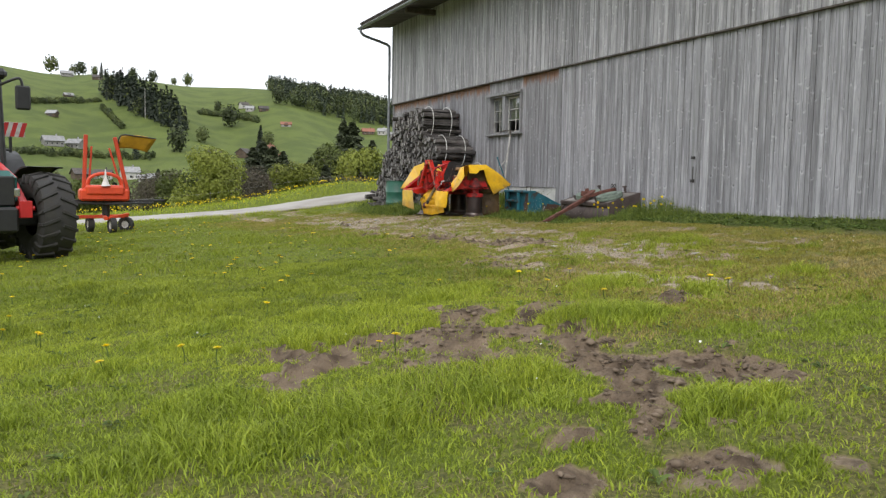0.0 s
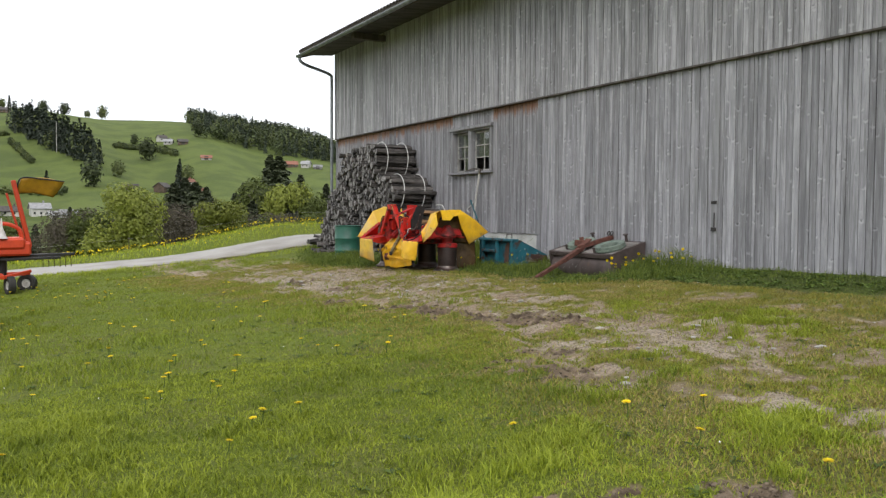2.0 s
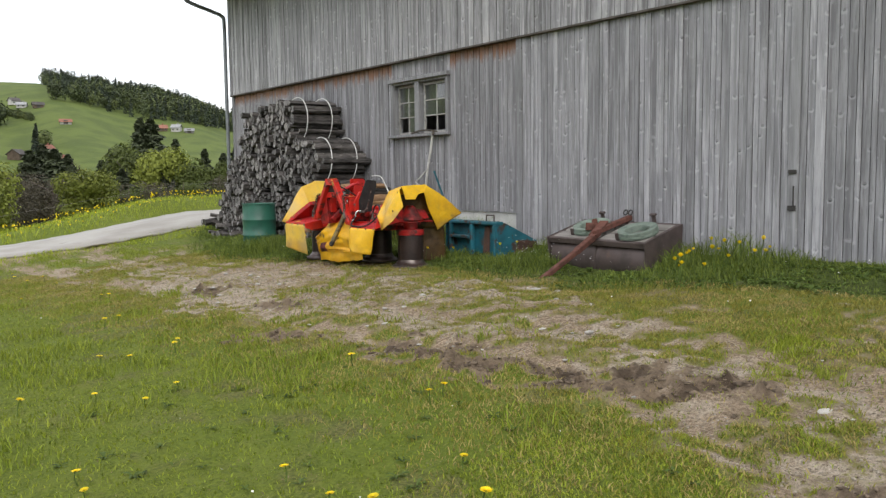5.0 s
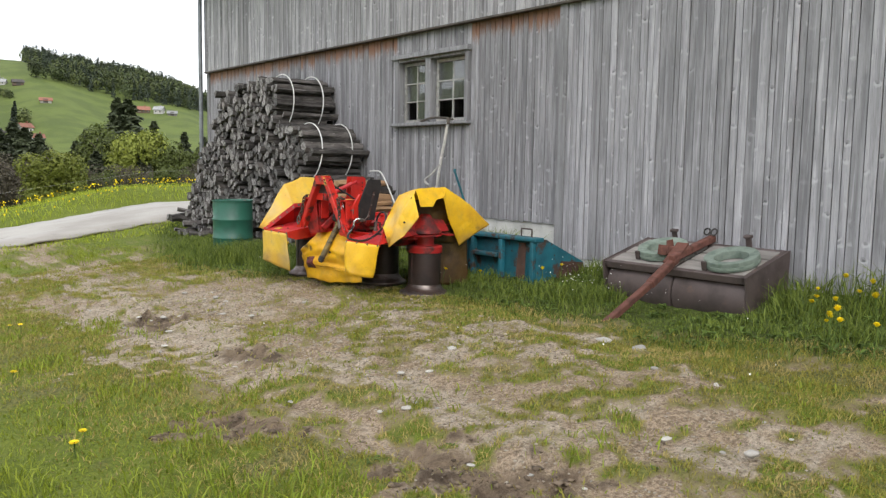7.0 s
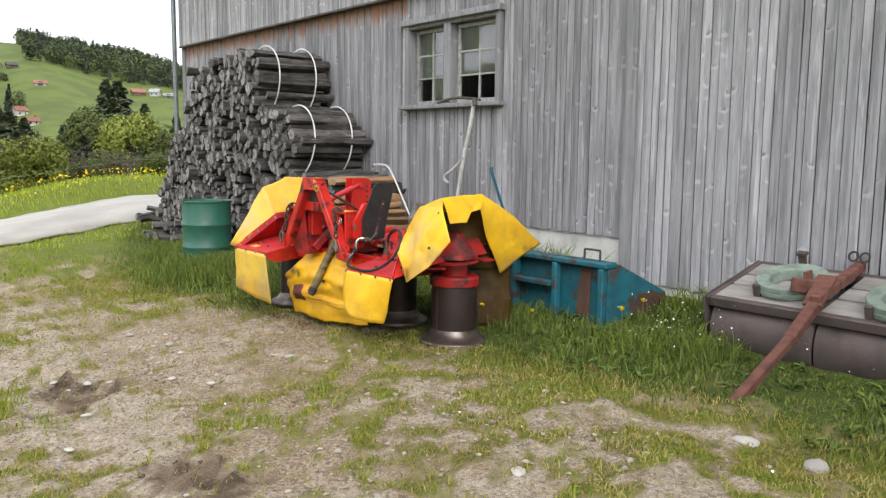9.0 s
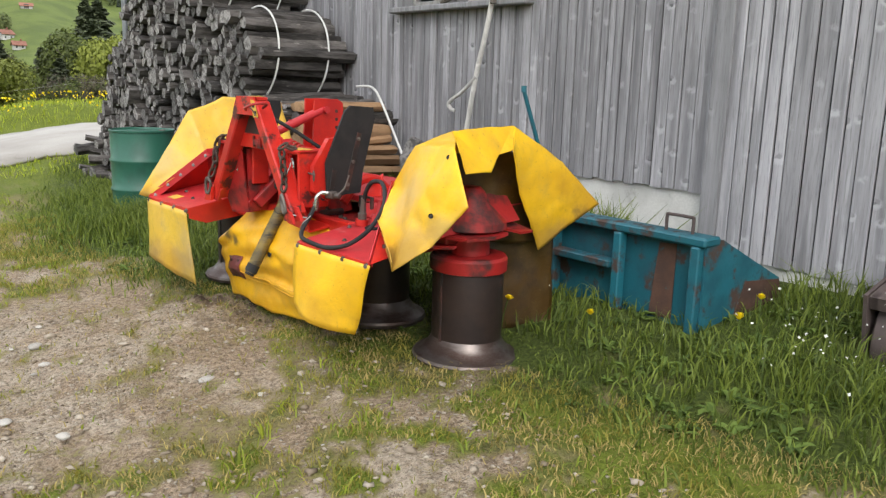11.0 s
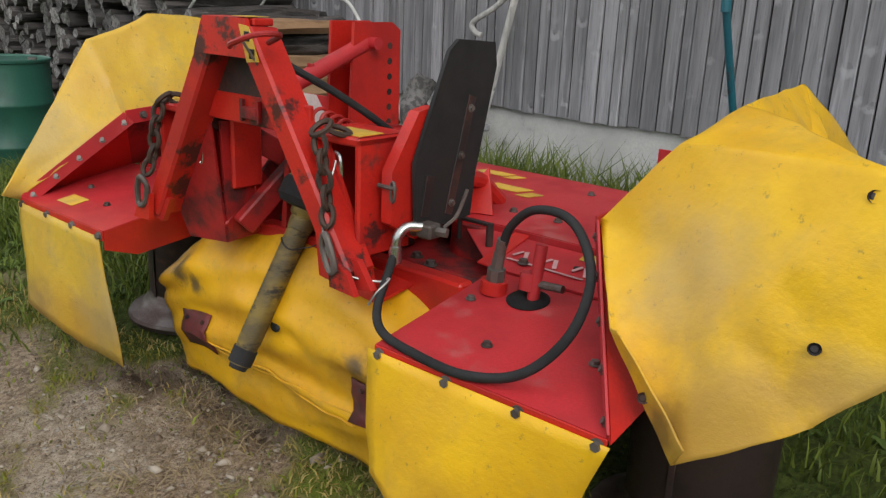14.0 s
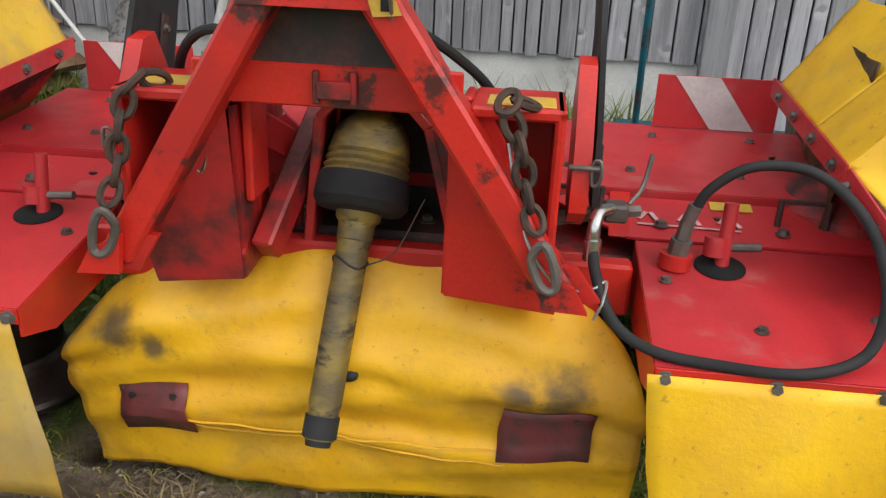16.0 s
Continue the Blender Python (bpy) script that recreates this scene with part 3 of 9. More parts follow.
hill_v = smooth(60, 140, np.hypot(GX, GY))
M_GROUND = ground_material()
ground = new("ground", grid_mesh("ground", GX, GY, GZ, {"bare": bare_v, "thin": thinness(GX, GY) * near, "mud": mud_v, "pale": paleness(GX, GY) * near, "weed": smooth(-0.1, 0.35, GX - weed_edge(GY)) * (GX < 11) * (GY > 3) * (GY < 30), "hill": hill_v}))
ground.data.materials.append(M_GROUND)
tagged(ground, "green meadow with worn muddy gravel track below grassy hills", "ground", kind="structure")

# the farm road
M_ROAD = surface("pale_worn_road", (0.385, 0.365, 0.335), (0.285, 0.265, 0.24), 0.9, stain=0.6, grain=45, bump=0.4, wear=(0.24, 0.225, 0.2), wear_at=(0.58, 0.7), wear_scale=1.3, vary=0)
road_line = curve_points([(x, y, 0) for x, y in ROAD], 16)
road_pts, road_faces = [], []
for i, p in enumerate(road_line):
    d = (road_line[min(i + 1, len(road_line) - 1)] - road_line[max(i - 1, 0)]).normalized()
    s = Vector((-d.y, d.x, 0))
    for k in range(7):
        o = (k / 6 - 0.5) * 4.0 + 0.12 * math.sin(i * 1.9 + k) * (k in (0, 6))
        q = p + s * o
        road_pts.append((q.x, q.y, float(ground_h(q.x, q.y)) + 0.05 - 0.06 * abs(k - 3) / 3))
for i in range(len(road_line) - 1):
    road_faces += [[i * 7 + k, i * 7 + k + 1, (i + 1) * 7 + k + 1, (i + 1) * 7 + k] for k in range(6)]
road = part("road", Shape().add(road_pts, road_faces), M_ROAD, thick=0.05)
tagged(road, "narrow pale concrete farm road with worn edges", "road", kind="structure")

# ---- barn ----
WX, Y0, Y1 = 10.84, -1.5, 29.15
LEDGE, EAVE = 4.27, 7.06
WIN = (19.36, 21.20, 2.80, 3.86)
SEAM = 17.34


def one_board(name, width, length, thick, seed):
    """A sawn board with bevelled, slightly uneven edges; origin at its lower end."""
    rng = random.Random(seed)
    sh = Shape()
    n = 4
    rows = []
    for i in range(n + 1):
        z = length * i / n
        l, r = -width / 2 + rng.uniform(0, 0.003), width / 2 - rng.uniform(0, 0.003)
        b = rng.uniform(-0.002, 0.002)
        rows.append([(thick, l, z), (0.004 + b, l, z), (b, l + 0.005, z), (b, r - 0.005, z), (0.004 + b, r, z), (thick, r, z)])
    verts = [p for row in rows for p in row]
    faces = [[i * 6 + k, i * 6 + (k + 1) % 6, (i + 1) * 6 + (k + 1) % 6, (i + 1) * 6 + k] for i in range(n) for k in range(6)]
    faces += [list(range(6)), list(range(n * 6, n * 6 + 6))]
    return sh.add(verts, faces).mesh(name, 30)


def board_run(wall, y_from, y_to, z0, z1, x, mat, seed, pitch=0.122, skip=None):
    """A row of upright boards on a wall, butted with narrow gaps."""
    rng = random.Random(seed)
    kinds = {}
    y, k = y_from, 0
    while y < y_to - 0.02:
        w = min(pitch * rng.choice((0.68, 0.82, 0.94, 1.0, 1.04, 1.12, 1.3)), y_to - y)
        yc = y + w / 2
        spans = [(z0, z1)]
        if skip and skip[0] - 0.02 < yc < skip[1] + 0.02:
            spans = [(z0, skip[2]), (skip[3], z1)]
        for a, b in spans:
            key = (round(w / 0.012), round((b - a) * 100), k % 3)
            if key not in kinds:
                kinds[key] = one_board("board", w - 0.007, b - a, 0.024, seed + k)
                kinds[key].materials.append(mat)
            ob = new("board", kinds[key])
            ob.parent = wall
            ob.matrix_basis = pose(x - 0.007 * (k % 2) - 0.006 * rng.random(), yc, a + rng.uniform(-0.012, 0.008), 0, rng.uniform(-0.1, 0.1), rng.uniform(-1.6, 1.6))
        y += w
        k += 1


def barn():
    # west wall: inner core with the window opening
    core = Shape()
    a, b, c, d = WIN
    for lo, hi in (((WX + 0.05, Y0, 0.95), (WX + 0.25, a, 7.2)), ((WX + 0.05, b, 0.95), (WX + 0.25, Y1, 7.2)), ((WX + 0.05, a, 0.95), (WX + 0.25, b, c)), ((WX + 0.05, a, d), (WX + 0.25, b, 7.2))):
        core.box(lo, hi, 0)
    wall = part("wall_west", core, M_CAVITY)
    tagged(wall, "barn wall of upright silver-grey weathered boards", "wall", kind="structure")
    for name, lo, hi in (("wall_north", (WX + 0.05, Y1, 0.2), (25.5, Y1 + 0.2, 7.3)), ("wall_south", (WX + 0.05, Y0 - 0.2, 0.2), (25.5, Y0, 7.3)), ("wall_east", (25.3, Y0, 0.2), (25.5, Y1, 7.3))):
        tagged(part(name, Shape().box(lo, hi, 0.01), M_BOARD), "plain grey wooden barn wall", "wall", kind="structure")
    # plinth
    pl = Shape().box((WX + 0.045, SEAM + 0.02, 0.1), (WX + 0.3, Y1, 1.34), 0.015)
    pl.box((WX + 0.01, Y0, 0.1), (WX + 0.3, SEAM + 0.02, 0.94), 0.015)
    tagged(part("plinth", pl, M_PLINTH), "whitewashed concrete plinth below the barn boards", "plinth", kind="structure")
    board_run(wall, SEAM + 0.03, Y1 - 0.1, 1.33, LEDGE + 0.06, WX + 0.02, M_BOARD_L, 11, skip=WIN, pitch=0.098)
    board_run(wall, 3.6, 12.42, 0.90, LEDGE + 0.06, WX - 0.008, M_BOARD, 23, pitch=0.102)
    board_run(wall, 12.56, SEAM, 0.90, LEDGE + 0.06, WX - 0.008, M_BOARD, 29, pitch=0.100)
    board_run(wall, 3.6, Y1 + 0.02, LEDGE, EAVE + 0.1, WX - 0.07, M_BOARD_U, 41, pitch=0.104)
    part("corner_board", Shape().box((WX - 0.02, Y1 - 0.1, 0.45), (WX + 0.06, Y1 + 0.03, LEDGE), 0.006), M_TRIM, wall)
    part("seam_board", Shape().box((WX - 0.04, SEAM - 0.03, 0.88), (WX + 0.04, SEAM + 0.11, LEDGE), 0.006), M_TRIM, wall)
    part("door_post", Shape().box((WX - 0.035, 12.42, 0.86), (WX + 0.04, 12.56, LEDGE), 0.006), M_TRIM, wall)
    part("latch", Shape().box((WX - 0.06, 12.44, 1.5), (WX - 0.03, 12.54, 1.56), 0.004).box((WX - 0.06, 12.44, 1.95), (WX - 0.03, 12.54, 2.0), 0.004).cyl((WX - 0.065, 12.46, 1.5), (WX - 0.065, 12.46, 1.8), 0.009), M_CAVITY, wall, "dark iron latch")
    part("drip_board", Shape().box((WX - 0.085, Y0, LEDGE - 0.02), (WX + 0.04, Y1 + 0.03, LEDGE + 0.012), 0.004), M_DARKWOOD, wall, "dark edge under the upper boards")
    # plain continuation of the boards past the view
    part("far_boards", Shape().box((WX - 0.02, Y0, 0.9), (WX + 0.04, 3.6, LEDGE), 0).box((WX - 0.08, Y0, LEDGE + 0.013), (WX + 0.04, 3.6, EAVE), 0), M_BOARD, wall)
    # roof with eaves
    e_x, r_x = 9.62, 18.2
    r_z = EAVE + 0.05 + (r_x - e_x) * 0.30
    rf = Shape()
    for s in (1, -1):
        xe = e_x if s == 1 else 2 * r_x - e_x
        rf.plate([(xe, Y0 - 0.5, EAVE + 0.06), (xe, Y1 + 0.22, EAVE + 0.06), (r_x, Y1 + 0.22, r_z), (r_x, Y0 - 0.5, r_z)], 0.09)
    roof = part("roof", rf, M_TILE)
    tagged(roof, "dark tiled barn roof with deep eaves", "roof", kind="structure")
    tile = Shape().lathe([(0.085, 0), (0.095, 0.34), (0.078, 0.34), (0.068, 0.0)], 8, a0=0, a1=180).mesh("roof_tile", 40)
    tile.materials.append(M_TILE)
    for i in range(150):
        y = Y1 + 0.15 - i * 0.185
        ob = new("roof_tile", tile)
        ob.parent = roof
        ob.matrix_basis = Matrix.Translation((e_x - 0.04, y, EAVE + 0.075)) @ pose(0, 0, 0, 0, 73, 0) @ pose(0, 0, 0, 0, 0, 90)
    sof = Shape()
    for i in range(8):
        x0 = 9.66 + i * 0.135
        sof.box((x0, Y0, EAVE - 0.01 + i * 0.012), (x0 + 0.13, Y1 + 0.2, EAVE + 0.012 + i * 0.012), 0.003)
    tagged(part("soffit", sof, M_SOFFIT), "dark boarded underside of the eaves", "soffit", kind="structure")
    fas = Shape().box((9.62, Y0 - 0.4, EAVE - 0.10), (9.66, Y1 + 0.22, EAVE + 0.03), 0.004)
    tagged(part("fascia", fas, M_DARKWOOD), "dark wooden fascia board under the eaves", "fascia", kind="structure")
    verge = Shape().plate([(9.62, Y1 + 0.245, EAVE - 0.1), (9.62, Y1 + 0.245, EAVE + 0.12), (r_x, Y1 + 0.245, r_z + 0.06), (r_x, Y1 + 0.245, r_z - 0.16)], 0.04)
    tagged(part("verge_board", verge, M_DARKWOOD), "dark wooden verge board along the gable", "trim", kind="structure")
    for y in (25.2, 19.3, 13.4, 7.5):
        br = part("eaves_beam", Shape().box((9.75, y - 0.09, EAVE - 0.2), (WX + 0.05, y + 0.09, EAVE - 0.012), 0.012), M_DARKWOOD)
        tagged(br, "dark squared beam end carrying the eaves", "beam", kind="structure")
    # gutter and downpipe
    gut = Shape()
    prof = [(0.075 * math.cos(radians(a)), 0.075 * math.sin(radians(a))) for a in range(180, 361, 20)]
    rows = [[(9.545 + px, y, EAVE - 0.03 + pz) for px, pz in prof] for y in (Y1 + 0.25, Y1 - 5, Y1 - 12, Y1 - 20, Y0)]
    k = len(prof)
    gut.add([p for r in rows for p in r], [[i * k + j, i * k + j + 1, (i + 1) * k + j + 1, (i + 1) * k + j] for i in range(len(rows) - 1) for j in range(k - 1)])
    gutter = thing("rain_gutter", "grey zinc half-round gutter along the barn eaves", "gutter", 0, 0, 0)
    part("trough", gut, M_ZINC, gutter, thick=0.004)
    part("end_cap", Shape().lathe([(0.0, 0), (0.076, 0)], 12, Matrix.Translation((9.545, Y1 + 0.25, EAVE - 0.03)) @ pose(0, 0, 0, 90, 0, 0), 180, 360), M_ZINC, gutter, thick=0.004)
    for i in range(14):
        y = Y1 - 0.5 - i * 1.1
        part("bracket", Shape().tube([(9.63, y, EAVE + 0.02), (9.615, y, EAVE - 0.06), (9.545, y, EAVE - 0.115), (9.475, y, EAVE - 0.06), (9.467, y, EAVE - 0.02)], 0.008, 6), M_ZINC, gutter)
    part("downpipe", Shape().tube([(9.545, Y1 + 0.05, EAVE - 0.09), (9.56, Y1 + 0.05, EAVE - 0.22), (9.75, Y1 + 0.05, EAVE - 0.34), (10.35, Y1 + 0.06, EAVE - 0.5), (10.62, Y1 + 0.06, EAVE - 0.6), (10.68, Y1 + 0.06, EAVE - 0.8), (10.68, Y1 + 0.06, 5.0), (10.68, Y1 + 0.06, 2.0), (10.68, Y1 + 0.06, 0.3)], 0.05, 12), M_ZINC, gutter, "zinc downpipe with a swan neck")
    return wall



barn()

# ---- drum mower ----
def tarp_mat(name, base, dirt, amount, smears=()):
    """Yellow coated cloth: soft sheen, grey-brown grime and scuffs."""
    mt, nt, bsdf = nodes(name)
    vec, rnd, raw = place(nt, (1, 1, 1))
    big, mid, fine = noise_node(nt, vec, 2.4, 4), noise_node(nt, vec, 7.5, 7, 0.65), noise_node(nt, vec, 60, 4)
    col = blend(nt, ramp(nt, big, 0.35, 0.7), base, tuple(c * f for c, f in zip(base, (0.82, 0.74, 1.3))))
    col = blend(nt, ramp(nt, mid, 0.56 - amount * 0.16, 0.86 - amount * 0.14, 0, 0.6), col, dirt)
    col = blend(nt, ramp(nt, noise_node(nt, vec, 9, 9, 0.72), 0.66, 0.74, 0, 0.75), col, (0.10, 0.08, 0.05))
    col = blend(nt, ramp(nt, fine, 0.5, 0.8, 0, 0.18), col, dirt)
    col = blend(nt, ramp(nt, noise_node(nt, vec, 3.1, 8, 0.68), 0.50, 0.74, 0, 0.55), col, tuple(0.6 * d + 0.4 * g for d, g in zip(dirt, (0.30, 0.22, 0.10))))
    col = blend(nt, ramp(nt, noise_node(nt, vec, 38, 6, 0.7), 0.60, 0.70, 0, 0.5), col, (0.16, 0.11, 0.05))
    for c, r, tone in smears:
        gap = nt.nodes.new("ShaderNodeVectorMath")
        gap.operation = "DISTANCE"
        gap.inputs[1].default_value = c
        link(nt, raw, gap.inputs[0])
        spot = maths(nt, "ADD", maths(nt, "DIVIDE", gap.outputs["Value"], r), maths(nt, "MULTIPLY", maths(nt, "SUBTRACT", noise_node(nt, vec, 6 if r > 0.12 else 14, 7, 0.6), 0.5), 1.7))
        col = blend(nt, ramp(nt, spot, 0.15, 1.1, 0.60 if r > 0.12 else 0.85, 0.0), col, tone)
    link(nt, col, bsdf.inputs["Base Color"])
    link(nt, ramp(nt, mid, 0.35, 0.7, 0.40, 0.70), bsdf.inputs["Roughness"])
    relief(nt, bsdf, maths(nt, "ADD", mid, maths(nt, "MULTIPLY", fine, 0.03)), 0.30, 0.016)
    return mt


BLACKISH, BROWNISH, GREYISH = (0.06, 0.052, 0.042), (0.42, 0.22, 0.015), (0.44, 0.33, 0.15)
M_TARP = tarp_mat("yellow_tarpaulin", (0.84, 0.505, 0.008), (0.55, 0.34, 0.04), 0.10, (((1.40, 0.05, 0.72), 0.20, GREYISH), ((1.62, 0.05, 0.86), 0.16, GREYISH), ((1.25, 0.12, 1.02), 0.22, GREYISH), ((1.22, 1.30, 0.66), 0.16, GREYISH), ((1.30, 0.05, 0.70), 0.07, BLACKISH), ((1.30, 1.52, 0.74), 0.10, BLACKISH), ((1.29, 1.46, 0.80), 0.05, BLACKISH), ((1.42, 0.05, 0.70), 0.30, BROWNISH), ((1.78, 0.08, 1.0), 0.2, BROWNISH), ((1.27, 1.25, 0.62), 0.30, BROWNISH), ((1.33, 1.55, 0.85), 0.28, BROWNISH), ((1.22, 0.05, 0.25), 0.22, BROWNISH), ((0.9, 0.0, 0.28), 0.25, BROWNISH), ((1.12, 0.2, 0.8), 0.10, BROWNISH)))
M_TARP_APRON = tarp_mat("yellow_apron_tarpaulin", (0.78, 0.43, 0.007), (0.42, 0.27, 0.04), 0.25, (((-0.57, 0.24, 0.50), 0.085, BLACKISH), ((-0.48, 0.24, 0.45), 0.05, BLACKISH), ((0.46, 0.19, 0.46), 0.085, BLACKISH), ((0.37, 0.19, 0.45), 0.065, BLACKISH), ((0.30, 0.2, 0.40), 0.08, BROWNISH), ((-0.3, 0.2, 0.12), 0.14, BROWNISH), ((0.3, 0.2, 0.15), 0.14, BROWNISH), ((0.62, 0.2, 0.35), 0.11, BROWNISH), ((0.0, 0.3, 0.62), 0.08, BROWNISH), ((-0.72, 0.2, 0.3), 0.1, BROWNISH)))
M_TARP_PALE = tarp_mat("faded_yellow_tarpaulin", (0.76, 0.50, 0.040), (0.44, 0.33, 0.13), 0.55, (((-0.68, 0.0, 0.24), 0.16, BROWNISH), ((-0.95, 0.0, 0.22), 0.20, BROWNISH), ((-0.64, 0.0, 0.22), 0.09, BLACKISH), ((-0.68, 0.0, 0.26), 0.30, GREYISH), ((-1.1, 0.0, 0.30), 0.18, GREYISH), ((-1.22, 0.1, 0.9), 0.2, GREYISH)))
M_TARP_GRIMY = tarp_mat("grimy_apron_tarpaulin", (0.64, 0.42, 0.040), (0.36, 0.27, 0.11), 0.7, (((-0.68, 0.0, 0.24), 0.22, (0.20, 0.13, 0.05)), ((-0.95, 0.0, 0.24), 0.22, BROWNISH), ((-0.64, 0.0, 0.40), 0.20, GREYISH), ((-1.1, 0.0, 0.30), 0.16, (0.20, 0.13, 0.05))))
# grimy cloth, its dark base colour standing for shade inside the end guard
M_TARP_SHADE = tarp_mat("shaded_grimy_tarpaulin", (0.066, 0.033, 0.003), (0.013, 0.008, 0.004), 0.9)
SOOT = (0.028, 0.017, 0.016)
GREASE_SPOTS = tuple((p, r, SOOT) for p, r in (((-0.15, 0.09, 1.31), 0.07), ((-0.30, 0.15, 0.98), 0.09), ((-0.38, 0.15, 0.86), 0.08), ((-0.33, 0.18, 0.70), 0.09), ((-0.26, 0.18, 0.95), 0.05), ((-0.31, 0.18, 0.80), 0.04), ((0.0, 0.14, 1.14), 0.07), ((0.30, 0.17, 0.93), 0.05), ((0.36, 0.12, 0.74), 0.09), ((0.41, 0.10, 0.78), 0.07), ((0.17, 0.10, 1.17), 0.06), ((0.28, 0.10, 1.0), 0.04), ((-0.02, 0.1, 1.36), 0.07), ((0.40, 0.20, 0.86), 0.06)))
M_RED = surface("worn_red_paint", (0.57, 0.022, 0.014), (0.40, 0.016, 0.014), 0.38, stain=5, grain=120, spread=(0.42, 0.66), bump=0.08, wear=(0.11, 0.022, 0.019), wear_at=(0.60, 0.76), wear_scale=7, vary=0.04, smears=GREASE_SPOTS)
M_RED_DULL = surface("faded_red_paint", (0.54, 0.032, 0.038), (0.36, 0.020, 0.025), 0.42, stain=4, grain=150, bump=0.1, spread=(0.38, 0.68), wear=(0.40, 0.13, 0.12), wear_at=(0.56, 0.78), wear_scale=5, vary=0.04)
# grease stains on red; also the dark red of metal shaded by the guard
M_RED_GRIME_SHADE = surface("greasy_shaded_red_paint", (0.36, 0.015, 0.015), (0.07, 0.014, 0.013), 0.5, stain=6, spread=(0.45, 0.62), bump=0.1, wear=(0.03, 0.018, 0.017), wear_at=(0.50, 0.66), wear_scale=3, vary=0.05)
M_PATCH = surface("grimy_patch", (0.16, 0.032, 0.034), (0.05, 0.032, 0.03), 0.6, stain=8, spread=(0.35, 0.6), wear=(0.30, 0.02, 0.02), wear_at=(0.62, 0.68), wear_scale=8, vary=0.05)
M_BLACK = surface("black_rubber", (0.016, 0.016, 0.017), (0.010, 0.010, 0.011), 0.8, bump=0.1)
M_HOLE = plain("black_gap", (0.004, 0.004, 0.004), 0.9)
# black grease; also colours the shaded inside of the shaft housing
M_GREASE_SHADE = surface("black_grease_and_shade", (0.020, 0.017, 0.017), (0.085, 0.034, 0.027), 0.6, stain=7, spread=(0.42, 0.62), bump=0.1)
M_STEEL = surface("polished_worn_steel", (0.165, 0.142, 0.132), (0.075, 0.046, 0.038), 0.46, 0.8, stain=5, spread=(0.38, 0.6), bump=0.08, stretch=(1, 1, 3))
M_DRUM = surface("dark_worn_drum_steel", (0.052, 0.034, 0.031), (0.028, 0.020, 0.019), 0.45, 0.4, stain=6, bump=0.1, wear=(0.13, 0.06, 0.045), wear_at=(0.62, 0.75), wear_scale=9)
M_BOLT = surface("zinc_bolt", (0.20, 0.18, 0.165), (0.09, 0.07, 0.06), 0.55, 0.6, bump=0.05)
M_CHROME = plain("bright_zinc_fitting", (0.55, 0.55, 0.53), 0.22, 0.95)
M_CHAIN = surface("rusty_chain_steel", (0.085, 0.05, 0.036), (0.05, 0.04, 0.036), 0.7, 0.4, stain=30)
M_PTO = surface("grimy_yellow_plastic", (0.27, 0.185, 0.036), (0.10, 0.078, 0.040), 0.5, stain=8, spread=(0.36, 0.6), wear=(0.035, 0.03, 0.025), wear_at=(0.54, 0.66), wear_scale=9, stretch=(1, 1, 2.5))
M_LABEL = surface("yellow_sticker", (0.66, 0.42, 0.05), (0.5, 0.33, 0.09), 0.5, stain=12, bump=0)
M_WHITE = surface("chalky_white", (0.62, 0.6, 0.58), (0.45, 0.42, 0.4), 0.7, stain=9, bump=0.05)
M_PINK = surface("faded_letter_paint", (0.62, 0.36, 0.36), (0.5, 0.25, 0.25), 0.6, bump=0)
M_WIRE = plain("grey_wire", (0.35, 0.35, 0.34), 0.4, 0.8)


def crumple(amp=0.012, fine=0.004, crease=0.0):
    """Soft dents, fine buckles and sharp creases of a stiff sheet."""
    out = Vector((0.55, -0.75, 0.35))

    def wave(p, s=0, t=0):
        ridge = abs(noise.noise(p * 3.1 + Vector((5, 2, 9)))) + 0.5 * abs(noise.noise(p * 7.3))
        return noise.noise_vector(p * 4.0) * amp + noise.noise_vector(p * 13.0 + Vector((3, 7, 1))) * fine + out * (crease * (ridge - 0.3))
    return wave


def bolt(parent, p, r=0.011, axis=(0, 0, 1), material=None):
    p, a = Vector(p), Vector(axis).normalized()
    sh = Shape().cyl(p, p + a * r * 0.3, r * 1.45, n=12).cyl(p + a * r * 0.3, p + a * r * 1.15, r, n=6)
    return part("bolt", sh, material or M_BOLT, parent)


def chain(pts, link_len=0.060, rad=0.0080):
    line = curve_points(pts, 12)
    sh, dist, want, k = Shape(), 0.0, link_len * 0.4, 0
    for a, b in zip(line[:-1], line[1:]):
        seg = (b - a).length
        while dist + seg > want:
            c = a.lerp(b, (want - dist) / seg)
            d = (b - a).normalized()
            side = d.orthogonal().normalized()
            side = Matrix.Rotation(radians(90 * (k % 2) + 25), 3, d) @ side
            h, w = link_len * 0.5, link_len * 0.29
            ring = [c + d * (h * math.cos(q) * (1.0 if abs(math.cos(q)) > 0.5 else 0.9)) + side * (w * math.sin(q)) for q in [i * math.pi / 4 for i in range(8)]]
            sh.tube(ring, rad, 6, closed=True, steps=2)
            want += link_len * 0.78
            k += 1
        dist += seg
    return sh


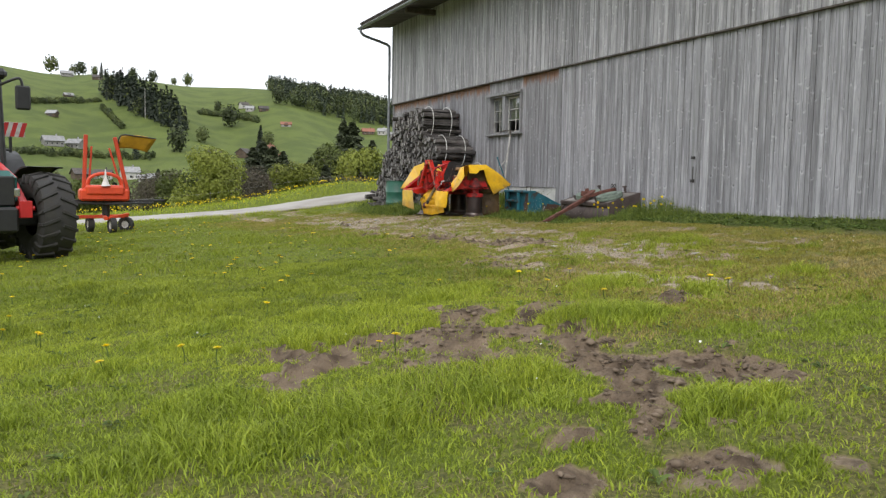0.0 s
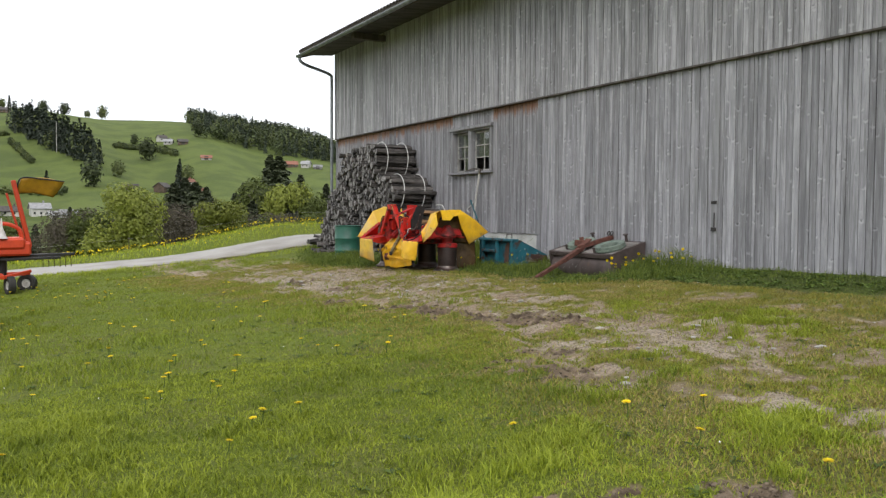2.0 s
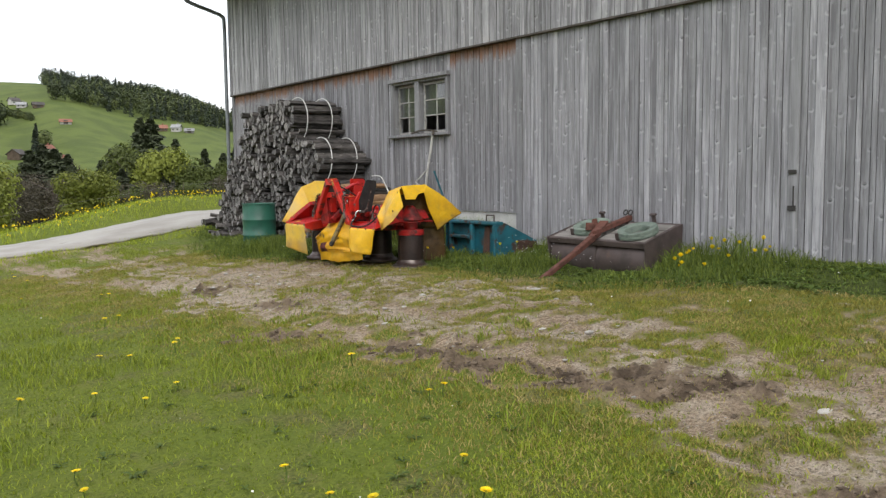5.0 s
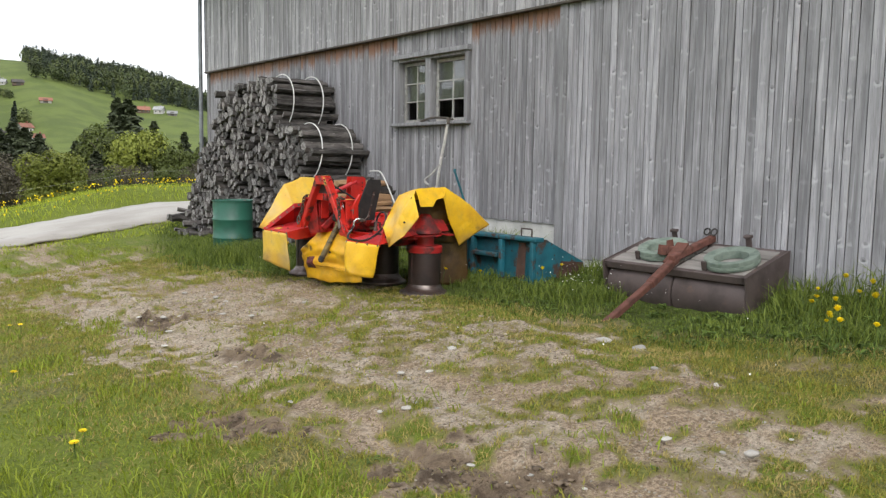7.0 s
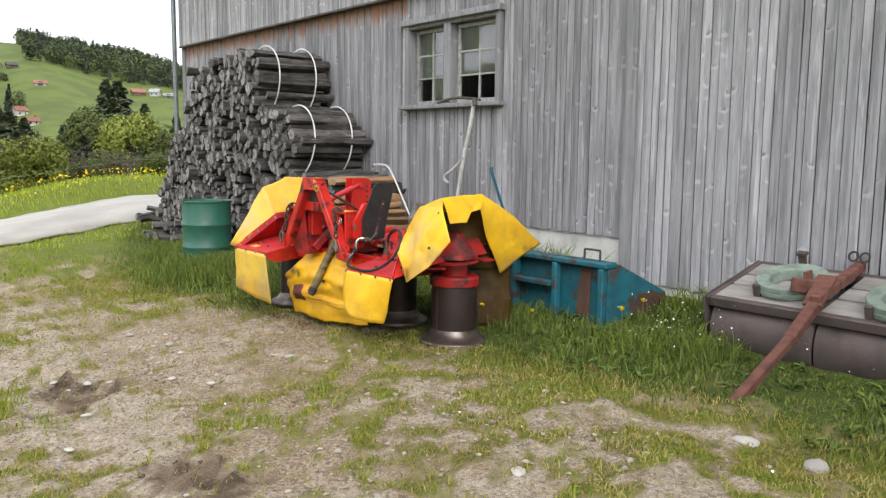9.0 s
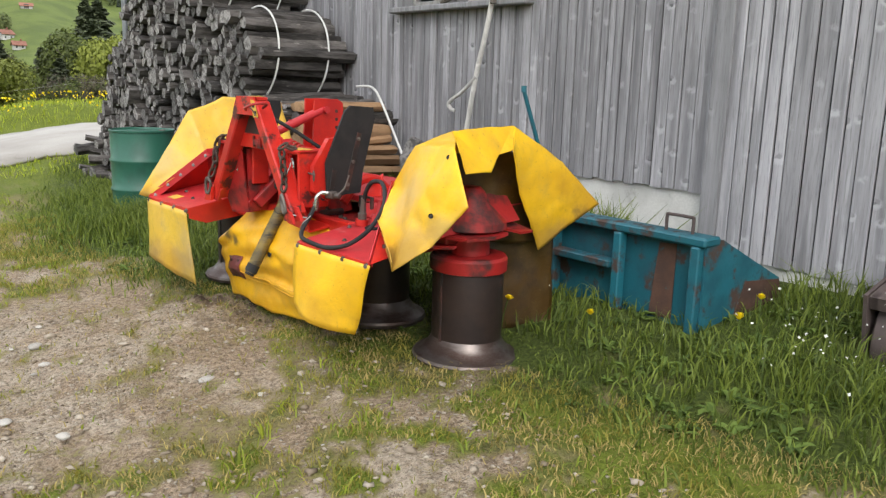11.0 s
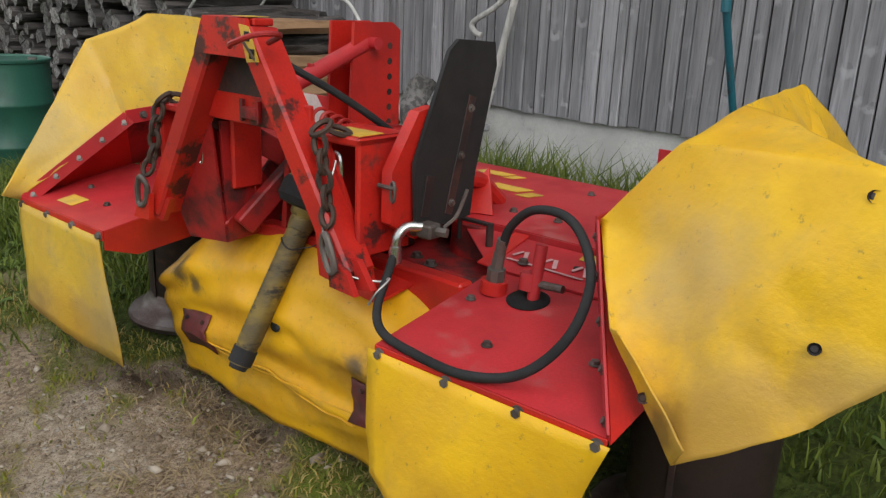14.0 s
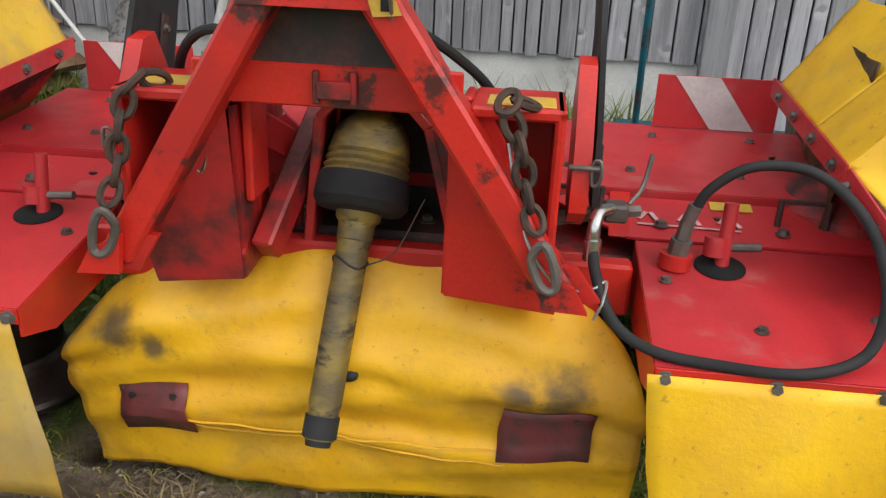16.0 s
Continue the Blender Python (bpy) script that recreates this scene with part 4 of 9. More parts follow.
def drum_mower():
    mw = thing("drum_mower", "red front drum mower with yellow tarpaulin guards, parked on its drums", "mower", 7.728, 18.535, 0.55, -87.2)
    mw.scale = (1.05, 1, 1)
    C = 0.0

    # drums standing on wide sliding dishes
    for k, u in enumerate((1.16, 0.40, -0.48, -1.22)):
        g = (0.03 if u > 1 else 0.075) if u > 0 else 0.0
        m = Matrix.Translation((u, 0.72, g))
        d = part("drum", Shape().lathe([(0.155, 0.03), (0.185, 0.06), (0.19, 0.12), (0.19, 0.46), (0.185, 0.50)], 40, m), M_DRUM, mw, "dark worn steel mowing drum")
        part("sliding_dish", Shape().lathe([(0.0, -0.012), (0.24, -0.012), (0.285, 0.0), (0.292, 0.022), (0.284, 0.036), (0.255, 0.048), (0.225, 0.07), (0.20, 0.105), (0.19, 0.13)], 48, m), M_STEEL, d, "polished flared steel dish")
        part("collar", Shape().lathe([(0.0, 0.50), (0.19, 0.50), (0.205, 0.505), (0.207, 0.57), (0.195, 0.585), (0.11, 0.59), (0.105, 0.73), (0.0, 0.73)], 40, m), M_RED_GRIME_SHADE, d, "greasy red collar")
        part("seam", Shape().box((u - 0.012, 0.72 - 0.196, g + 0.12), (u + 0.004, 0.72 - 0.186, g + 0.5), 0.001), M_GREASE_SHADE, d)
        for j in range(2):
            a = radians(200 + 180 * j + 40 * k)
            c, s = math.cos(a), math.sin(a)
            part("blade", Shape().beam((u + c * 0.25, 0.72 + s * 0.25, g - 0.006), (u + c * 0.335, 0.72 + s * 0.335, g - 0.006), 0.045, 0.005, 0.001), M_STEEL, d)

    # gear housing beam over the drums
    part("beam", Shape().box((-1.2, 0.46, 0.60), (0.99, 0.98, 0.70), 0.02).box((0.95, 0.54, 0.68), (1.18, 0.92, 0.735), 0.01), M_RED_GRIME_SHADE, mw, "greasy red gear beam")
    part("front_rail", Shape().box((-0.66, 0.34, 0.60), (0.60, 0.40, 0.73), 0.008), M_RED, mw)
    part("gear_case", Shape().box((-0.34, 0.36, 0.55), (0.26, 0.52, 0.60), 0.01).box((-0.30, 0.42, 0.70), (0.22, 0.60, 0.74), 0.01).cyl((-0.2, 0.33, 0.63), (-0.2, 0.36, 0.63), 0.03, n=6).cyl((0.12, 0.33, 0.63), (0.12, 0.36, 0.63), 0.03, n=6), M_GREASE_SHADE, mw)
    for k, u in enumerate((-0.28, -0.18, 0.0, 0.12, 0.2, 0.3, 0.38)):
        bolt(mw, (u, 0.48 + 0.03 * (k % 2), 0.74 if u < 0.22 else 0.70), 0.014)

    # decks
    for s, (u0, u1) in ((1, (0.615, 1.225)), (-1, (-1.235, -0.64))):
        dk = Shape().plate([(u0, 0, 0.665), (u1, 0, 0.665), (u1, 0.47, 0.745), (u0, 0.47, 0.745)], 0.006)
        deck = part("deck", dk, M_RED_DULL, mw, "faded red sheet-metal deck")
        part("front_lip", Shape().box((u0, -0.006, 0.632), (u1, -0.001, 0.667), 0.001), M_RED, deck)
        ui = u0 if s == 1 else u1
        part("inner_lip", Shape().plate([(ui, 0.0, 0.665), (ui, 0.47, 0.745), (ui, 0.47, 0.60), (ui, 0.12, 0.56), (ui, 0.0, 0.60)], 0.005), M_RED, deck)
        for t in (0.03, 0.36, 0.67, 0.97):
            bolt(deck, (u0 + (u1 - u0) * t, -0.006, 0.648), 0.011, (0, -1, 0))
        for du, dv in ((0.22, 0.14), (0.05, 0.30), (0.46, 0.21)):
            u = u0 + du if s == 1 else u1 - du
            bolt(deck, (u, dv, 0.668 + 0.17 * dv), 0.010)
        # height pin in its round hole
        pu = 0.79 if s == 1 else -0.80
        pv, pz = 0.375, 0.731
        # black disc laid on the deck in place of the hole's dark inside
        part("hole_rim", Shape().lathe([(0.0, 0.0), (0.056, 0.0)], 28, Matrix.Translation((pu, pv, pz + 0.0035)) @ pose(0, 0, 0, 9.7, 0, 0)), M_HOLE, deck, thick=0.002)
        pin = part("pin", Shape().cyl((pu + 0.005, pv + 0.01, pz - 0.02), (pu + 0.01, pv + 0.03, pz + 0.15), 0.016, n=14).cyl((pu - 0.012, pv + 0.015, pz + 0.025), (pu - 0.012, pv + 0.02, pz + 0.07), 0.026, n=14), M_RED_DULL, deck, "red height-setting pin")
        part("cross_pin", Shape().cyl((pu + 0.01, pv + 0.02, pz + 0.045), (pu + 0.085, pv + 0.02, pz + 0.05), 0.011, n=10), M_BOLT, pin)
        # strip behind the deck
        st = part("strip", Shape().plate([(u0 - 0.02 if s == 1 else u0 + 0.05, 0.472, 0.752), (u1 - 0.01 if s == 1 else u1 + 0.02, 0.472, 0.752), (u1 - 0.03 if s == 1 else u1 + 0.02, 0.64, 0.800), (u0 - 0.24 if s == 1 else u0 + 0.1, 0.64, 0.800)], 0.008), M_RED_DULL, mw)
        for k in range(4):
            bolt(st, (u0 + 0.06 + 0.14 * k, 0.52 + 0.05 * (k % 2), 0.772), 0.012, material=M_GREASE_SHADE if k % 2 else M_BOLT)
        # leaning side plate with the guard's bolts
        o = 1.232 if s == 1 else -1.242
        t0 = [(o, -0.004, 0.66), (o - 0.235 * s, 0.32, 0.985), (o - 0.215 * s, 1.03, 1.04), (o, 1.03, 0.78), (o, 0.47, 0.745)]
        side = part("side_plate", Shape().plate([t0[0], t0[1], (o, 0.47, 0.745)], 0.006), M_RED, mw, "slanting red side plate")
        # rear half gets the darker red: shade under the guard put into its colour
        part("rear_plate", Shape().plate([t0[1], t0[2], t0[3], t0[4]], 0.006), M_RED_GRIME_SHADE, side, "rear of the side plate, coloured maroon for shade")
        for q in (0.08, 0.3, 0.52, 0.74, 0.95):
            p = Vector(t0[0]).lerp(Vector(t0[1]), q)
            bolt(side, p + Vector((-0.012 * s, 0.012, -0.004)), 0.009, (-0.7 * s, -0.5, 0.4))
        part("strip_flange", Shape().beam(Vector(t0[0]) + Vector((-0.012 * s, 0.01, 0)), Vector(t0[1]) + Vector((-0.012 * s, 0.01, 0)), 0.006, 0.055, 0.001, up=(0.35 * s, -0.6, 0.6)).beam(Vector(t0[1]) + Vector((-0.01 * s, 0, 0.0)), Vector(t0[2]) + Vector((-0.01 * s, 0, 0)), 0.006, 0.055, 0.001), M_RED_DULL, side)
        for q in (0.1, 0.35, 0.6, 0.85):
            p = Vector(t0[1]).lerp(Vector(t0[2]), q)
            bolt(side, p + Vector((-0.014 * s, 0, 0)), 0.011, (-1 * s, 0, 0.2))

    # rear cover with its lettering, drawn as plain bars
    rear = part("rear_cover", Shape().plate([(-1.16, 0.645, 0.822), (1.15, 0.645, 0.822), (1.15, 1.22, 0.86), (-1.16, 1.22, 0.86)], 0.006), M_RED_DULL, mw, "red sheet cover over the rear of the mower")
    part("front_lip", Shape().plate([(-1.16, 0.645, 0.822), (1.15, 0.645, 0.822), (1.15, 0.648, 0.79), (-1.16, 0.648, 0.79)], 0.006), M_RED_DULL, rear)
    part("rear_lip", Shape().plate([(-1.16, 1.22, 0.86), (1.15, 1.22, 0.86), (1.15, 1.27, 0.70), (-1.16, 1.27, 0.70)], 0.006), M_RED_DULL, rear)
    for k, (u, v, w, h) in enumerate(((0.20, 0.96, 0.15, 0.055), (0.36, 0.93, 0.05, 0.055), (0.06, 1.10, 0.13, 0.045), (0.20, 1.09, 0.04, 0.045))):
        part("lettering", Shape().plate([(u, v, 0.8275 + 0.066 * (v - 0.645)), (u + w, v, 0.8275 + 0.066 * (v - 0.645)), (u + w + 0.03, v + h, 0.8275 + 0.066 * (v + h - 0.645)), (u + 0.03, v + h, 0.8275 + 0.066 * (v + h - 0.645))], 0.002), M_LABEL, rear, "faded yellow lettering drawn as bars")
    for k in range(6):
        a = 0.86 - k * 0.047
        part("lettering", Shape().beam((a, 0.53 + 0.012 * (k % 2), 0.7775 + 0.003 * (k % 2)), (a + 0.018 * (1 if k % 2 else -1), 0.57, 0.789), 0.012, 0.002, 0.0005), M_PINK, mw, "faded white lettering drawn as bars")
    part("underline", Shape().beam((0.62, 0.522, 0.7745), (0.86, 0.518, 0.7735), 0.010, 0.002, 0.0005), M_PINK, mw)
    part("sticker", Shape().plate([(0.80, 0.60, 0.7965), (0.90, 0.60, 0.7965), (0.90, 0.635, 0.8065), (0.80, 0.635, 0.8065)], 0.002), M_LABEL, mw)
    part("sticker", Shape().plate([(-1.08, 0.06, 0.6805), (-0.97, 0.06, 0.6805), (-0.97, 0.13, 0.6925), (-1.08, 0.13, 0.6925)], 0.002), M_LABEL, mw, "worn yellow warning sticker")
    for u in (0.62, 0.9, 0.46, -0.5, -0.85, -1.05):
        bolt(rear, (u, 0.78, 0.834), 0.010)
        bolt(rear, (u + 0.09, 1.1, 0.855), 0.010)
    for u in (0.42, 0.95):
        part("handle_bracket", Shape().cyl((u, 0.56, 0.78), (u, 0.56, 0.85), 0.008, n=8).cyl((u + 0.11, 0.56, 0.78), (u + 0.11, 0.56, 0.85), 0.011, n=8).beam((u, 0.56, 0.845), (u + 0.11, 0.56, 0.845), 0.012, 0.012, 0.002), M_GREASE_SHADE, mw)
    part("cross_strap", Shape().beam((0.575, 0.475, 0.752), (0.585, 0.655, 0.815), 0.05, 0.008, 0.002), M_RED, mw)

    # headstock: coupling triangle, side gussets, cross plates
    head = part("headstock", Shape().beam((C - 0.115, 0.13, 1.37), (C - 0.465, 0.13, 0.765), 0.10, 0.068, 0.008, up=(1, 0, 0.5)).beam((C + 0.035, 0.13, 1.37), (C + 0.425, 0.12, 0.765), 0.10, 0.068, 0.008, up=(-1, 0, 0.5)), M_RED, mw, "red A-shaped coupling triangle")
    part("apex_plate", Shape().plate([(C - 0.18, 0.08, 1.30), (C + 0.10, 0.08, 1.30), (C + 0.05, 0.085, 1.405), (C - 0.14, 0.085, 1.405)], 0.012).box((C - 0.16, 0.10, 1.385), (C + 0.06, 0.17, 1.405), 0.004), M_RED, head)
    part("apex_label", Shape().plate([(C + 0.035, 0.071, 1.39), (C + 0.075, 0.071, 1.385), (C + 0.115, 0.071, 1.295), (C + 0.065, 0.071, 1.29)], 0.003), M_LABEL, head, "yellow warning sticker with dark marks")
    for q in (1.36, 1.315):
        part("sticker_mark", Shape().box((C + 0.06 + (1.36 - q) * 0.42, 0.066, q - 0.014), (C + 0.08 + (1.36 - q) * 0.42, 0.07, q + 0.012), 0.001), M_BLACK, head)
    part("cross_plate", Shape().plate([(C - 0.26, 0.16, 1.15), (C + 0.20, 0.16, 1.15), (C + 0.09, 0.16, 1.31), (C - 0.15, 0.16, 1.31)], 0.012), M_GREASE_SHADE, head, "grease-blackened cross plate")
    part("cross_bar", Shape().box((C - 0.30, 0.150, 1.10), (C + 0.22, 0.168, 1.185), 0.004), M_RED, head)
    part("catch", Shape().box((C - 0.055, 0.132, 1.12), (C + 0.015, 0.15, 1.155), 0.003).box((C - 0.062, 0.136, 1.11), (C - 0.05, 0.15, 1.175), 0.002).box((C + 0.01, 0.136, 1.11), (C + 0.022, 0.15, 1.175), 0.002), M_RED_GRIME_SHADE, head, "greasy latch")
    for s in (-1, 1):
        a = C + s * (0.20 if s > 0 else 0.245)
        e = 0.0 if s > 0 else 1.0
        b = C + s * 0.50
        part("gusset", Shape().plate([(a, 0.162, 1.12), (a - s * 0.005, 0.21, 0.685), (b - s * 0.07, 0.20, 0.665), (C + s * 0.44, 0.165, 0.78), (C + s * 0.27, 0.160, 1.12)], 0.010).plate([(a, 0.20, 1.08), (a - s * 0.005, 0.21, 0.685), (a - s * 0.005, 0.44, 0.70), (a, 0.42, 0.80), (a, 0.24, 1.08)], 0.012).plate([(b - s * 0.07, 0.20, 0.665), (a - s * 0.005, 0.21, 0.685), (a, 0.44, 0.70), (b - s * 0.07, 0.44, 0.70)], 0.010), M_RED_GRIME_SHADE if s < 0 else M_RED, head, "red gusset plate with grease stains")
        part("foot_tab", Shape().plate([(C + s * 0.37, 0.10, 0.82), (C + s * 0.46, 0.10, 0.82), (C + s * 0.51, 0.10, 0.75), (C + s * 0.42, 0.10, 0.735)], 0.02), M_RED, head)
        # square lift pockets
        x0, x1 = C + s * 0.235, C + s * (0.415 + 0.035 * e)
        lo, hi = min(x0, x1), max(x0, x1)
        near, inner = 0.14 - 0.025 * e, min(x0, x0 - s * 0.02)
        outer = min(x1, x1 - s * 0.02)
        pk = Shape().box((lo, near, 1.10), (hi, 0.34, 1.125), 0.006).box((inner, 0.225, 0.86), (inner + 0.02, 0.34, 1.125), 0.006).box((outer, near, 0.80), (outer + 0.02, 0.34, 1.125), 0.006).box((lo, 0.32, 0.80), (hi, 0.34, 1.12), 0.004)
        pocket = part("lift_pocket", pk, M_RED, mw, "open square red lift pocket", weld=True)
        part("sticker", Shape().box((lo + 0.03, 0.16, 1.125), (hi - 0.02, 0.25, 1.128), 0.001), M_LABEL, pocket, "yellow warning sticker")
        part("snap_hook", Shape().tube([(x0 + s * 0.05, 0.17, 1.06), (x0 + s * 0.055, 0.17, 0.98), (x0 + s * 0.07, 0.17, 0.94), (x0 + s * 0.085, 0.17, 0.98), (x0 + s * 0.08, 0.17, 1.06)], 0.006, 6, closed=True, steps=4), M_CHROME, pocket)
        # hanging chain to the hook on the leg
        part("chain", chain([(x0 + s * 0.12, 0.16, 1.13), (x0 + s * (0.07 + 0.09 * e), 0.11, 1.14), (x0 + s * (0.10 + 0.09 * e), 0.09, 1.06), (x0 + s * (0.12 + 0.085 * e), 0.085, 0.96), (x0 + s * (0.15 + 0.075 * e), 0.06, 0.885)]), M_CHAIN, mw, "rusty chain")
        part("shackle", Shape().tube([(x0 + s * (0.135 + 0.07 * e), 0.055, 0.85), (x0 + s * (0.155 + 0.07 * e), 0.045, 0.885), (x0 + s * (0.175 + 0.07 * e), 0.045, 0.85), (x0 + s * (0.185 + 0.07 * e), 0.05, 0.80), (x0 + s * (0.172 + 0.07 * e), 0.05, 0.785), (x0 + s * (0.152 + 0.07 * e), 0.055, 0.80)], 0.0095, 8, closed=True, steps=4), M_BOLT, mw)
        part("hook_lug", Shape().plate([(x0 + s * (0.15 + 0.05 * e), 0.065, 0.83), (x0 + s * (0.22 + 0.05 * e), 0.065, 0.79), (x0 + s * (0.25 + 0.05 * e), 0.065, 0.735), (x0 + s * (0.16 + 0.05 * e), 0.065, 0.74)], 0.018), M_RED, mw)
        # swing arms with rubber swath flaps
        au = C + s * (0.455 + 0.022 * e)
        arm = part("swing_plate", Shape().plate([(au, 0.20, 0.90), (au, 0.20, 1.04), (au, 0.30, 1.19), (au, 0.36, 1.20), (au, 0.42, 1.10), (au, 0.38, 0.90), (au, 0.30, 0.84)], 0.035), M_RED, mw, "thick red swing plate")
        part("lynch_pin", Shape().tube([(au + s * 0.02, 0.195, 1.01), (au + s * 0.035, 0.19, 1.015), (au + s * 0.037, 0.19, 0.975), (au + s * 0.022, 0.195, 0.965)], 0.004, 6, closed=True, steps=4).cyl((au - s * 0.025, 0.195, 1.0), (au + s * 0.035, 0.195, 1.0), 0.006, n=8), M_BOLT, arm)
        fo = [(0.27, 0.87), (0.265, 1.06), (0.40, 1.345), (0.44, 1.375), (0.60, 1.365), (0.61, 1.30), (0.52, 1.0), (0.50, 0.88)]
        fu = au + s * 0.035
        flap = part("rubber_flap", Shape().plate([(fu - s * 0.035 * (w - 1.0), v, w) for v, w in fo], 0.012), M_BLACK, mw, "black rubber swath flap")
        part("clamp_bar", Shape().beam((fu + 0.009, 0.40, 0.90), (fu + 0.0085 - s * 0.01, 0.50, 1.22), 0.006, 0.032, 0.001, up=(0, -1, 0.3)).beam((fu + 0.009, 0.30, 0.91), (fu + 0.009, 0.32, 1.02), 0.006, 0.032, 0.001, up=(0, -1, 0.3)), M_GREASE_SHADE, flap)
        for q in (0.1, 0.5, 0.9):
            p = Vector((fu + 0.012, 0.40, 0.90)).lerp(Vector((fu + 0.011 - s * 0.01, 0.50, 1.22)), q)
            bolt(flap, p, 0.008, (1, 0, 0))

    # perforated rear mast, upper link and spring
    mast = part("mast", Shape().plate([(-0.10, 0.50, 0.80), (-0.10, 0.74, 0.80), (-0.10, 0.74, 1.37), (-0.10, 0.70, 1.395), (-0.10, 0.53, 1.395)], 0.012).plate([(0.0, 0.50, 0.80), (0.0, 0.74, 0.80), (0.0, 0.74, 1.37), (0.0, 0.70, 1.395), (0.0, 0.53, 1.395)], 0.012).box((-0.10, 0.735, 0.80), (0.0, 0.747, 1.36), 0.003), M_RED, mw, "red perforated mast")
    for k in range(7):
        z = 1.02 + k * 0.05
        part("peg_hole", Shape().cyl((0.0064, 0.69, z), (0.0075, 0.69, z), 0.011, n=14), M_GREASE_SHADE, mast)
    part("upper_link", Shape().cyl((C - 0.02, 0.16, 1.155), (C - 0.01, 0.60, 1.33), 0.026, n=18).cyl((C - 0.06, 0.60, 1.33), (C + 0.04, 0.60, 1.33), 0.02, n=14).cyl((C - 0.018, 0.36, 1.22), (C - 0.015, 0.37, 1.27), 0.012, n=8), M_RED_DULL, mw, "dull red tube link")
    coil = [(0.06 + 0.17 * i / 60 + 0.028 * math.cos(i * 0.85) * 0.4, 0.33 + 0.10 * i / 60 + 0.030 * math.cos(i * 0.85), 1.12 - 0.08 * i / 60 + 0.030 * math.sin(i * 0.85)) for i in range(61)]
    part("spring", Shape().tube(coil, 0.006, 6, steps=2), M_RED, mw, "red coil spring")
    part("arch_arm", Shape().tube([(0.34, 0.50, 0.80), (0.34, 0.60, 0.91), (0.35, 0.72, 0.93), (0.36, 0.84, 0.84)], 0.028, 10), M_RED, mw, "curved red swath arm")
    part("arch_arm", Shape().tube([(-0.42, 0.50, 0.80), (-0.42, 0.60, 0.91), (-0.43, 0.72, 0.93), (-0.44, 0.84, 0.84)], 0.028, 10), M_RED, mw, "curved red swath arm")
    part("wing_plate", Shape().plate([(0.30, 0.66, 0.825), (0.44, 0.70, 0.83), (0.36, 0.78, 0.96)], 0.01), M_RED, mw)
    part("frame_post", Shape().box((C - 0.30, 0.52, 0.72), (C - 0.25, 0.58, 1.06), 0.006).beam((C - 0.20, 0.24, 0.74), (C - 0.12, 0.56, 1.06), 0.05, 0.07, 0.006).beam((C - 0.24, 0.22, 0.72), (C - 0.28, 0.55, 1.02), 0.012, 0.07, 0.004), M_RED_GRIME_SHADE, mw)

    # shaft housing, bell and guard tube
    arch = [(C - 0.135, 0.72), (C - 0.105, 1.03), (C - 0.075, 1.065), (C + 0.095, 1.065), (C + 0.135, 1.02), (C + 0.205, 0.72)]
    hood = Shape()
    for (ua, wa), (ub, wb) in zip(arch[:-1], arch[1:]):
        hood.plate([(ua, 0.36, wa), (ub, 0.36, wb), (ub, 0.66, wb), (ua, 0.66, wa)], 0.012)
        hood.beam((ua, 0.365, wa), (ub, 0.365, wb), 0.022, 0.03, 0.003, up=(0, 1, 0))
    housing = part("shaft_housing", hood, M_RED_GRIME_SHADE, mw, "red arched housing round the drive shaft")
    # added plate, black in place of the shade behind the bell
    part("back_plate", Shape().plate([(u, 0.652, w) for u, w in arch], 0.008), M_GREASE_SHADE, housing, "added black plate for the shaded inside of the housing")
    part("brace", Shape().beam((C - 0.30, 0.20, 1.10), (C - 0.12, 0.60, 0.83), 0.012, 0.075, 0.004), M_RED_GRIME_SHADE, mw, "slanting red brace plate")
    part("peg_plate", Shape().plate([(C - 0.27, 0.50, 0.74), (C - 0.19, 0.50, 0.74), (C - 0.19, 0.50, 0.97), (C - 0.22, 0.50, 1.0), (C - 0.27, 0.50, 0.96)], 0.012), M_RED_DULL, mw)
    for k in range(4):
        part("peg", Shape().cyl((C - 0.25 + 0.035 * k, 0.43 + 0.03 * (k % 2), 0.72), (C - 0.245 + 0.035 * k, 0.44 + 0.03 * (k % 2), 0.86 - 0.03 * k), 0.011, n=8), M_RED_GRIME_SHADE, mw)
    p0, p1 = Vector((C - 0.005, 0.42, 0.94)), Vector((-0.055, 0.10, 0.345))
    ax = (p1 - p0).normalized()
    up_q = ax.to_track_quat("Z", "Y").to_matrix().to_4x4()
    up_q.translation = p0
    shaft = part("drive_shaft", Shape().lathe([(0.0, 0.12), (0.037, 0.12), (0.037, 0.60), (0.034, 0.615), (0.034, 0.68), (0.0, 0.682)], 24, up_q), M_PTO, mw, "grimy yellow shaft guard tube hanging down")
    bell = part("bell", Shape().lathe([(0.0, -0.09), (0.05, -0.085), (0.082, -0.05), (0.092, 0.0), (0.095, 0.012), (0.089, 0.02), (0.097, 0.03), (0.091, 0.038), (0.099, 0.048), (0.093, 0.056), (0.100, 0.064)], 36, up_q), M_PTO, shaft, "ribbed yellow protective bell")
    part("bell_skirt", Shape().lathe([(0.100, 0.064), (0.106, 0.075), (0.108, 0.125), (0.095, 0.145), (0.06, 0.150), (0.0, 0.150)], 36, up_q), M_BLACK, shaft, "black rubber bell skirt")
    part("neck", Shape().lathe([(0.052, 0.145), (0.05, 0.165), (0.042, 0.175), (0.040, 0.215), (0.034, 0.22)], 24, up_q), M_PTO, shaft)
    part("tube_end", Shape().lathe([(0.0, 0.625), (0.0385, 0.625), (0.0385, 0.675), (0.030, 0.678), (0.028, 0.695), (0.0, 0.695)], 24, up_q), M_BLACK, shaft, "black end sleeve")
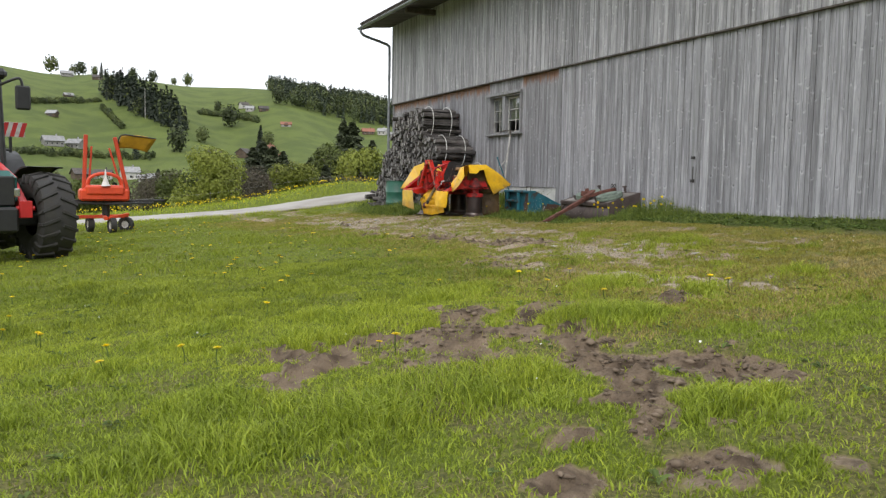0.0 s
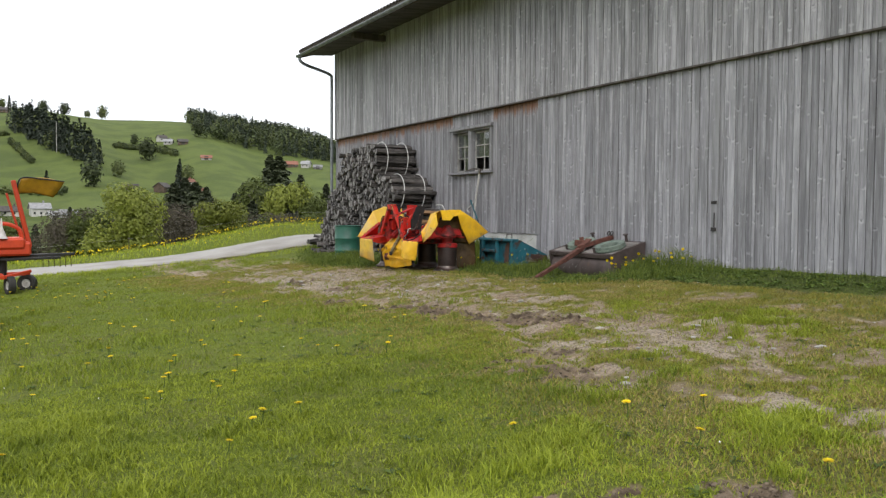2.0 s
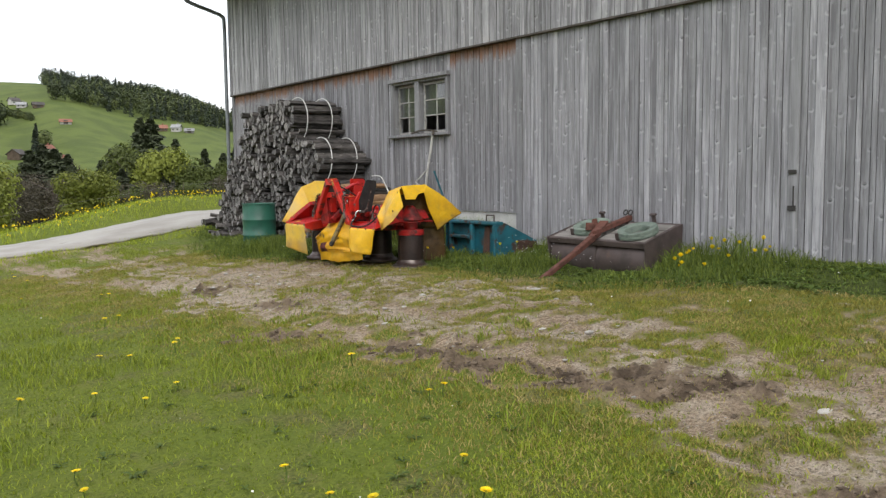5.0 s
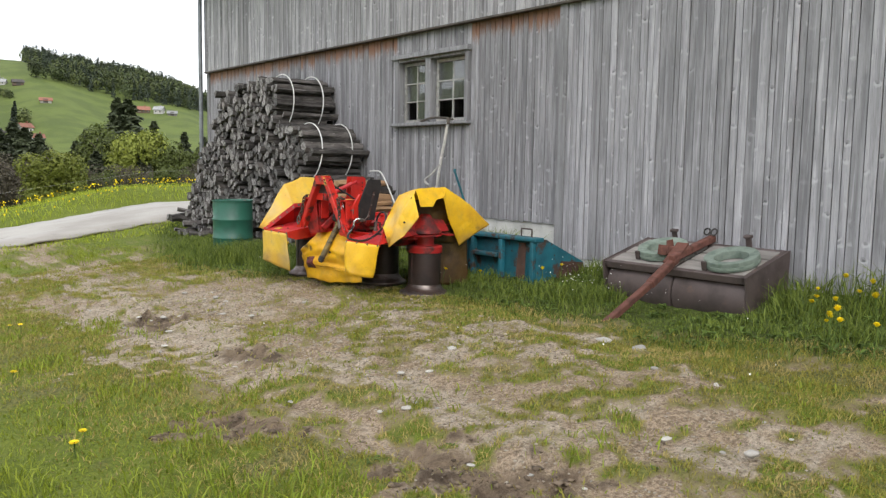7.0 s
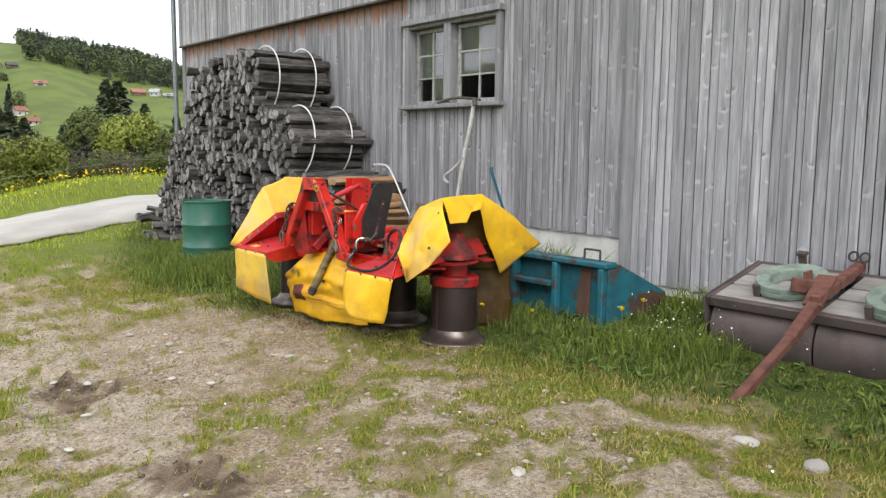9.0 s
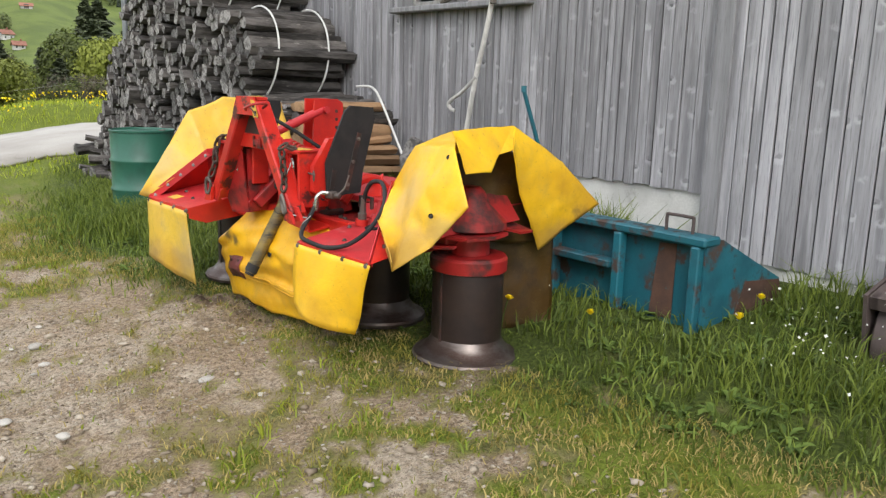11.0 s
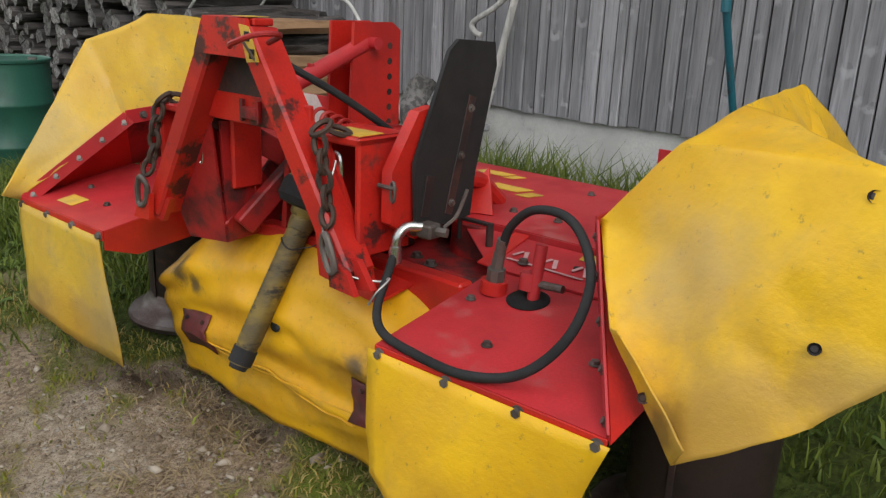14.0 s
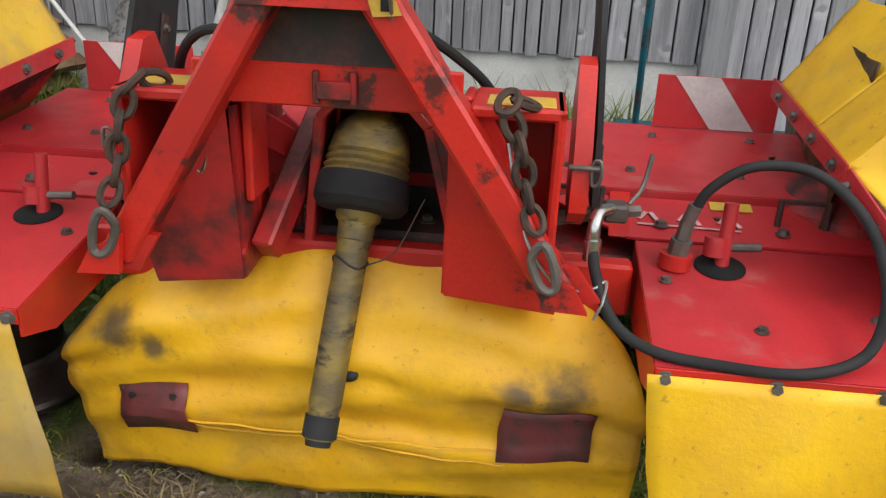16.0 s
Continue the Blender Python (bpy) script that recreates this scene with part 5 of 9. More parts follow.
    ring_pts = [up_q @ Vector((0.039 * math.cos(a), 0.039 * math.sin(a), 0.27 + 0.012 * math.sin(2 * a))) for a in [i * math.pi / 5 for i in range(10)]]
    part("wire_tie", Shape().tube(ring_pts, 0.003, 6, closed=True, steps=2).tube([ring_pts[0], ring_pts[0] + Vector((0.06, 0.03, 0.03)), Vector((C + 0.13, 0.36, 0.85))], 0.002, 5), M_GREASE_SHADE, shaft)

    # hydraulic hose, tap, wire
    hose = [(0.492, 0.20, 0.835), (0.502, 0.16, 0.78), (0.537, 0.085, 0.715), (0.605, 0.03, 0.687), (0.717, 0.005, 0.680), (0.877, -0.002, 0.680), (0.995, 0.04, 0.710), (1.048, 0.13, 0.785), (1.040, 0.22, 0.88), (0.985, 0.28, 0.955), (0.907, 0.32, 0.995), (0.807, 0.34, 0.985), (0.737, 0.355, 0.925), (0.712, 0.36, 0.865)]
    hs = part("hydraulic_hose", Shape().tube(hose, 0.0115, 12, steps=8), M_BLACK, mw, "black hydraulic hose in a loose loop")
    part("elbow", Shape().tube([(0.492, 0.20, 0.83), (0.492, 0.205, 0.87), (0.502, 0.23, 0.895), (0.527, 0.26, 0.895)], 0.014, 12, steps=6).cyl((0.492, 0.195, 0.80), (0.492, 0.20, 0.845), 0.018, n=12), M_CHROME, hs, "bright zinc elbow fitting")
    part("tap", Shape().box((0.512, 0.25, 0.865), (0.562, 0.30, 0.905), 0.006).cyl((0.417, 0.30, 0.85), (0.517, 0.28, 0.88), 0.016, n=10).cyl((0.557, 0.28, 0.885), (0.587, 0.29, 0.885), 0.014, n=6), M_BOLT, hs)
    part("tap_lever", Shape().tube([(0.567, 0.30, 0.895), (0.592, 0.32, 0.93), (0.607, 0.34, 1.0)], 0.005, 6), M_BOLT, hs)
    part("fitting", Shape().cyl((0.692, 0.365, 0.755), (0.697, 0.362, 0.80), 0.024, n=8).cyl((0.697, 0.362, 0.80), (0.704, 0.362, 0.845), 0.016, n=6).cyl((0.704, 0.362, 0.845), (0.714, 0.358, 0.885), 0.015, n=12), M_BOLT, hs)
    part("boss", Shape().cyl((0.689, 0.365, 0.73), (0.691, 0.365, 0.765), 0.036, n=18), M_RED, hs)
    part("wire", Shape().tube([(0.31, 0.16, 1.05), (0.335, 0.10, 0.95), (0.37, 0.06, 0.86), (0.43, 0.06, 0.79), (0.495, 0.125, 0.765), (0.522, 0.145, 0.775), (0.515, 0.105, 0.745), (0.50, 0.09, 0.71)], 0.0032, 6), M_WIRE, mw, "grey binding wire")
    part("rear_hose", Shape().tube([(C + 0.04, 0.14, 1.33), (0.08, 0.20, 1.28), (0.18, 0.30, 1.20), (0.26, 0.42, 1.10), (0.30, 0.60, 0.95)], 0.011, 10), M_BLACK, mw, "black hydraulic hose")
    part("rear_hose", Shape().tube([(C - 0.16, 0.2, 1.22), (-0.32, 0.28, 1.22), (-0.42, 0.38, 1.12), (-0.45, 0.5, 0.95)], 0.011, 10), M_BLACK, mw, "black hydraulic hose")
    part("carabiner", Shape().tube([(C + 0.02, 0.05, 1.33), (C + 0.10, 0.0, 1.345), (C + 0.17, 0.02, 1.37), (C + 0.19, 0.08, 1.37), (C + 0.12, 0.10, 1.345)], 0.008, 8, steps=5), M_RED_GRIME_SHADE, mw)
    part("cord", Shape().tube([(C + 0.10, 0.03, 1.35), (0.10, 0.10, 1.26), (0.14, 0.16, 1.16), (0.16, 0.2, 1.10)], 0.004, 6), M_WIRE, mw)

    # warning boards
    for s in (1, -1):
        u = 0.90 if s == 1 else -0.90
        bo = part("warning_board", Shape().box((u - 0.18, 1.20, 0.865), (u + 0.18, 1.205, 1.03), 0.001), M_RED_DULL, mw, "red and white striped warning board")
        for q in (-0.13,):
            part("stripe", Shape().plate([(u + q * 1.0, 1.198, 1.029), (u + q + 0.13, 1.198, 1.029), (u + q + 0.25, 1.198, 0.866), (u + q + 0.12, 1.198, 0.866)], 0.002), M_WHITE, bo)

    # front aprons
    wave = crumple(0.016, 0.005)

    def apron_point(s, t):
        top_u, bot_u = -0.60 + 1.10 * s, -0.70 + 1.35 * s
        top_w = 0.68 + 0.03 * math.sin(math.pi * s) - 0.10 * max(0, 0.14 - s) / 0.14 - 0.05 * max(0, s - 0.88) / 0.12
        bot_w = 0.045 + 0.11 * s - 0.04 * math.sin(math.pi * s)
        wide = math.sin(math.pi * min(1, t * 1.7) ** 0.8) if t < 0.59 else 0.0
        u = top_u + (bot_u - top_u) * min(1, t * 2.2) ** 0.7 + (s - 0.5) * 0.06 * wide
        w = top_w + (bot_w - top_w) * t
        front = 0.245 - 0.075 * s
        v = 0.36 + (front - 0.36) * math.sin(min(1.0, t * 2.6) * math.pi / 2) + (0.09 - 0.05 * s) * max(0, t - 0.45) / 0.55
        v -= 0.022 * math.exp(-((t - 0.70 + 0.03 * math.sin(5 * s)) / 0.03) ** 2) * math.sin(math.pi * s)
        v += 0.016 * math.sin(22 * s + 5 * t) * math.exp(-t * 3) * (0.3 + abs(s - 0.5))
        v += 0.010 * math.sin(31 * t - 9 * abs(s - 0.5) + 2 * s) * math.exp(-((t - 0.42) / 0.22) ** 2)
        v += 0.026 * (abs(math.sin(3.1 * s + 8.0 * t + 0.6)) - 0.5) * math.sin(math.pi * t) + 0.016 * (abs(math.sin(9.5 * t - 2.6 * s + 0.9)) - 0.5) * math.sin(math.pi * t)
        p = Vector((u, v, w))
        return p + noise.noise_vector(p * 6.5) * 0.014 + noise.noise_vector(p * 17) * 0.004
    ap, NU, NV = Shape(), 64, 36
    ap.add([apron_point(i / NU, j / NV) for i in range(NU + 1) for j in range(NV + 1)], [[i * (NV + 1) + j, (i + 1) * (NV + 1) + j, (i + 1) * (NV + 1) + j + 1, i * (NV + 1) + j + 1] for i in range(NU) for j in range(NV)])
    centre = part("centre_apron", ap, M_TARP_APRON, mw, "crumpled yellow tarpaulin apron with grease marks", thick=0.004, sharp=80)
    a = apron_point(0.512, 0.40)
    part("apron_hole", Shape().lathe([(0.0, 0), (0.022, 0)], 16, Matrix.Translation(a + Vector((0, -0.008, 0))) @ pose(0, 0, 0, 80, 0, 0) @ Matrix.Diagonal((1, 0.8, 1, 1))), M_BLACK, centre, "round hole in the tarpaulin", thick=0.001)
    for s0, s1, t0, t1 in ((0.085, 0.215, 0.52, 0.76), (0.765, 0.915, 0.48, 0.72)):
        sh = Shape()
        grid = [apron_point(s0 + (s1 - s0) * i / 5, t0 + (t1 - t0) * j / 5) + Vector((0, -0.010, 0)) for i in range(6) for j in range(6)]
        sh.add(grid, [[i * 6 + j, (i + 1) * 6 + j, (i + 1) * 6 + j + 1, i * 6 + j + 1] for i in range(5) for j in range(5)])
        plate = part("patch", sh, M_PATCH, centre, "dark red mounting patch", thick=0.004)
        for q in (7, 25):
            bolt(plate, grid[q] + Vector((0, -0.003, 0)), 0.007, (0, -1, 0), M_GREASE_SHADE)
    for t0 in (0.665, 0.715):
        line = [apron_point(0.14 + 0.64 * i / 40, t0 + 0.03 * (i / 40)) + Vector((0, -0.004, 0)) for i in range(41)]
        part("hem_seam", Shape().tube(line, 0.0035, 5, steps=1), M_TARP_APRON, centre)
    # side aprons under the decks
    ra = Shape()
    for (u0, v0, w0), (u1, v1, w1), (u2, v2, w2), (u3, v3, w3) in ((((0.60, -0.010, 0.655)), (1.235, -0.010, 0.655), (1.09, 0.01, 0.27), (0.63, -0.05, 0.36)),):
        ra.patch((u0, v0, w0), (u1, v1, w1), (u2, v2, w2), (u3, v3, w3), 16, 12, lambda p, s, t: wave(p) * t * 1.3 + Vector((0, -0.07 * math.sin(math.pi * s) * t, -0.04 * t * math.sin(math.pi * s * 0.9 + 0.5))))
    part("side_apron", ra, M_TARP, mw, "yellow tarpaulin side apron", thick=0.004, sharp=80)
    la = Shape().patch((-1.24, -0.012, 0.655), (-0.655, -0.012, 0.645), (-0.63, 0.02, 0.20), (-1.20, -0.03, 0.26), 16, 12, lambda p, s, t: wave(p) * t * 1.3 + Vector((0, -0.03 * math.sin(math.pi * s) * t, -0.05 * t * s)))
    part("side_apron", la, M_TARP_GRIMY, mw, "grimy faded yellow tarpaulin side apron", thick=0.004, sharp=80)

    # raised end guards of tarpaulin: stiff folded sheets
    wv = crumple(0.010, 0.004, 0.026)

    def sheet(name, quads, material, label):
        sh = Shape()
        for q in quads:
            sh.patch(*q, 18, 18, lambda p, s, t: wv(p))
        return part(name, sh, material, mw, label, thick=0.004, weld=True, sharp=50)
    strip1, strip2, back = (0.985, 0.335, 1.0), (1.02, 1.03, 1.04), (1.0, 0.6, 1.02)
    edge, tip, mid, corner = (1.155, 0.11, 0.845), (1.33, 0.045, 0.64), (1.42, 0.125, 0.98), (1.74, 0.125, 1.0)
    ear, shoulder, fold, apex = (1.57, 0.195, 1.225), (1.165, 0.325, 1.205), (1.207, 0.53, 1.285), (1.178, 1.01, 1.295)
    strip_l, strip_r, notch_a, notch_t = (1.385, 0.445, 1.085), (1.355, 0.66, 1.085), (1.285, 0.785, 1.165), (1.29, 0.885, 1.18)
    flap_in, flap_tip, flap_out, flap_up = (1.25, 1.0, 0.93), (1.225, 1.205, 0.59), (1.31, 1.63, 0.83), (1.26, 1.34, 1.09)
    low = (1.55, 0.085, 0.79)
    cover = sheet("end_guard", [(strip1, shoulder, ear, mid), (tip, edge, strip1, mid), (mid, ear, corner, low), (tip, mid, low, low), (shoulder, fold, ear, ear), (strip1, shoulder, fold, back)], M_TARP, "yellow tarpaulin end guard folded up stiffly")
    for p in ((1.525, 0.11, 0.925), (1.25, 0.07, 0.745), (1.30, 0.43, 1.235), (1.545, 0.19, 1.18)):
        part("eyelet", Shape().lathe([(0.0, 0.0), (0.006, 0.0), (0.008, -0.003), (0.0115, 0.0), (0.0115, 0.003)], 18, Matrix.Translation(Vector(p) + wv(Vector(p)) + Vector((0.006, -0.010, 0.004))) @ pose(0, 0, 0, 75, 0, 20)), M_GREASE_SHADE, cover, "dark eyelet")
    sheet("end_guard", [(edge, (1.185, 0.075, 0.86), (1.36, 0.02, 0.70), tip)], M_TARP, "torn curled hem of the yellow tarpaulin guard")
    sheet("end_guard", [(fold, apex, notch_a, strip_r), (fold, strip_r, strip_l, strip_l), (apex, notch_t, notch_a, notch_a), (back, fold, apex, strip2)], M_TARP, "yellow tarpaulin end guard bridging the fold")
    sheet("end_guard", [(apex, flap_up, flap_in, notch_t), (flap_up, flap_out, flap_tip, flap_in)], M_TARP, "yellow tarpaulin end guard hanging to a point")
    sheet("end_guard", [((1.00, 0.92, 0.86), (1.20, 1.36, 0.76), (1.18, 1.42, 0.08), (1.02, 0.95, 0.10))], M_TARP_SHADE, "grimy inner tarpaulin curtain, coloured dark for shade")
    # added sheet: paints the shaded inside seen through the guard's notch
    sheet("guard_lining", [((1.05, 0.55, 0.72), (1.10, 0.58, 1.19), (1.13, 1.0, 1.19), (1.12, 1.05, 0.62)), ((1.12, 1.05, 0.62), (1.13, 1.0, 1.19), (1.20, 1.50, 0.86), (1.17, 1.28, 0.62))], M_TARP_SHADE, "added dark sheet for the shade inside the end guard")
    # hub and arm: shade under the tarpaulin put into their maroon
    hub = Matrix.Translation((1.16, 0.72, 0.0))
    part("gear_hub", Shape().lathe([(0.0, 0.985), (0.05, 0.98), (0.075, 0.955), (0.10, 0.89), (0.165, 0.825), (0.19, 0.80), (0.195, 0.765), (0.18, 0.755), (0.0, 0.755)], 36, hub), M_RED_GRIME_SHADE, mw, "gear hub under the tarpaulin, coloured maroon for shade")
    part("guard_arm", Shape().plate([(1.05, 0.44, 0.735), (1.34, 0.52, 0.735), (1.39, 0.66, 0.74), (1.36, 0.80, 0.745), (1.05, 0.84, 0.75)], 0.016).plate([(1.10, 0.86, 0.755), (1.34, 0.92, 0.735), (1.34, 1.02, 0.735), (1.08, 1.06, 0.765)], 0.012).beam((1.16, 0.30, 0.70), (1.38, 0.40, 0.72), 0.05, 0.012, 0.003), M_RED_GRIME_SHADE, mw, "red guard arm under the tarpaulin")
    # left end
    l0, l1, l2 = (-1.235, -0.005, 0.665), (-1.01, 0.32, 0.985), (-1.03, 1.03, 1.04)
    ltip, lul, ltop, lback = (-1.235, -0.07, 0.69), (-1.20, 0.30, 1.26), (-1.21, 0.56, 1.37), (-1.20, 1.05, 1.33)
    sheet("end_guard", [(l0, ltip, lul, l1), (l1, lul, ltop, (-1.02, 0.6, 1.0)), ((-1.02, 0.6, 1.0), ltop, lback, l2)], M_TARP_PALE, "faded yellow tarpaulin end guard folded up stiffly")
    sheet("end_guard", [(ltip, lul, (-1.38, 0.30, 1.12), (-1.36, 0.08, 0.74)), (lul, ltop, (-1.42, 0.55, 1.16), (-1.38, 0.30, 1.12)), (ltop, lback, (-1.50, 1.3, 0.95), (-1.42, 0.55, 1.16))], M_TARP_PALE, "faded yellow tarpaulin end guard, outer flap")
    part("tape", Shape().plate([(C - 0.02, 0.09, 1.409), (C + 0.05, 0.09, 1.409), (C + 0.05, 0.16, 1.409), (C - 0.02, 0.16, 1.409)], 0.002), M_LABEL, mw)
    return mw


drum_mower()

# ---- window ----
M_GLASS, g_nt, g_bsdf = nodes("dusty_window_glass")
g_bsdf.inputs["Base Color"].default_value = (0.82, 0.86, 0.86, 1)
g_bsdf.inputs["Roughness"].default_value = 0.02
g_bsdf.inputs["Transmission Weight"].default_value = 0.97
g_bsdf.inputs["IOR"].default_value = 1.6
M_PALE = surface("pale_flaking_paint", (0.33, 0.325, 0.31), (0.21, 0.205, 0.2), 0.75, stain=14, bump=0.2)
M_BARK = surface("dark_grey_bark", (0.108, 0.098, 0.093), (0.032, 0.029, 0.027), 0.95, stain=16, grain=60, spread=(0.36, 0.62), bump=0.9, dist=0.014, stretch=(0.22, 1, 1), vary=0.4, wear=(0.27, 0.25, 0.235), wear_at=(0.60, 0.72), wear_scale=20, wear_rough=0.95)
M_LOGEND = surface("weathered_log_end", (0.225, 0.215, 0.21), (0.075, 0.070, 0.069), 0.95, stain=30, grain=140, spread=(0.42, 0.6), bump=0.6, dist=0.008, vary=0.5)
M_FRESH = surface("brown_split_log", (0.30, 0.18, 0.095), (0.17, 0.10, 0.055), 0.9, stain=12, stretch=(0.3, 1, 1), vary=0.3)
M_STRAP = plain("white_plastic_strap", (0.72, 0.72, 0.70), 0.4)
M_GREEN = surface("green_drum_paint", (0.026, 0.118, 0.082), (0.018, 0.080, 0.058), 0.42, stain=4, bump=0.08, wear=(0.11, 0.075, 0.045), wear_at=(0.68, 0.73), wear_scale=10)
M_BLUE = surface("flaking_blue_paint", (0.014, 0.128, 0.172), (0.010, 0.078, 0.108), 0.5, stain=5, bump=0.2, wear=(0.062, 0.036, 0.027), wear_at=(0.53, 0.63), wear_scale=5.5)
M_RUSTBLUE = surface("rusted_blue_paint", (0.085, 0.042, 0.028), (0.05, 0.03, 0.024), 0.85, stain=7, bump=0.3, wear=(0.016, 0.13, 0.17), wear_at=(0.55, 0.62), wear_scale=5)
M_RUST = surface("red_brown_rust", (0.130, 0.050, 0.036), (0.07, 0.032, 0.025), 0.85, stain=12, grain=140, bump=0.35)
M_TANK = surface("brown_black_steel", (0.098, 0.074, 0.070), (0.055, 0.042, 0.040), 0.6, 0.2, stain=4, bump=0.15, wear=(0.15, 0.10, 0.08), wear_at=(0.6, 0.75), wear_scale=6)
M_RING = surface("green_grey_concrete", (0.205, 0.255, 0.215), (0.12, 0.16, 0.13), 0.9, stain=9, grain=80, bump=0.4)
M_PLANK = surface("grey_plank", (0.27, 0.252, 0.235), (0.17, 0.158, 0.147), 0.88, stain=10, stretch=(1, 0.15, 1), bump=0.3)
M_STONE = surface("pale_limestone", (0.44, 0.42, 0.385), (0.30, 0.285, 0.255), 0.9, stain=14, grain=70, bump=0.4, vary=0.25)


def window():
    a, b, c, d = WIN
    w = thing("window_1", "old two-light barn window with small dusty panes, some broken", "window", WX, 0, 0, kind="structure")
    part("window_frame", Shape().box((-0.03, a - 0.03, c), (0.22, a + 0.05, d), 0.006).box((-0.03, b - 0.06, c), (0.22, b + 0.03, d), 0.006).box((-0.01, a, d - 0.05), (0.22, b, d), 0.006), M_TRIM, w)
    part("lintel", Shape().box((-0.075, a - 0.07, d - 0.005), (0.04, b + 0.09, d + 0.075), 0.008), M_TRIM, w, "weathered lintel board")
    part("window_sill", Shape().box((-0.10, a - 0.08, c - 0.055), (0.16, b + 0.09, c), 0.01), M_TRIM, w, "weathered sill board")
    part("mullion", Shape().box((-0.02, 20.27, c), (0.18, 20.41, d - 0.04), 0.008), M_TRIM, w)
    rng = random.Random(5)
    for y0, y1 in ((a + 0.06, 20.26), (20.42, b - 0.07)):
        cs = part("casement", Shape().box((0.10, y0, c), (0.14, y0 + 0.05, d - 0.06), 0.004).box((0.10, y1 - 0.05, c), (0.14, y1, d - 0.06), 0.004).box((0.10, y0 + 0.051, c), (0.14, y1 - 0.051, c + 0.06), 0.004).box((0.10, y0 + 0.051, d - 0.11), (0.14, y1 - 0.051, d - 0.06), 0.004), M_PALE, w, "pale flaking casement")
        ym, zs = (y0 + y1) / 2, [c + 0.06 + (d - c - 0.17) * k / 3 for k in range(4)]
        part("muntin", Shape().box((0.105, ym - 0.014, zs[0]), (0.135, ym + 0.014, zs[3]), 0.003), M_PALE, cs)
        for z in zs[1:3]:
            part("muntin", Shape().box((0.107, y0 + 0.05, z - 0.012), (0.133, y1 - 0.05, z + 0.012), 0.003), M_PALE, cs)
        for i, (p, q) in enumerate(((y0 + 0.05, ym - 0.014), (ym + 0.014, y1 - 0.05))):
            for k in range(3):
                if (i, k, y0 < 20) in ((1, 0, False), (0, 0, True), (1, 0, True)):
                    continue
                m = pose(0.12, (p + q) / 2, (zs[k] + zs[k + 1]) / 2, 0, rng.uniform(-1.5, 1.5), rng.uniform(-2.5, 2.5))
                ob = part("pane", Shape().box((-0.002, -(q - p) / 2, -(zs[k + 1] - zs[k]) / 2 + 0.012), (0.002, (q - p) / 2, (zs[k + 1] - zs[k]) / 2 - 0.012), 0.0), M_GLASS, cs, at=m)
                ob.visible_shadow = False
    part("slate", Shape().tube([(-0.07, 20.45, c + 0.012), (-0.05, 20.2, c + 0.06), (-0.05, 19.9, c + 0.055), (-0.07, 19.62, c + 0.02)], 0.018, 6), M_DARKWOOD, w, "dark bent strip lying on the sill")


window()


# ---- stacked firewood ----
def log_mesh(seed, length=1.16, fresh=False):
    """A split or round log: lumpy bark, bent, with cracked, uneven sawn ends."""
    rng = random.Random(seed)
    n = rng.choice((6, 7, 8))
    r = rng.uniform(0.052, 0.092)
    flat = rng.uniform(0.7, 1.0)
    split = rng.random() < 0.55
    cut, face = rng.uniform(0, 2 * math.pi), rng.uniform(0.15, 0.6)
    bend, turn = rng.uniform(-0.03, 0.03), rng.uniform(0, 6.3)
    o = Vector((rng.random() * 40, rng.random() * 40, 0))
    verts, rings = [], 7
    for k in range(rings):
        x = length * k / (rings - 1)
        off = bend * math.sin(math.pi * k / (rings - 1))
        for i in range(n):
            a = 2 * math.pi * i / n
            q = r * (1 + 0.42 * noise.noise(Vector((x * 2.2, math.cos(a) * 1.1, math.sin(a) * 1.1)) + o) + rng.uniform(-0.07, 0.07))
            if split and math.cos(a - cut) * q > face * r:
                q = face * r / max(0.2, math.cos(a - cut))
            end = rng.uniform(-0.012, 0.012) if k in (0, rings - 1) else 0.0
            verts.append((x + end, q * math.cos(a) + off * math.cos(turn), q * flat * math.sin(a) + off * math.sin(turn)))
    faces = [[k * n + i, k * n + (i + 1) % n, (k + 1) * n + (i + 1) % n, (k + 1) * n + i] for k in range(rings - 1) for i in range(n)]
    ends = [list(range(n))[::-1], list(range((rings - 1) * n, rings * n))]
    me = bpy.data.meshes.new("log")
    me.from_pydata(verts, [], faces + ends)
    me.materials.append(M_FRESH if fresh else M_BARK)
    me.materials.append(M_FRESH if fresh else M_LOGEND)
    for i, p in enumerate(me.polygons):
        p.material_index = 1 if i >= len(faces) else 0
        p.use_smooth = i < len(faces)
    me.set_sharp_from_angle(angle=radians(38))
    me.update()
    return me


LOGS = [log_mesh(100 + i) for i in range(44)]
FRESH = [log_mesh(200 + i, 1.0, True) for i in range(5)]


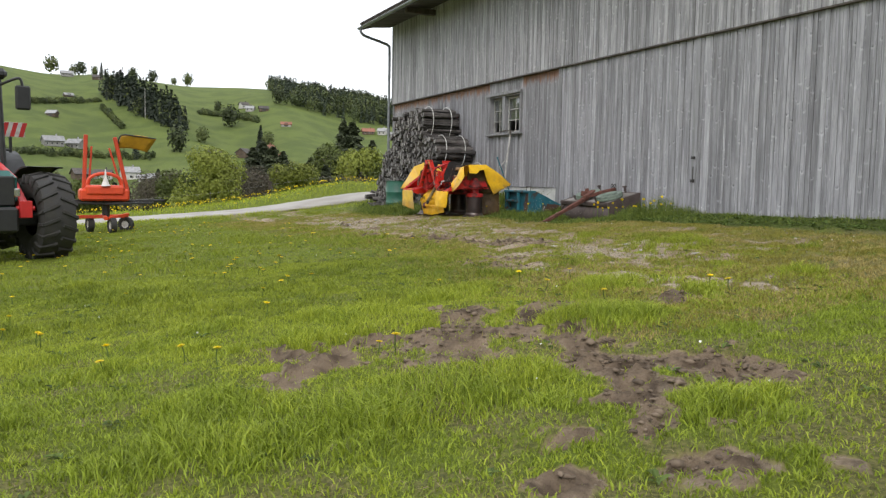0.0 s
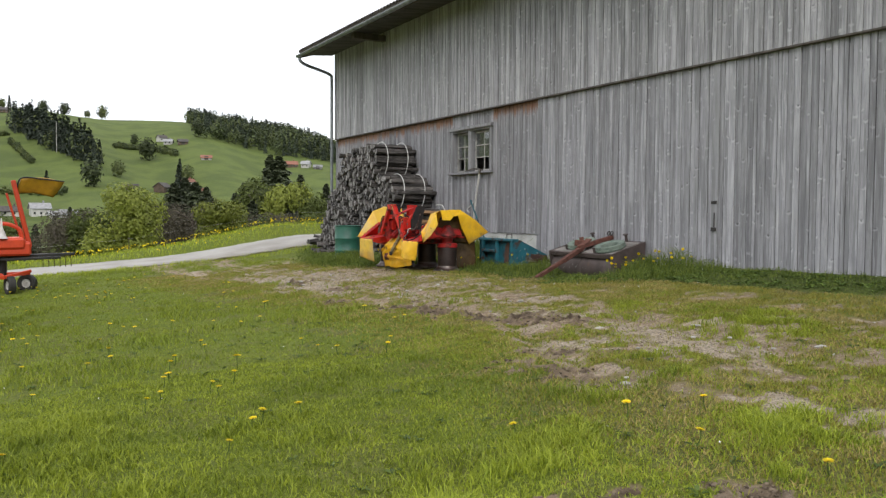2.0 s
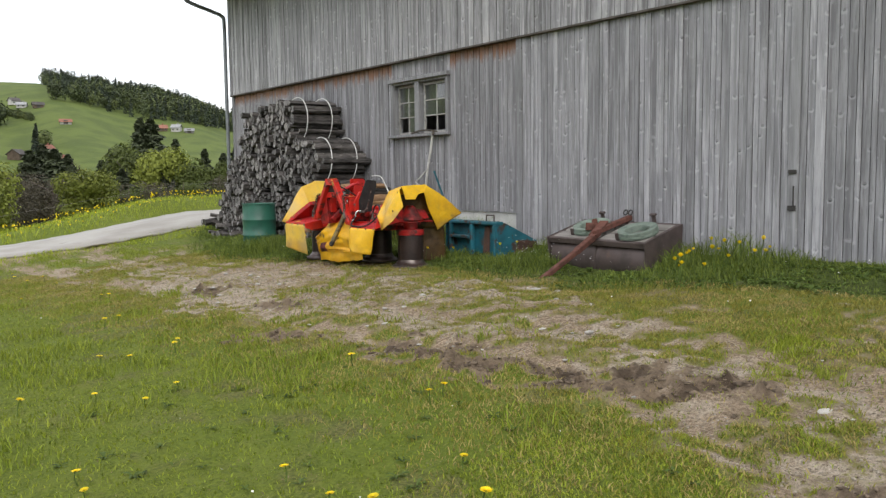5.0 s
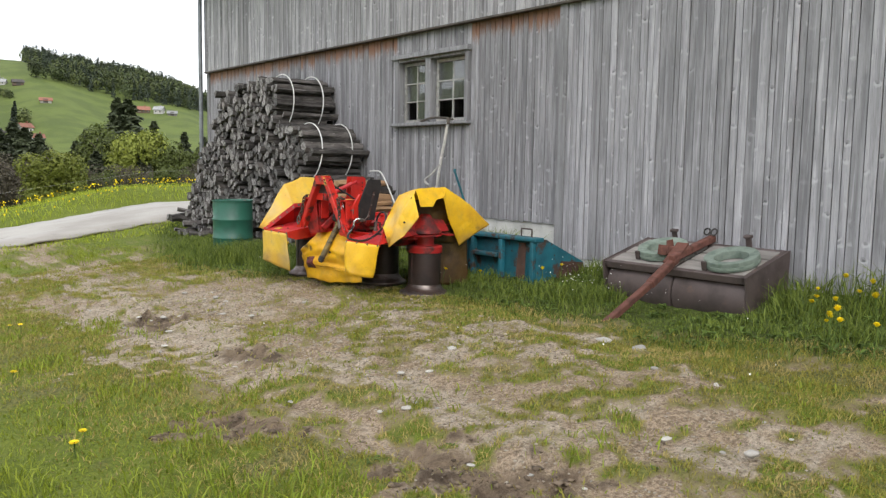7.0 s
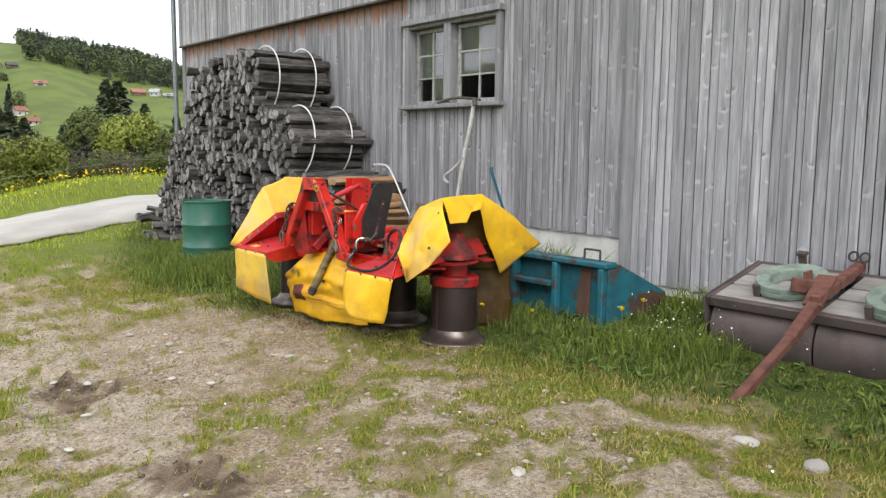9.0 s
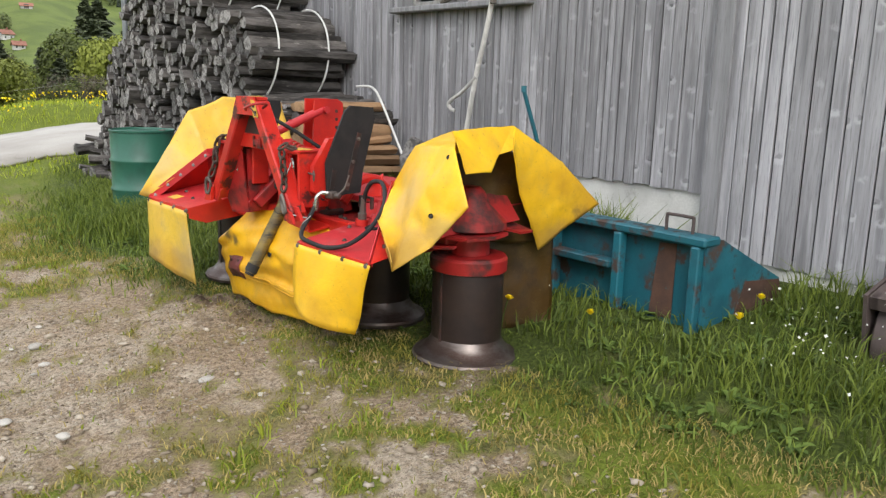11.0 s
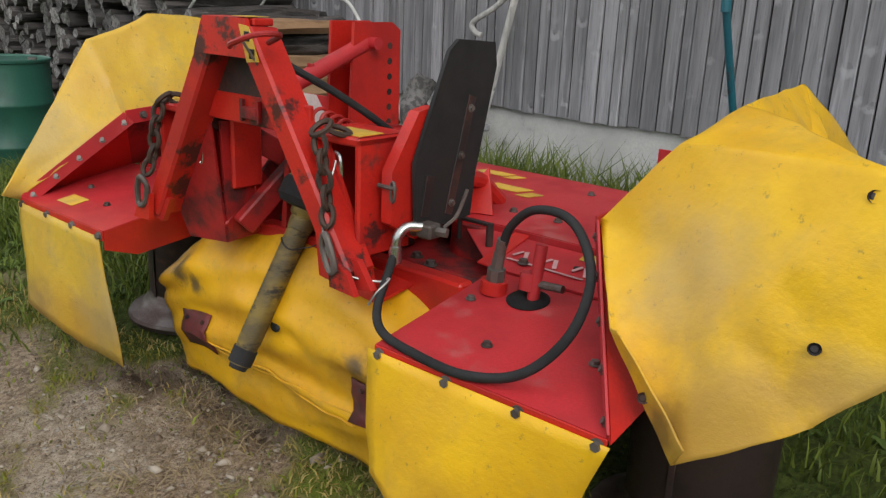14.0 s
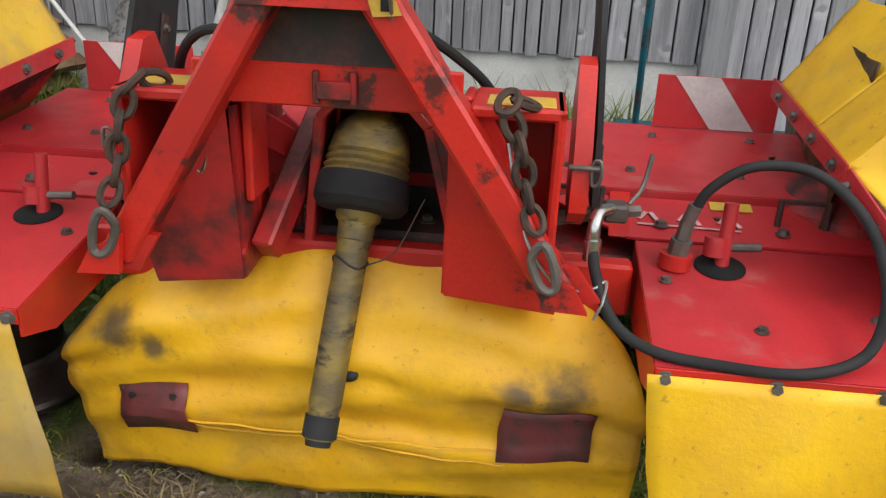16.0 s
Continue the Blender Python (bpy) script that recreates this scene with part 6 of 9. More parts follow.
def wood_bundle(y, z, r, seed, length_scale=1.0, front=9.62):
    rng = random.Random(seed)
    b = thing("firewood_bundle", "strapped bundle of weathered grey split firewood", "firewood", front, y, z, group="firewood stacked against the barn")
    step = 0.112
    for i in range(-6, 7):
        for k in range(-6, 7):
            py, pz = (i + 0.5 * (k % 2)) * step, k * step * 0.87
            if math.hypot(py, pz * 1.04) < r - 0.02 and (pz > -r + 0.06):
                ob = new("log", rng.choice(LOGS))
                ob.parent = b
                ob.matrix_basis = pose(rng.gauss(0, 0.05), py + rng.uniform(-0.03, 0.03), pz + rng.uniform(-0.03, 0.03), rng.uniform(0, 360), rng.uniform(-1.2, 1.2), rng.uniform(-1.5, 1.5)) @ Matrix.Diagonal((length_scale * rng.uniform(0.94, 1.04), rng.uniform(0.75, 1.2), rng.uniform(0.85, 1.35), 1))
    for x in (0.27, 0.88) if z > 1.5 else ():
        ring = [(x + 0.04 * math.sin(a), (r + 0.028) * math.cos(a), (r + 0.022) * math.sin(a)) for a in [j * math.pi / 10 for j in range(20)]]
        part("strap", Shape().tube(ring, 0.011, 6, closed=True, steps=2), M_STRAP, b, "white plastic strap")


for k, (by, bz, br) in enumerate(((23.62, 3.20, 0.52), (24.55, 3.16, 0.50), (25.35, 3.05, 0.48), (22.60, 2.30, 0.50), (23.80, 2.24, 0.50), (24.76, 2.22, 0.50), (25.70, 2.18, 0.50), (26.45, 2.0, 0.46), (21.95, 1.40, 0.52), (23.10, 1.33, 0.50), (24.08, 1.32, 0.50), (25.06, 1.30, 0.50), (26.02, 1.28, 0.50), (26.90, 1.2, 0.5))):
    wood_bundle(by, bz, br, 300 + k)
fill = thing("firewood_stack", "weathered grey split firewood filling the gaps of the stack", "firewood", 9.64, 0, 0, group="firewood stacked against the barn")
rng = random.Random(71)
for fy, fz in ((24.09, 2.72), (24.95, 2.68), (23.2, 2.74), (23.3, 1.80), (24.28, 1.78), (25.24, 1.75), (26.1, 1.66), (22.5, 1.86), (25.8, 2.72), (26.2, 2.42), (22.6, 0.98), (23.6, 0.96), (24.58, 0.95), (25.55, 0.93), (26.5, 0.92), (26.85, 1.75), (27.2, 1.4), (25.9, 2.85), (24.1, 3.5), (24.95, 3.45)):
    for k in range(6):
        ob = new("log", rng.choice(LOGS))
        ob.parent = fill
        ob.matrix_basis = pose(rng.gauss(0, 0.03), fy + rng.gauss(0, 0.13), fz + rng.gauss(0, 0.07), rng.uniform(0, 360), rng.uniform(-1.5, 1.5), rng.uniform(-2, 2)) @ Matrix.Diagonal((0.97, rng.uniform(0.85, 1.2), rng.uniform(0.85, 1.2), 1))
loose = thing("log_heap", "loose brown and grey split logs heaped under the bundles", "firewood", 9.5, 21.4, 0.5, group="firewood stacked against the barn")
rng = random.Random(77)
for i in range(40):
    for k in range(3):
        y = i * 0.15 + rng.uniform(-0.03, 0.03)
        if k == 2 and rng.random() < 0.4:
            continue
        ob = new("log", rng.choice(FRESH if y < 1.6 and rng.random() < 0.75 else LOGS))
        ob.parent = loose
        ob.matrix_basis = pose(rng.uniform(0.02, 0.16), y, float(ground_h(9.6, 21.4 + y)) - 0.5 + 0.05 + k * 0.125, rng.uniform(0, 360), 0, rng.uniform(-4, 4))
for i in range(16):
    x, y = rng.uniform(9.2, 9.6), rng.uniform(26.0, 28.6)
    t = max(0.0, 1.0 - abs(y - 27.3) / 1.4) * (x - 8.8)
    ob = new("log", rng.choice(LOGS))
    ob.parent = loose
    ob.matrix_basis = pose(x - 9.5, y - 21.4, float(ground_h(x, y)) - 0.5 + 0.06 + rng.random() * 1.1 * t, rng.uniform(0, 360), rng.uniform(-12, 12), rng.uniform(-25, 25)) @ Matrix.Diagonal((0.7, 1.1, 1.1, 1))
split = thing("split_log_stack", "freshly split brown logs stacked under the lowest bundle", "firewood", 9.5, 21.0, 0.5, group="firewood stacked against the barn")
rng = random.Random(79)
for k in range(11):
    z = 0.10 + 0.105 * k
    y = -0.08 + 0.55 * max(0.0, z - 0.35) + rng.uniform(-0.04, 0.04)
    while y < 0.75:
        ob = new("log", rng.choice(FRESH if rng.random() < 0.8 else LOGS))
        ob.parent = split
        ob.matrix_basis = pose(rng.uniform(0.16, 0.24), y, z + 0.12 + rng.uniform(-0.015, 0.015), rng.choice((0, 180)) + rng.uniform(-25, 25), rng.uniform(-1, 1), rng.uniform(-4, 4)) @ Matrix.Diagonal((1.02, 1.25, 0.8, 1))
        y += rng.uniform(0.12, 0.17)
for x in (10.66,):
    strap = part("binding_strap", Shape().tube([(x, 21.75, 1.99), (x + 0.02, 21.60, 1.995), (x + 0.03, 21.46, 1.97), (x + 0.03, 21.32, 1.84), (x + 0.02, 21.05, 1.5), (x, 20.76, 1.14)], 0.013, 7), M_STRAP)
    tagged(strap, "loose white plastic strap hanging over the split logs", "strap", group="straps on the firewood")
stump = Shape()
stump.tube([(10.45, 20.35, 0.75), (10.5, 20.4, 1.05), (10.42, 20.45, 1.32), (10.5, 20.4, 1.5)], 0.09, 9).tube([(10.45, 20.4, 1.0), (10.35, 20.15, 1.15), (10.4, 20.0, 1.25)], 0.055, 8).tube([(10.47, 20.4, 1.15), (10.6, 20.6, 1.35)], 0.06, 8)
for i, p in enumerate(stump.v):
    stump.v[i] = tuple(Vector(p) + noise.noise_vector(Vector(p) * 9) * 0.05)
st = part("tree_stump", stump, M_LOGEND, sharp=60)
tagged(st, "gnarled grey root stump leaning by the wall", "stump")


# ---- oil drum ----
def oil_drum():
    d = thing("oil_drum", "dented green steel oil drum standing in grass", "drum", 8.97, 23.68, 0.42)
    prof = [(0.0, 0.0), (0.35, 0.0), (0.362, 0.01), (0.352, 0.03)]
    for z in (0.33, 0.66):
        prof += [(0.352, z - 0.03), (0.366, z - 0.01), (0.366, z + 0.01), (0.352, z + 0.03)]
    prof += [(0.352, 0.98)]
    part("body", Shape().lathe(prof, 48), M_GREEN, d)
    part("rim", Shape().lathe([(0.352, 0.98), (0.364, 0.985), (0.366, 1.005), (0.354, 1.01), (0.343, 1.0), (0.34, 0.985)], 48), M_GREEN, d)
    part("lid", Shape().lathe([(0.0, 0.984), (0.32, 0.984), (0.342, 0.992)], 40), M_GREEN, d, "sunken drum lid")
    part("bung", Shape().cyl((0.24, 0.0, 0.984), (0.24, 0.0, 1.002), 0.035, n=12), M_BOLT, d)


oil_drum()


# ---- blue loader bucket ----
def bucket():
    b = thing("loader_bucket", "flaking blue steel loader bucket with rust patches, lying by the wall", "bucket", -0.10, -0.03, -0.07)
    y0, y1 = 16.66, 17.95
    part("back_plate", Shape().plate([(9.76, y0, 0.66), (9.76, y1, 0.66), (9.80, y1, 1.29), (9.80, y0, 1.29)], 0.012), M_BLUE, b, "blue back plate with rust")
    part("rust_patch", Shape().plate([(9.755, 16.86, 0.80), (9.755, 17.02, 0.80), (9.785, 17.0, 1.24), (9.785, 16.88, 1.25)], 0.004), M_RUSTBLUE, b, "rusted strip")
    part("floor_plate", Shape().plate([(9.76, y0, 0.66), (9.76, y1, 0.66), (10.60, y1, 0.82), (10.60, y0, 0.82)], 0.012), M_RUSTBLUE, b)
    part("top_rail", Shape().box((9.70, y0 - 0.02, 1.27), (9.86, y1, 1.325), 0.012), M_BLUE, b)
    for y in (16.70, 17.25, 17.78):
        part("rib", Shape().box((9.69, y - 0.03, 0.66), (9.76, y + 0.03, 1.27), 0.008), M_BLUE, b)
    part("ledge", Shape().box((9.66, 17.28, 1.04), (9.76, 17.75, 1.09), 0.008), M_BLUE, b)
    for y in (y0, y1):
        part("side_plate", Shape().plate([(9.74, y, 0.66), (9.74, y, 1.31), (9.90, y, 1.30), (10.58, y, 0.99), (10.62, y, 0.84)], 0.014), M_BLUE, b, "triangular blue side plate")
        part("wear_plate", Shape().plate([(10.02, y - 0.011, 0.70), (10.18, y - 0.011, 1.02), (10.57, y - 0.011, 0.985), (10.615, y - 0.011, 0.85)], 0.006), M_RUSTBLUE, b, "rust-brown cutting side")
    part("handle", Shape().tube([(9.78, 16.78, 1.32), (9.78, 16.78, 1.41), (9.78, 16.80, 1.42), (9.78, 16.94, 1.42), (9.78, 16.96, 1.41), (9.78, 16.96, 1.32)], 0.010, 8, steps=3), M_TANK, b)
    bar = part("lever_bar", Shape().tube([(9.37, 17.86, 2.03), (9.415, 17.857, 1.92), (9.57, 17.845, 1.55), (9.72, 17.83, 1.20), (9.94, 17.81, 0.68)], 0.014, 10).cyl((9.37, 17.86, 2.02), (9.37, 17.862, 2.06), 0.018, n=10), M_BLUE)
    tagged(bar, "blue painted steel bar leaning in the loader bucket", "bar")


bucket()


# ---- old roller with weights ----
def roller():
    r = thing("field_roller", "rusty brown field roller with plank top beside the wall", "roller", -0.02, -0.02, -0.07)
    m = Matrix.Translation((10.36, 14.99, 0.845)) @ pose(0, 0, 0, 90, 0, 0)
    for lo, hi in ((-0.875, -0.006), (0.006, 0.875)):
        part("roller_drum", Shape().lathe([(0.0, lo), (0.315, lo), (0.33, lo + 0.012), (0.33, hi - 0.012), (0.315, hi), (0.0, hi)], 48, m), M_TANK, r, "dark steel roller drum")
    tilt = Matrix.Translation((10.42, 15.0, 1.20)) @ pose(0, 0, 0, 0, -16, 0)
    part("frame", Shape().box((-0.42, -0.88, -0.05), (-0.36, 0.88, 0.03), 0.006, tilt).box((0.36, -0.88, -0.05), (0.42, 0.88, 0.03), 0.006, tilt).box((-0.42, -0.89, -0.05), (0.42, -0.84, 0.03), 0.006, tilt).box((-0.42, 0.84, -0.05), (0.42, 0.89, 0.03), 0.006, tilt), M_TANK, r)
    for x0, x1 in ((-0.36, -0.12), (-0.09, 0.10), (0.13, 0.36)):
        for y0, y1 in ((-0.84, -0.04), (0.03, 0.84)):
            part("plank", Shape().box((x0, y0, -0.01), (x1, y1, 0.032), 0.008, tilt), M_PLANK, r)
    for y in (14.10, 15.90):
        part("end_plate", Shape().plate([(9.99, y, 1.115), (10.82, y, 1.345), (10.80, y, 0.72), (10.60, y, 0.58), (10.25, y, 0.52), (10.08, y, 0.66), (10.03, y, 0.90)], 0.02), M_TANK, r, "rusty steel end plate")
    for y in (14.52, 15.46):
        part("clamp", Shape().box((0.35, y - 15.035, 0.03), (0.37, y - 14.965, 0.17), 0.006, tilt).box((0.33, y - 15.045, 0.155), (0.39, y - 14.955, 0.185), 0.006, tilt), M_TANK, r)
    for y, x in ((14.43, 10.30), (15.34, 10.38)):
        tt = Matrix.Translation((x, y, 1.205 + 0.27 * (x - 10.42))) @ pose(0, 0, 0, 0, -16, 0)
        ring = thing("concrete_ring", "round green-grey concrete ring lying on the roller", "ring", -0.02, -0.02, -0.07, group="rings on the roller")
        part("ring", Shape().lathe([(0.165, 0.035), (0.270, 0.035), (0.276, 0.041), (0.276, 0.125), (0.270, 0.132), (0.176, 0.120), (0.170, 0.112), (0.165, 0.035)], 44, tt), M_RING, ring, sharp=22)
        part("band", Shape().lathe([(0.278, 0.06), (0.283, 0.06), (0.283, 0.085), (0.278, 0.085)], 44, tt), M_RING, ring)
        for dy in (0.17,):
            part("clip", Shape().box((-0.255, dy - 0.03, 0.03), (-0.23, dy + 0.03, 0.13), 0.006, tt), M_TANK, ring)
    db = thing("drawbar", "rusty red-brown steel drawbar laid across the roller to the ground", "drawbar", 0.03, -0.02, -0.07)
    part("shaft", Shape().beam((10.80, 15.03, 1.40), (9.93, 14.96, 1.22), 0.078, 0.078, 0.01), M_RUST, db)
    part("tongue", Shape().beam((10.06, 14.99, 1.22), (9.55, 14.94, 0.98), 0.085, 0.085, 0.01).beam((9.56, 14.94, 0.985), (8.64, 14.94, 0.535), 0.07, 0.07, 0.01), M_RUST, db)
    part("fork", Shape().beam((10.22, 15.02, 1.37), (9.92, 14.98, 1.18), 0.14, 0.03, 0.006).beam((10.20, 14.98, 1.27), (10.02, 15.20, 1.30), 0.03, 0.11, 0.006).plate([(10.17, 15.1, 1.28), (10.06, 15.11, 1.25), (10.08, 15.13, 1.40), (10.16, 15.12, 1.41)], 0.02), M_RUST, db)
    part("tip", Shape().tube([(8.66, 14.94, 0.545), (8.56, 14.95, 0.50), (8.51, 14.97, 0.485)], 0.028, 8), M_RUST, db)
    for y in (14.98, 15.07):
        ring_pts = [(10.74 + 0.012 * math.sin(a), y + 0.036 * math.cos(a), 1.475 + 0.036 * math.sin(a)) for a in [i * math.pi / 5 for i in range(10)]]
        part("eye", Shape().tube(ring_pts, 0.009, 7, closed=True, steps=2), M_CAVITY, db, "dark iron eye")


roller()

# wooden tool leaning against the sill
M_TOOL = board_wood("bleached_tool_wood", (0.50, 0.49, 0.47), (0.34, 0.33, 0.32))
tool = thing("hay_tool", "old grey wooden tool handle leaning against the sill", "tool")
part("handle", Shape().tube([(10.66, 19.60, 2.80), (10.70, 19.72, 2.50), (10.72, 19.86, 2.10), (10.78, 20.05, 1.55), (10.82, 20.18, 1.20)], 0.024, 9), M_TOOL, tool)
part("grip", Shape().tube([(10.71, 19.84, 2.12), (10.70, 20.02, 1.98), (10.69, 20.19, 1.88), (10.69, 20.17, 1.82), (10.70, 20.12, 1.80)], 0.019, 8), M_TOOL, tool)
part("foot", Shape().beam((10.80, 20.1, 1.19), (10.80, 20.3, 1.17), 0.05, 0.05, 0.01), M_TRIM, tool)
part("tie", Shape().cyl((10.655, 19.585, 2.75), (10.66, 19.60, 2.84), 0.03, n=8), M_DARKWOOD, tool)

# stones on the track
rng = random.Random(9)


def stone_mesh(seed):
    q = random.Random(seed)
    bm = bmesh.new()
    bmesh.ops.create_icosphere(bm, subdivisions=2, radius=1.0)
    o = Vector((q.random() * 50, q.random() * 50, 0))
    for v in bm.verts:
        v.co *= 1 + 0.35 * noise.noise(v.co * 1.3 + o) + 0.15 * noise.noise(v.co * 3 + o)
    me = bpy.data.meshes.new("stone")
    bm.to_mesh(me)
    bm.free()
    for p in me.polygons:
        p.use_smooth = True
    me.materials.append(M_STONE)
    return me


STONES = [stone_mesh(i) for i in range(7)]
spots = [(8.35, 14.08, 0.07), (8.45, 14.56, 0.065), (7.0, 15.0, 0.04), (7.6, 14.5, 0.035)]
while len(spots) < 130:
    x, y = rng.uniform(4.2, 8.7), rng.uniform(6.5, 20.0)
    if float(bareness(x, y)) > 0.3 or (7.3 < x < 8.5 and rng.random() < 0.25):
        spots.append((x, y, rng.choice((0.012, 0.014, 0.017, 0.02, 0.026, 0.034))))
for x, y, r in spots:
    ob = new("stone", rng.choice(STONES))
    tagged(ob, "pale grey limestone pebble on the worn track" if r < 0.06 else "pale flat limestone lying in short grass", "stone", "stones on the track")
    ob.matrix_world = pose(x, y, float(ground_h(x, y)) + r * 0.12 - 0.012, 0, 0, rng.uniform(0, 360)) @ Matrix.Diagonal((r * rng.uniform(1, 1.7), r, r * rng.uniform(0.35, 0.6), 1))

# ---- trees ----
M_TRUNK = surface("grey_brown_trunk", (0.10, 0.08, 0.065), (0.055, 0.045, 0.038), 0.95, stretch=(1, 1, 0.3), bump=0.5)
M_LEAF_BRIGHT = leaf_mat("fresh_spring_leaves", (0.225, 0.252, 0.046), (0.150, 0.176, 0.034))
M_LEAF_MID = leaf_mat("green_leaves", (0.105, 0.130, 0.030), (0.066, 0.086, 0.022))
M_LEAF_BUD = leaf_mat("brown_budding_twigs", (0.098, 0.086, 0.055), (0.058, 0.051, 0.036))
M_NEEDLE = leaf_mat("dark_spruce_needles", (0.066, 0.080, 0.040), (0.034, 0.044, 0.024), through_light=0.0)


def leaf_cards(centres, size, seed, squash=0.7, dirs=None):
    """Small folded leaf clumps at the given places, as one mesh; dirs turns their faces."""
    q = np.random.RandomState(seed)
    c = np.asarray(centres, float)
    n = len(c)
    a = q.normal(size=(n, 3))
    a /= np.linalg.norm(a, axis=1, keepdims=True)
    if dirs is not None:
        face = np.asarray(dirs, float) + q.normal(size=(n, 3)) * 0.38
        a = np.cross(face, q.normal(size=(n, 3)))
        a /= np.linalg.norm(a, axis=1, keepdims=True)
        b = np.cross(face, a)
    else:
        b = np.cross(a, q.normal(size=(n, 3)))
    b /= np.linalg.norm(b, axis=1, keepdims=True)
    s = size * q.uniform(0.6, 1.4, size=(n, 1))
    up = np.cross(a, b) * s * 0.25
    v = np.stack([c - a * s, c - b * s * squash + up, c + a * s, c + b * s * squash + up], 1).reshape(-1, 3)
    f = np.arange(n * 4).reshape(-1, 4)
    tri = np.concatenate([f[:, [0, 1, 2]], f[:, [0, 2, 3]]])
    return v, tri


def tri_mesh(name, v, tri, material):
    me = bpy.data.meshes.new(name)
    me.vertices.add(len(v))
    me.vertices.foreach_set("co", np.asarray(v, np.float32).ravel())
    me.loops.add(tri.size)
    me.loops.foreach_set("vertex_index", np.asarray(tri, np.int32).ravel())
    me.polygons.add(len(tri))
    me.polygons.foreach_set("loop_start", np.arange(0, tri.size, 3, dtype=np.int32))
    me.update(calc_edges=True)
    me.materials.append(material)
    return me


def broadleaf_points(q, n, lobes, w, h, base):
    """Leaf places over the outer shell of several uneven lobes."""
    pts, dirs = [], []
    cs = [(q.normal(0, w * 0.24), q.normal(0, w * 0.24), base + h * (0.12 + 0.76 * (k + 0.5) / lobes), w * q.uniform(0.26, 0.42) * (1.15 - 0.6 * abs((k + 0.5) / lobes - 0.4))) for k in range(lobes)]
    while len(pts) < n:
        x, y, z, r = cs[q.randint(lobes)]
        d = q.normal(size=3)
        d /= np.linalg.norm(d)
        p = np.array([x, y, z]) + d * r * q.uniform(0.72, 1.08) * np.array([1, 1, 0.85])
        if noise.noise(Vector(p) * (3.2 / w * 2)) > -0.28:
            pts.append(p)
            dirs.append(d + np.array([0, 0, 0.25]))
    return pts, dirs


def broadleaf(name, label, seed, w, h, leaf, n=2600, lobes=14, size=0.16):
    q = np.random.RandomState(seed)
    t = thing(name, label, "tree", 0, 0, 0)
    tr = Shape().tube([(0, 0, 0), (0.05, 0.03, h * 0.2), (-0.03, 0.04, h * 0.5), (0.02, 0, h * 0.85)], w * 0.028, 8)
    for k in range(7):
        a, z = k * 2.4, h * (0.22 + 0.08 * k)
        tr.tube([(0, 0, z), (math.cos(a) * w * 0.2, math.sin(a) * w * 0.2, z + h * 0.1), (math.cos(a) * w * 0.36, math.sin(a) * w * 0.36, z + h * 0.17)], w * 0.011, 5)
    part("trunk", tr, M_TRUNK, t)
    pts, dirs = broadleaf_points(q, n, lobes, w, h * 0.92, h * 0.08)
    v, tri = leaf_cards(pts, size, seed, 0.7, dirs)
    part("crown", tri_mesh("crown", v, tri, leaf), leaf, t)
    return t


def spruce_points(q, n, h, w):
    pts = []
    for _ in range(n):
        z = h * (0.06 + 0.92 * q.uniform() ** 1.25)
        tier = 0.75 + 0.25 * math.cos(z / h * 75)
        r = w * 0.5 * (1 - z / h) ** 0.85 * tier * q.uniform(0.55, 1.05) + 0.04
        a = q.uniform(0, 2 * math.pi)
        pts.append((r * math.cos(a), r * math.sin(a), z - r * 0.18))
    return pts


def spruce(name, label, seed, w, h, n=2200, size=0.2):
    q = np.random.RandomState(seed)
    t = thing(name, label, "tree")
    part("trunk", Shape().cyl((0, 0, 0), (0, 0, h * 0.95), w * 0.05, 0.02, 8), M_TRUNK, t)
    pts = spruce_points(q, n, h, w)
    v, tri = leaf_cards(pts, size, seed, 0.45, [(x, y, 0.35 * w * (1 - z / h) + 0.1) for x, y, z in pts])
    part("crown", tri_mesh("crown", v, tri, M_NEEDLE), M_NEEDLE, t)
    return t


LIB = {
    "bright": broadleaf("deciduous_tree", "bright spring-green deciduous tree with a full crown below the road", 1, 6.4, 10, M_LEAF_BRIGHT, 13000, 26, 0.175),
    "round": broadleaf("deciduous_tree", "round yellow-green deciduous tree on the valley slope", 2, 6.8, 8, M_LEAF_BRIGHT, 12000, 16, 0.175),
    "mid": broadleaf("deciduous_tree", "mid-green deciduous tree on the valley slope", 3, 6.0, 10, M_LEAF_MID, 6000, 18, 0.19),
    "bud": broadleaf("budding_tree", "brownish deciduous tree with opening buds on the slope", 4, 5.5, 9, M_LEAF_BUD, 3400, 18, 0.125),
    "dark": spruce("spruce_tree", "dark narrow spruce tree on the valley slope", 5, 4.6, 13, 3600, 0.19),
    "dark2": spruce("spruce_tree", "dark broad spruce tree on the valley slope", 6, 6.0, 12, 3600, 0.21),
}
BASE_H = {"bright": 10.0, "round": 8.0, "mid": 10.0, "bud": 9.0, "dark": 13.0, "dark2": 12.0}
used = set()


def set_tree(kind, az, el_top, r, wide=1.0):
    a = radians(az + 0.3)
    x, y = r * math.sin(a), r * math.cos(a)
    z = float(ground_h(x, y)) - 0.2
    h = max(2.5, 1.5 + r * math.tan(radians(el_top)) - z)
    s = h / BASE_H[kind]
    m = Matrix.Translation((x, y, z)) @ pose(0, 0, 0, 0, 0, (az * 97) % 360)
    src = LIB[kind]
    ob = copy_thing(src, m) if kind in used else src
    used.add(kind)
    ob.matrix_world = m @ Matrix.Diagonal((s * wide, s * wide, s, 1))
    ob["group"] = "trees below the road"


